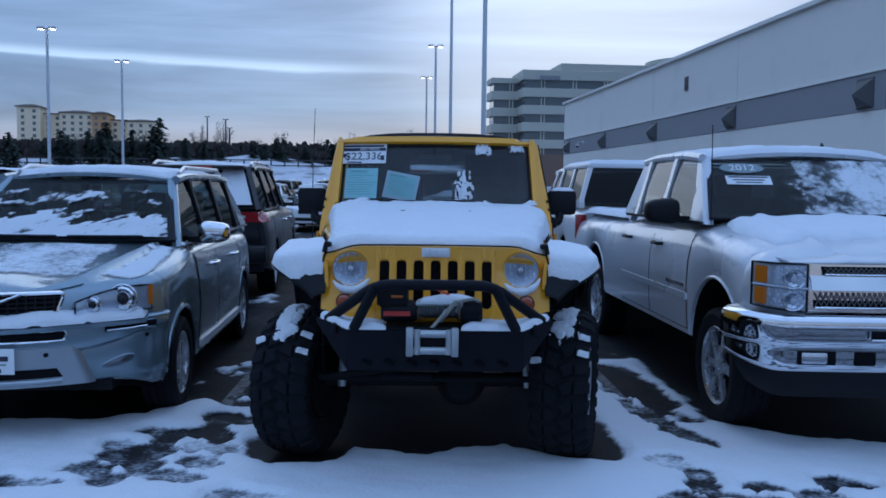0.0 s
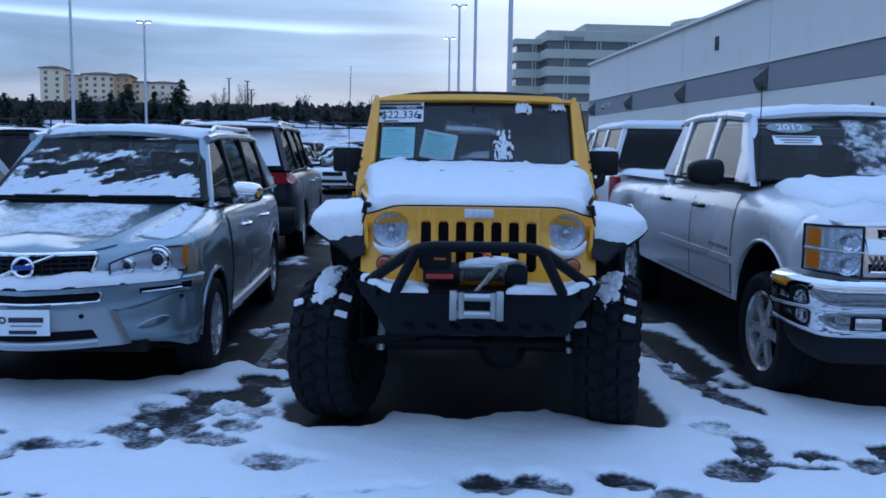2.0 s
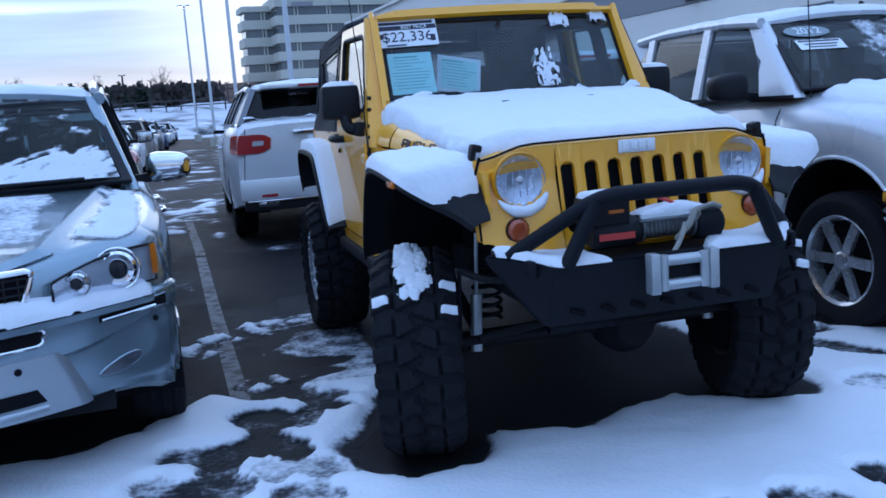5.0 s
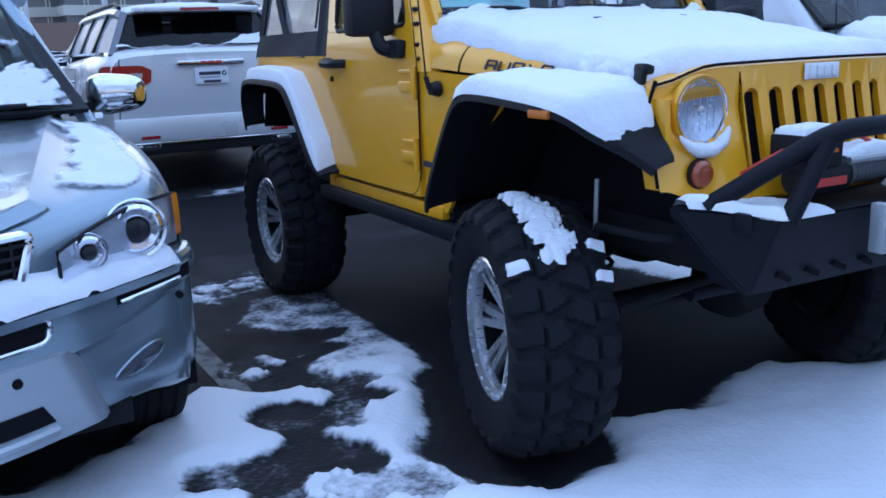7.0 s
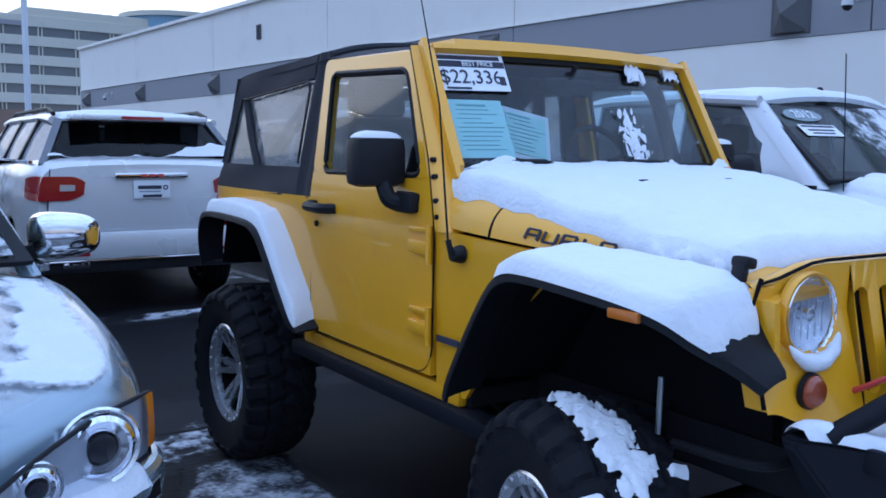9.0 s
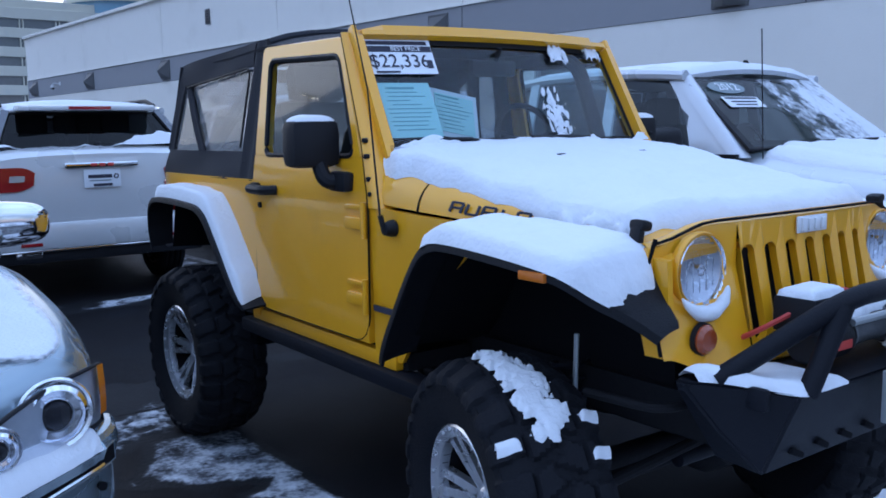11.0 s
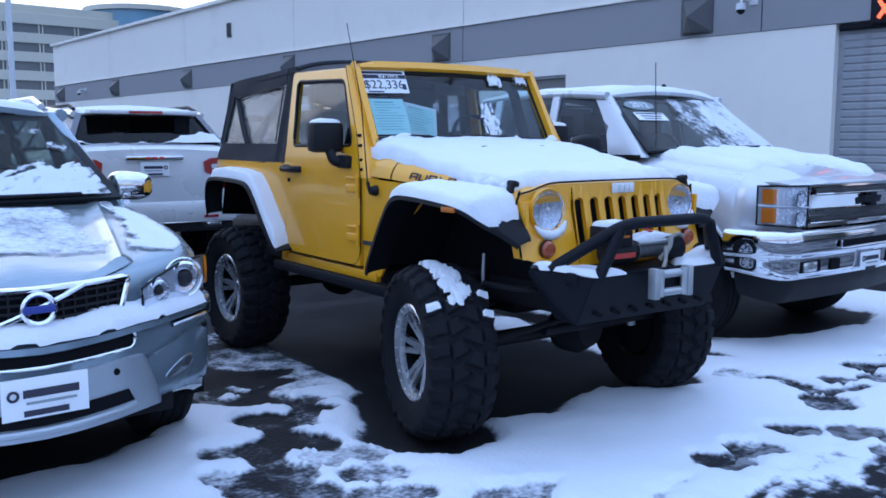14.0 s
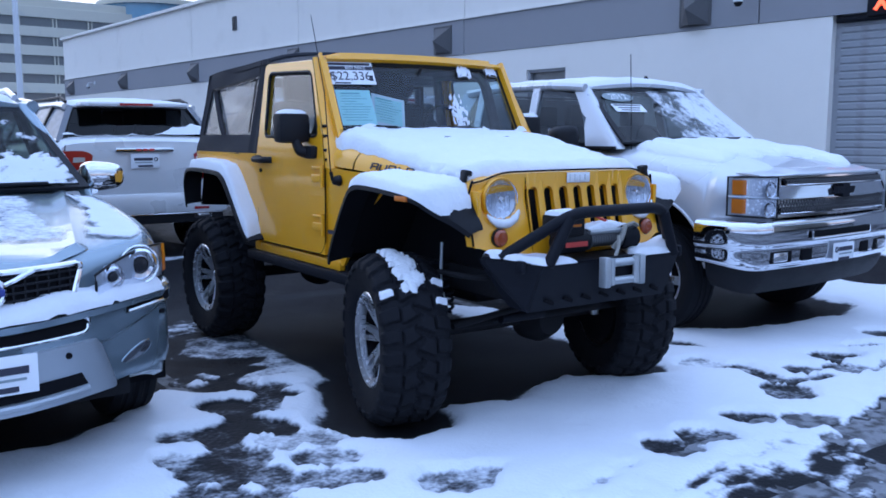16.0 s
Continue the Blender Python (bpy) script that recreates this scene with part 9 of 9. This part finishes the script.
snow_on("snow", lambda u, t: Vector(T_WS(u, t)) + Vector((0, -0.012, 0.0)), steps(-0.93, 0.93, 110), steps(0.02, 0.97, 60), 0.010, truck_ws_cover, "thin frosty snow over the pickup's windscreen", TRUCK_M, material=FROST)
snow_on("snow", lambda x, y: (x, y, 1.325), steps(-0.9, 0.9, 30), steps(3.62, 5.5, 40), 0.05, lambda x, y: min((0.88 - abs(x)) / 0.06, (y - 3.64) / 0.05, (5.48 - y) / 0.05, 1), "snow in the pickup's bed", TRUCK_M)
snow_on("snow", lambda x, y: (x, y + 0.045 * (x / 0.78) ** 2, 0.903), steps(-0.80, 0.80, 60), steps(-0.075, -0.01, 6), 0.014, lambda x, y: 0.6 + 0.9 * fbm(x * 5, y * 10, 3), "thin snow on the chrome bumper", TRUCK_M)


# ---- the row behind, tails towards the jeep's row ----
def turned(x, y, turn=0.0):
    return pose(x, y, 0.12, 0, 0, 180 + turn)


def suv_rear(th, spec, rp, L, lamp_z, lamp_h, lamp_w, paint, chrome=True, plate_z=1.10, wiper=True, third=RED_LENS, spoiler_y=None, g=None):
    W = lerp_table(spec.half, L - 0.1)
    for s in (-1, 1):
        bm = bmesh.new()
        def lamp(u, t):
            z = lamp_z + lamp_h * (t - 0.5) * (1 - 0.5 * max(0.0, 1 - u / 0.3) ** 2) * (1 - 0.25 * max(0.0, (u - 0.8) / 0.2) ** 2)
            end = spec.side_x(L, z)
            if u < 0.7:
                return (s * (end + 0.004 - lamp_w * (0.7 - u) / 0.7), L + 0.038, z)
            y = L + 0.038 - 0.28 * (u - 0.7) / 0.3
            return (s * (spec.side_x(min(y, L), z) + 0.012), y, z)
        sheet(bm, lamp, sorted(set(steps(0, 1, 14)) | {0.7}), steps(0, 1, 5))
        lo = part("tail_lamp", solidify(bm, 0.012), RED_LENS, th, "red and clear tail lamp")
        bm = bmesh.new()
        sheet(bm, lambda u, t: Vector(lamp(u, t)) + Vector((0, 0.014, 0)), steps(0.16, 0.40, 5), steps(0.40, 0.66, 3))
        part("reverse_lens", bm, LAMP_CLEAR, lo)
        part("bumper_reflector", box(bmesh.new(), (s * (W - 0.32), L + 0.04, 0.535), (0.17, 0.03, 0.03), bevel=0.005), RED_LENS, th)
        part("exhaust_tip", box(bmesh.new(), (s * (W - 0.30), L - 0.01, 0.45), (0.22, 0.07, 0.075), bevel=0.02), CHROME if chrome else BLACK_PLASTIC, th)
    # tailgate skin, its dark gap, the bumper shelf and valance
    bm = bmesh.new()
    sheet(bm, lambda u, t: (u * (W - 0.07 - 0.05 * t), L + 0.008, 0.70 + (spec.top[-2][1] - 0.74) * t), steps(-1, 1, 14), steps(0, 1, 8))
    part("tailgate_seam", solidify(bm, 0.004), DARK_HOLE, th)
    bm = bmesh.new()
    sheet(bm, lambda u, t: (u * (W - 0.078 - 0.05 * t), L + 0.014 + 0.012 * math.sin(t * 3.0), 0.708 + (spec.top[-2][1] - 0.745) * t), steps(-1, 1, 14), steps(0, 1, 8))
    tg = part("tailgate", solidify(bm, 0.008), paint, th)
    if chrome:
        part("handle_bar", box(bmesh.new(), (0, L + 0.045, plate_z + 0.12), (0.62, 0.04, 0.045), bevel=0.012), CHROME, tg, "broad chrome handle bar")
        bm = bmesh.new()
        for k in range(3):
            box(bm, (-0.07 + 0.07 * k, L + 0.07, plate_z + 0.12), (0.05, 0.008, 0.028), bevel=0.004)
        part("badge", bm, RED_LABEL, tg, "plain red badge")
    plate(th, 0.0, L + 0.042, plate_z, 1)
    bm = bmesh.new()
    box(bm, (0, L - 0.03, 0.60), (2 * W - 0.02, 0.16, 0.23), bevel=0.045)
    part("bumper", bm, paint, th)
    part("bumper_shelf", box(bmesh.new(), (0, L + 0.0, 0.478), (2 * W - 0.16, 0.10, 0.022), bevel=0.008), CHROME if chrome else BLACK_PLASTIC, th)
    part("valance", box(bmesh.new(), (0, L - 0.06, 0.43), (2 * W - 0.10, 0.16, 0.12), bevel=0.03), BLACK_PLASTIC, th)
    if wiper:
        bm = bmesh.new()
        a, b = Vector(rp(-0.02, 0.10)), Vector(rp(-0.50, 0.22))
        tube(bm, [a + Vector((0, 0.05, 0)), b + Vector((0, 0.045, 0))], 0.014, 6)
        lathe(bm, [(0, 0.05), (0.03, 0.045), (0.04, 0.0)], a, "Y", 12)
        part("rear_wiper", bm, BLACK_PLASTIC, th)
    hz = Vector(rp(0, 1.0))
    bm = bmesh.new()
    box(bm, (0, hz.y + 0.06, hz.z + 0.03), (1.16, 0.26, 0.05), bevel=0.018)
    sp = part("spoiler", bm, paint, th)
    part("brake_light", box(bmesh.new(), (0, hz.y + 0.192, hz.z + 0.03), (0.36, 0.012, 0.026)), third, sp)


# pearl suv straight behind the jeep
GMC_M = turned(-0.30, 11.50 + 5.05)
suv_b = Car(5.05, [(0, 0.85), (0.05, 0.98), (0.2, 1.08), (1.2, 1.22), (4.75, 1.35), (4.97, 1.35), (5.05, 1.28)],
            [(0, 0.66), (0.1, 0.82), (0.3, 0.94), (0.6, 1.0), (4.4, 1.0), (4.7, 0.98), (4.9, 0.945), (5.05, 0.90)], [(0, 0.44), (0.5, 0.34), (4.4, 0.34), (5.05, 0.44)], [(1.0, 0.43), (4.02, 0.43)], 0.375, 0.25, 0.84)
# side panes part see-through, part pale grey
MILKY = hazy("milky_glass", (0.35, 0.37, 0.40), (0.42, 0.44, 0.48), 0.55)
G_B = dict(ws0=1.15, ws1=1.95, re1=4.62, re0=4.92, wb=0.90, wt=0.70, zb=1.29, zr=1.70, d_m=GREY_PAINT, posts=[2.2, 3.2, 4.15], seats=[(2.2, 2), (3.2, 2), (4.1, 2)], side_glass=MILKY, re_glass=TINTED, dpillar=0.06, trim=CHROME, rail_m=BLACK_PLASTIC, handle_m=CHROME)
suv_b_ob, (B_ROOF, B_WS, B_RP, B_HEAD) = build_car("suv", GMC_M, "pearl white suv seen from behind, snow on its roof", suv_b, PEARL, G_B, TINTED, "six", doors=[(1.45, 2.25, 0.42, 1.15), (2.27, 3.25, 0.42, 1.15)], rails=True)
suv_rear(suv_b_ob, suv_b, B_RP, 5.05, 1.085, 0.20, 0.34, PEARL, plate_z=1.07)
for s in (-1, 1):
    mirror(suv_b_ob, 0.95, 1.75, 1.26, s, PEARL)
snow_on("snow", lambda u, y: B_ROOF(u, y), steps(-0.96, 0.96, 30), steps(2.0, 4.6, 40), 0.03, lambda u, y: min((0.93 - abs(u)) / 0.06, (4.58 - y) / 0.04, 1), "snow on the pearl suv's roof", GMC_M)
snow_on("snow", lambda x, y: (x, y, 0.712), steps(-0.85, 0.85, 50), steps(5.02, 5.07, 5), 0.028, lambda x, y: 0.7 + 0.8 * fbm(x * 4, 3.0, 5.0), "snow on the pearl suv's bumper step", GMC_M)
snow_on("snow", lambda u, t: Vector(B_RP(u, t)) + Vector((0, 0.045, 0.02)), steps(-0.95, 0.95, 90), steps(0.0, 0.42, 24), 0.02,
        lambda u, t: (0.03 + 0.06 * fbm(u * 5, 1.0, 4) + 0.26 * smooth01((-u - 0.05) / 0.4) * smooth01((1.0 - abs(u + 0.60) * 1.5)) + 0.20 * smooth01((-u - 0.6) / 0.3) + 0.05 * smooth01((u - 0.72) / 0.2) - t) / 0.05, "snow caught below the rear window and on the wiper", GMC_M)

# dark suv beside it
DARK_M = turned(-3.50, 16.08, 5.0)
suv_c = Car(4.80, [(0, 0.82), (0.05, 0.95), (0.2, 1.03), (1.2, 1.12), (4.5, 1.18), (4.7, 1.16), (4.8, 1.08)],
            [(0, 0.62), (0.1, 0.80), (0.3, 0.90), (0.6, 0.95), (4.3, 0.95), (4.65, 0.92), (4.8, 0.88)], [(0, 0.40), (0.5, 0.32), (4.2, 0.32), (4.8, 0.42)], [(0.95, 0.41), (3.75, 0.41)], 0.36, 0.235, 0.80)
G_C = dict(ws0=1.10, ws1=1.85, re1=4.30, re0=4.68, wb=0.84, wt=0.66, zb=1.15, zr=1.72, posts=[2.1, 3.0, 3.9], side_glass=GREEN_GLASS, dpillar=0.14, trim=CHROME, rail_m=ALLOY, handle_m=CHROME, seats=[(2.1, 2), (3.0, 3)])
suv_c_ob, (C_ROOF, C_WS, C_RP, C_HEAD) = build_car("suv", DARK_M, "near-black suv seen from behind, snow on its rear glass", suv_c, DARK_PAINT, G_C, TINTED, "five", doors=[(1.4, 2.15, 0.40, 1.10), (2.17, 3.05, 0.40, 1.10)], rails=True)
suv_rear(suv_c_ob, suv_c, C_RP, 4.80, 1.07, 0.13, 0.34, DARK_PAINT, chrome=False, plate_z=0.98)
for s in (-1, 1):
    mirror(suv_c_ob, 0.90, 1.7, 1.22, s, DARK_PAINT)
snow_on("snow", lambda u, y: C_ROOF(u, y), steps(-0.96, 0.96, 30), steps(1.95, 4.3, 40), 0.025, lambda u, y: min((0.9 - abs(u)) / 0.06, (4.2 - y) / 0.04, 1) - 0.4 * max(0, fbm(u * 3, y * 2, 1)), "snow on the dark suv's roof", DARK_M)
snow_on("snow", lambda u, t: Vector(C_RP(u, t)) + Vector((0, 0.03, 0.01)), steps(-0.9, 0.9, 50), steps(0.05, 0.95, 30), 0.012, lambda u, t: (0.25 - 0.6 * t + 1.0 * smooth01((abs(u) - 0.3) / 0.4) + 0.6 * fbm(u * 4, t * 3, 2)) * 1.5, "thin snow on the dark suv's rear window", DARK_M)

# white pickup with a bed cap, behind the silver pickup
CAP_M = turned(2.62, 10.85 + 5.7)
capt = Car(5.7, [(0, 0.95), (0.05, 1.08), (0.2, 1.16), (1.4, 1.26), (3.5, 1.26), (5.65, 1.26), (5.7, 1.22)], [(0, 0.80), (0.1, 0.9), (0.4, 0.97), (5.5, 0.97), (5.7, 0.95)], [(0, 0.55), (0.5, 0.46), (5.7, 0.50)], [(1.0, 0.47), (4.5, 0.47)], 0.39, 0.26, 0.82)
G_D = dict(ws0=1.30, ws1=1.95, re1=3.15, re0=3.30, wb=0.86, wt=0.70, zb=1.24, zr=1.76, posts=[2.25], dpillar=0.16, post_m=WHITE_PAINT)
capt_ob, (D_ROOF, D_WS, D_RP, D_HEAD) = build_car("pickup_truck", CAP_M, "white pickup truck with a glazed bed cap, tail lamps red", capt, WHITE_PAINT, G_D, TINTED, "five", doors=[(1.5, 2.3, 0.55, 1.2), (2.32, 3.1, 0.55, 1.2)], category="pickup truck")
bm = bmesh.new()
for x0, x1, y0, y1, z0, z1 in ((-0.92, -0.86, 3.42, 5.66, 1.25, 1.34), (0.86, 0.92, 3.42, 5.66, 1.25, 1.34)):
    box(bm, ((x0 + x1) / 2, (y0 + y1) / 2, (z0 + z1) / 2), (x1 - x0, y1 - y0, z1 - z0))
for sx in (-1, 1):
    for y in (3.45, 4.5, 5.62):
        beam(bm, (sx * 0.90, y, 1.3), (sx * 0.78, y - (0.06 if y > 5 else 0), 1.74), 0.05, 0.10)
box(bm, (0, 4.52, 1.765), (1.62, 2.22, 0.06), bevel=0.02)
cap = part("bed_cap", bm, WHITE_PAINT, capt_ob, "white fibreglass bed cap")
bm = bmesh.new()
bm.faces.new([bm.verts.new(p) for p in ((-0.86, 5.67, 1.27), (0.86, 5.67, 1.27), (0.76, 5.585, 1.73), (-0.76, 5.585, 1.73))])
part("rear_window", bm, TINTED, cap)
for sx in (-1, 1):
    bm = bmesh.new()
    bm.faces.new([bm.verts.new(p) for p in ((sx * 0.895, 3.5, 1.33), (sx * 0.895, 5.58, 1.33), (sx * 0.79, 5.55, 1.73), (sx * 0.79, 3.5, 1.73))])
    part("side_window", bm, TINTED, cap)
    part("tail_lamp", box(bmesh.new(), (sx * 0.90, 5.66, 1.02), (0.13, 0.11, 0.30), bevel=0.02), RED_LENS, capt_ob)
    mirror(capt_ob, 0.92, 1.85, 1.32, sx, BLACK_PLASTIC)
part("brake_light", box(bmesh.new(), (-0.05, 5.64, 1.772), (0.36, 0.03, 0.03)), RED_LENS, cap)
part("tailgate", box(bmesh.new(), (0, 5.69, 1.0), (1.52, 0.05, 0.46), bevel=0.015), WHITE_PAINT, capt_ob)
part("bumper", box(bmesh.new(), (0, 5.74, 0.62), (1.84, 0.16, 0.16), bevel=0.03), CHROME, capt_ob)
plate(capt_ob, 0.0, 5.83, 0.64, 1)
snow_on("snow", lambda x, y: (x, y, 1.795), steps(-0.8, 0.8, 30), steps(3.42, 5.62, 40), 0.035, lambda x, y: min((0.79 - abs(x)) / 0.05, (y - 3.42) / 0.05, (5.61 - y) / 0.04, 1), "snow on the white bed cap", CAP_M)
snow_on("snow", lambda x, t: (x, 5.69 - 0.085 * t, 1.28 + 0.46 * t), steps(-0.85, 0.85, 50), steps(0, 1, 20), 0.012, lambda x, t: (0.05 + 0.9 * smooth01((-x - 0.35) / 0.4) * smooth01((t - 0.35) / 0.3) + 0.35 * fbm(x * 4, t * 4, 6) - 0.4) * 2, "patch of snow on the cap's window", CAP_M)


# ---- neighbours further along and the far rows, simpler bodies ----
def sedan_spec():
    return Car(4.6, [(0, 0.66), (0.05, 0.74), (0.2, 0.80), (1.1, 0.95), (1.3, 0.96), (3.6, 1.0), (4.4, 0.98), (4.6, 0.84)], [(0, 0.62), (0.1, 0.76), (0.3, 0.86), (0.7, 0.90), (4.0, 0.90), (4.4, 0.86), (4.6, 0.74)],
               [(0, 0.28), (0.5, 0.22), (4.2, 0.22), (4.6, 0.32)], [(0.88, 0.36), (3.58, 0.36)], 0.32, 0.21, 0.76)


def crossover_spec():
    return Car(4.5, [(0, 0.78), (0.05, 0.90), (0.2, 0.98), (1.05, 1.08), (4.2, 1.12), (4.4, 1.10), (4.5, 0.95)], [(0, 0.62), (0.1, 0.78), (0.3, 0.87), (0.7, 0.92), (3.9, 0.92), (4.3, 0.88), (4.5, 0.78)],
               [(0, 0.36), (0.5, 0.28), (4.1, 0.28), (4.5, 0.38)], [(0.88, 0.385), (3.54, 0.385)], 0.345, 0.225, 0.78)


G_SEDAN = dict(ws0=1.15, ws1=1.85, re1=3.05, re0=3.85, wb=0.78, wt=0.56, zb=0.97, zr=1.42, posts=[2.2, 3.05], dpillar=0.12)
G_CROSS = dict(ws0=1.0, ws1=1.70, re1=3.95, re0=4.35, wb=0.80, wt=0.62, zb=1.09, zr=1.60, posts=[1.95, 2.85, 3.6], dpillar=0.14)
PAINTS = [WHITE_PAINT, GREY_PAINT, SILVER, DARK_PAINT, GOLD_PAINT, BLUE_PAINT, RED_PAINT]
WORDS = ["white", "grey", "silver", "black", "champagne", "blue", "red"]


def simple_car(kind, k):
    spec, g = (sedan_spec(), G_SEDAN) if kind == "sedan" else (crossover_spec(), G_CROSS)
    th, (roof, ws, rp, head) = build_car("sedan" if kind == "sedan" else "crossover", Matrix(), f"{WORDS[k]} {kind} parked in a far row under snow", spec, PAINTS[k], g, TINTED, "five", group="far rows of cars", rails=kind != "sedan")
    L = spec.length
    zt = lerp_table(spec.top, 0.1)
    for s in (-1, 1):
        bm = bmesh.new()
        sheet(bm, lambda u, t: (s * (0.46 + 0.32 * u), lerp_table([(w, y) for y, w in spec.half if y < 0.7], 0.46 + 0.32 * u) - 0.012, zt - 0.16 + 0.12 * t + 0.03 * u), steps(0, 1, 6), steps(0, 1, 3))
        part("headlamp", solidify(bm, 0.02), CLEAR_LENS, th)
        part("tail_lamp", box(bmesh.new(), (s * (lerp_table(spec.half, L) - 0.14), L - 0.01, zt + 0.04), (0.26, 0.06, 0.14), bevel=0.02), RED_LENS, th)
        mirror(th, g["wb"] + 0.04, g["ws0"] + 0.45, g["zb"] + 0.08, s, PAINTS[k], size=(0.2, 0.11, 0.14))
    part("grille", box(bmesh.new(), (0, -0.005, zt - 0.14), (0.62, 0.03, 0.12), bevel=0.02), BLACK_PLASTIC, th)
    part("lower_intake", box(bmesh.new(), (0, -0.005, zt - 0.36), (0.9, 0.03, 0.10), bevel=0.02), BLACK_PLASTIC, th)
    # its snow cover stays with it as a part: roof, bonnet and screen
    bm = bmesh.new()
    sheet(bm, lambda u, y: Vector(roof(u, y)) + Vector((0, 0, 0.03 + 0.012 * fbm(u * 3, y * 3, k))), steps(-0.92, 0.92, 12), steps(g["ws1"] + 0.05, g["re1"] - 0.05, 16))
    sheet(bm, lambda x, y: (x, y, spec.deck_z(x, y) + 0.02 + 0.012 * fbm(x * 3, y * 3, k)), steps(-0.7, 0.7, 12), steps(0.25, g["ws0"] - 0.05, 10))
    sheet(bm, lambda u, t: Vector(ws(u, t)) + Vector((0, -0.02, 0.008)), steps(-0.9, 0.9, 16), steps(0.02, 0.9, 10), keep=lambda u, t: fbm(u * 3 + k, t * 3, k * 1.7) > -0.12 + 0.3 * t)
    part("snow_cover", bm, SNOW, th, "snow on roof and bonnet", smooth=70)
    return th


fleet = [simple_car("sedan", 0), simple_car("crossover", 1), simple_car("crossover", 2), simple_car("sedan", 3), simple_car("crossover", 4), simple_car("sedan", 5), simple_car("crossover", 0), simple_car("sedan", 2), simple_car("crossover", 3), simple_car("sedan", 6)]
rng = random.Random(5)
spots = []
# the white sedan across the aisle and its row, then rows beyond, noses towards the lot's front
for row, y in enumerate((27.0, 33.5, 46.0, 52.5, 65.0, 71.5, 84.0)):
    for k in range(16):
        x = -3.9 - 2.75 * k
        if x < -0.52 * y - 3:
            continue
        spots.append((x, y + rng.uniform(-0.25, 0.25), 0 if row % 2 == 0 else 180))
    if row >= 1:
        for k in range(2):
            x = 2.2 + 2.75 * k
            if x < 0.13 * y:
                spots.append((x, y + rng.uniform(-0.25, 0.25), 0 if row % 2 == 0 else 180))
used = set()
for k, (x, y, turn) in enumerate(spots):
    i = 0 if k == 0 else rng.randrange(len(fleet))
    m = pose(x + rng.uniform(-0.1, 0.1), y + (4.5 if turn else 0), 0.12, 0, 0, turn + rng.uniform(-1.5, 1.5))
    if i in used:
        copy_thing(fleet[i], m)
    else:
        fleet[i].matrix_world = m
        used.add(i)
for i in range(len(fleet)):
    if i not in used:
        fleet[i].matrix_world = pose(-14 - 3 * i, 96, 0.12)
# cars parked on past the silver-blue one
copy_thing(fleet[2], pose(-5.75, 5.85, 0, 0, 0, 2))
copy_thing(fleet[6], pose(-8.6, 5.7, 0, 0, 0, 1))
copy_thing(fleet[8], turned(-6.2, 16.3))
copy_thing(fleet[4], turned(-9.1, 16.3))
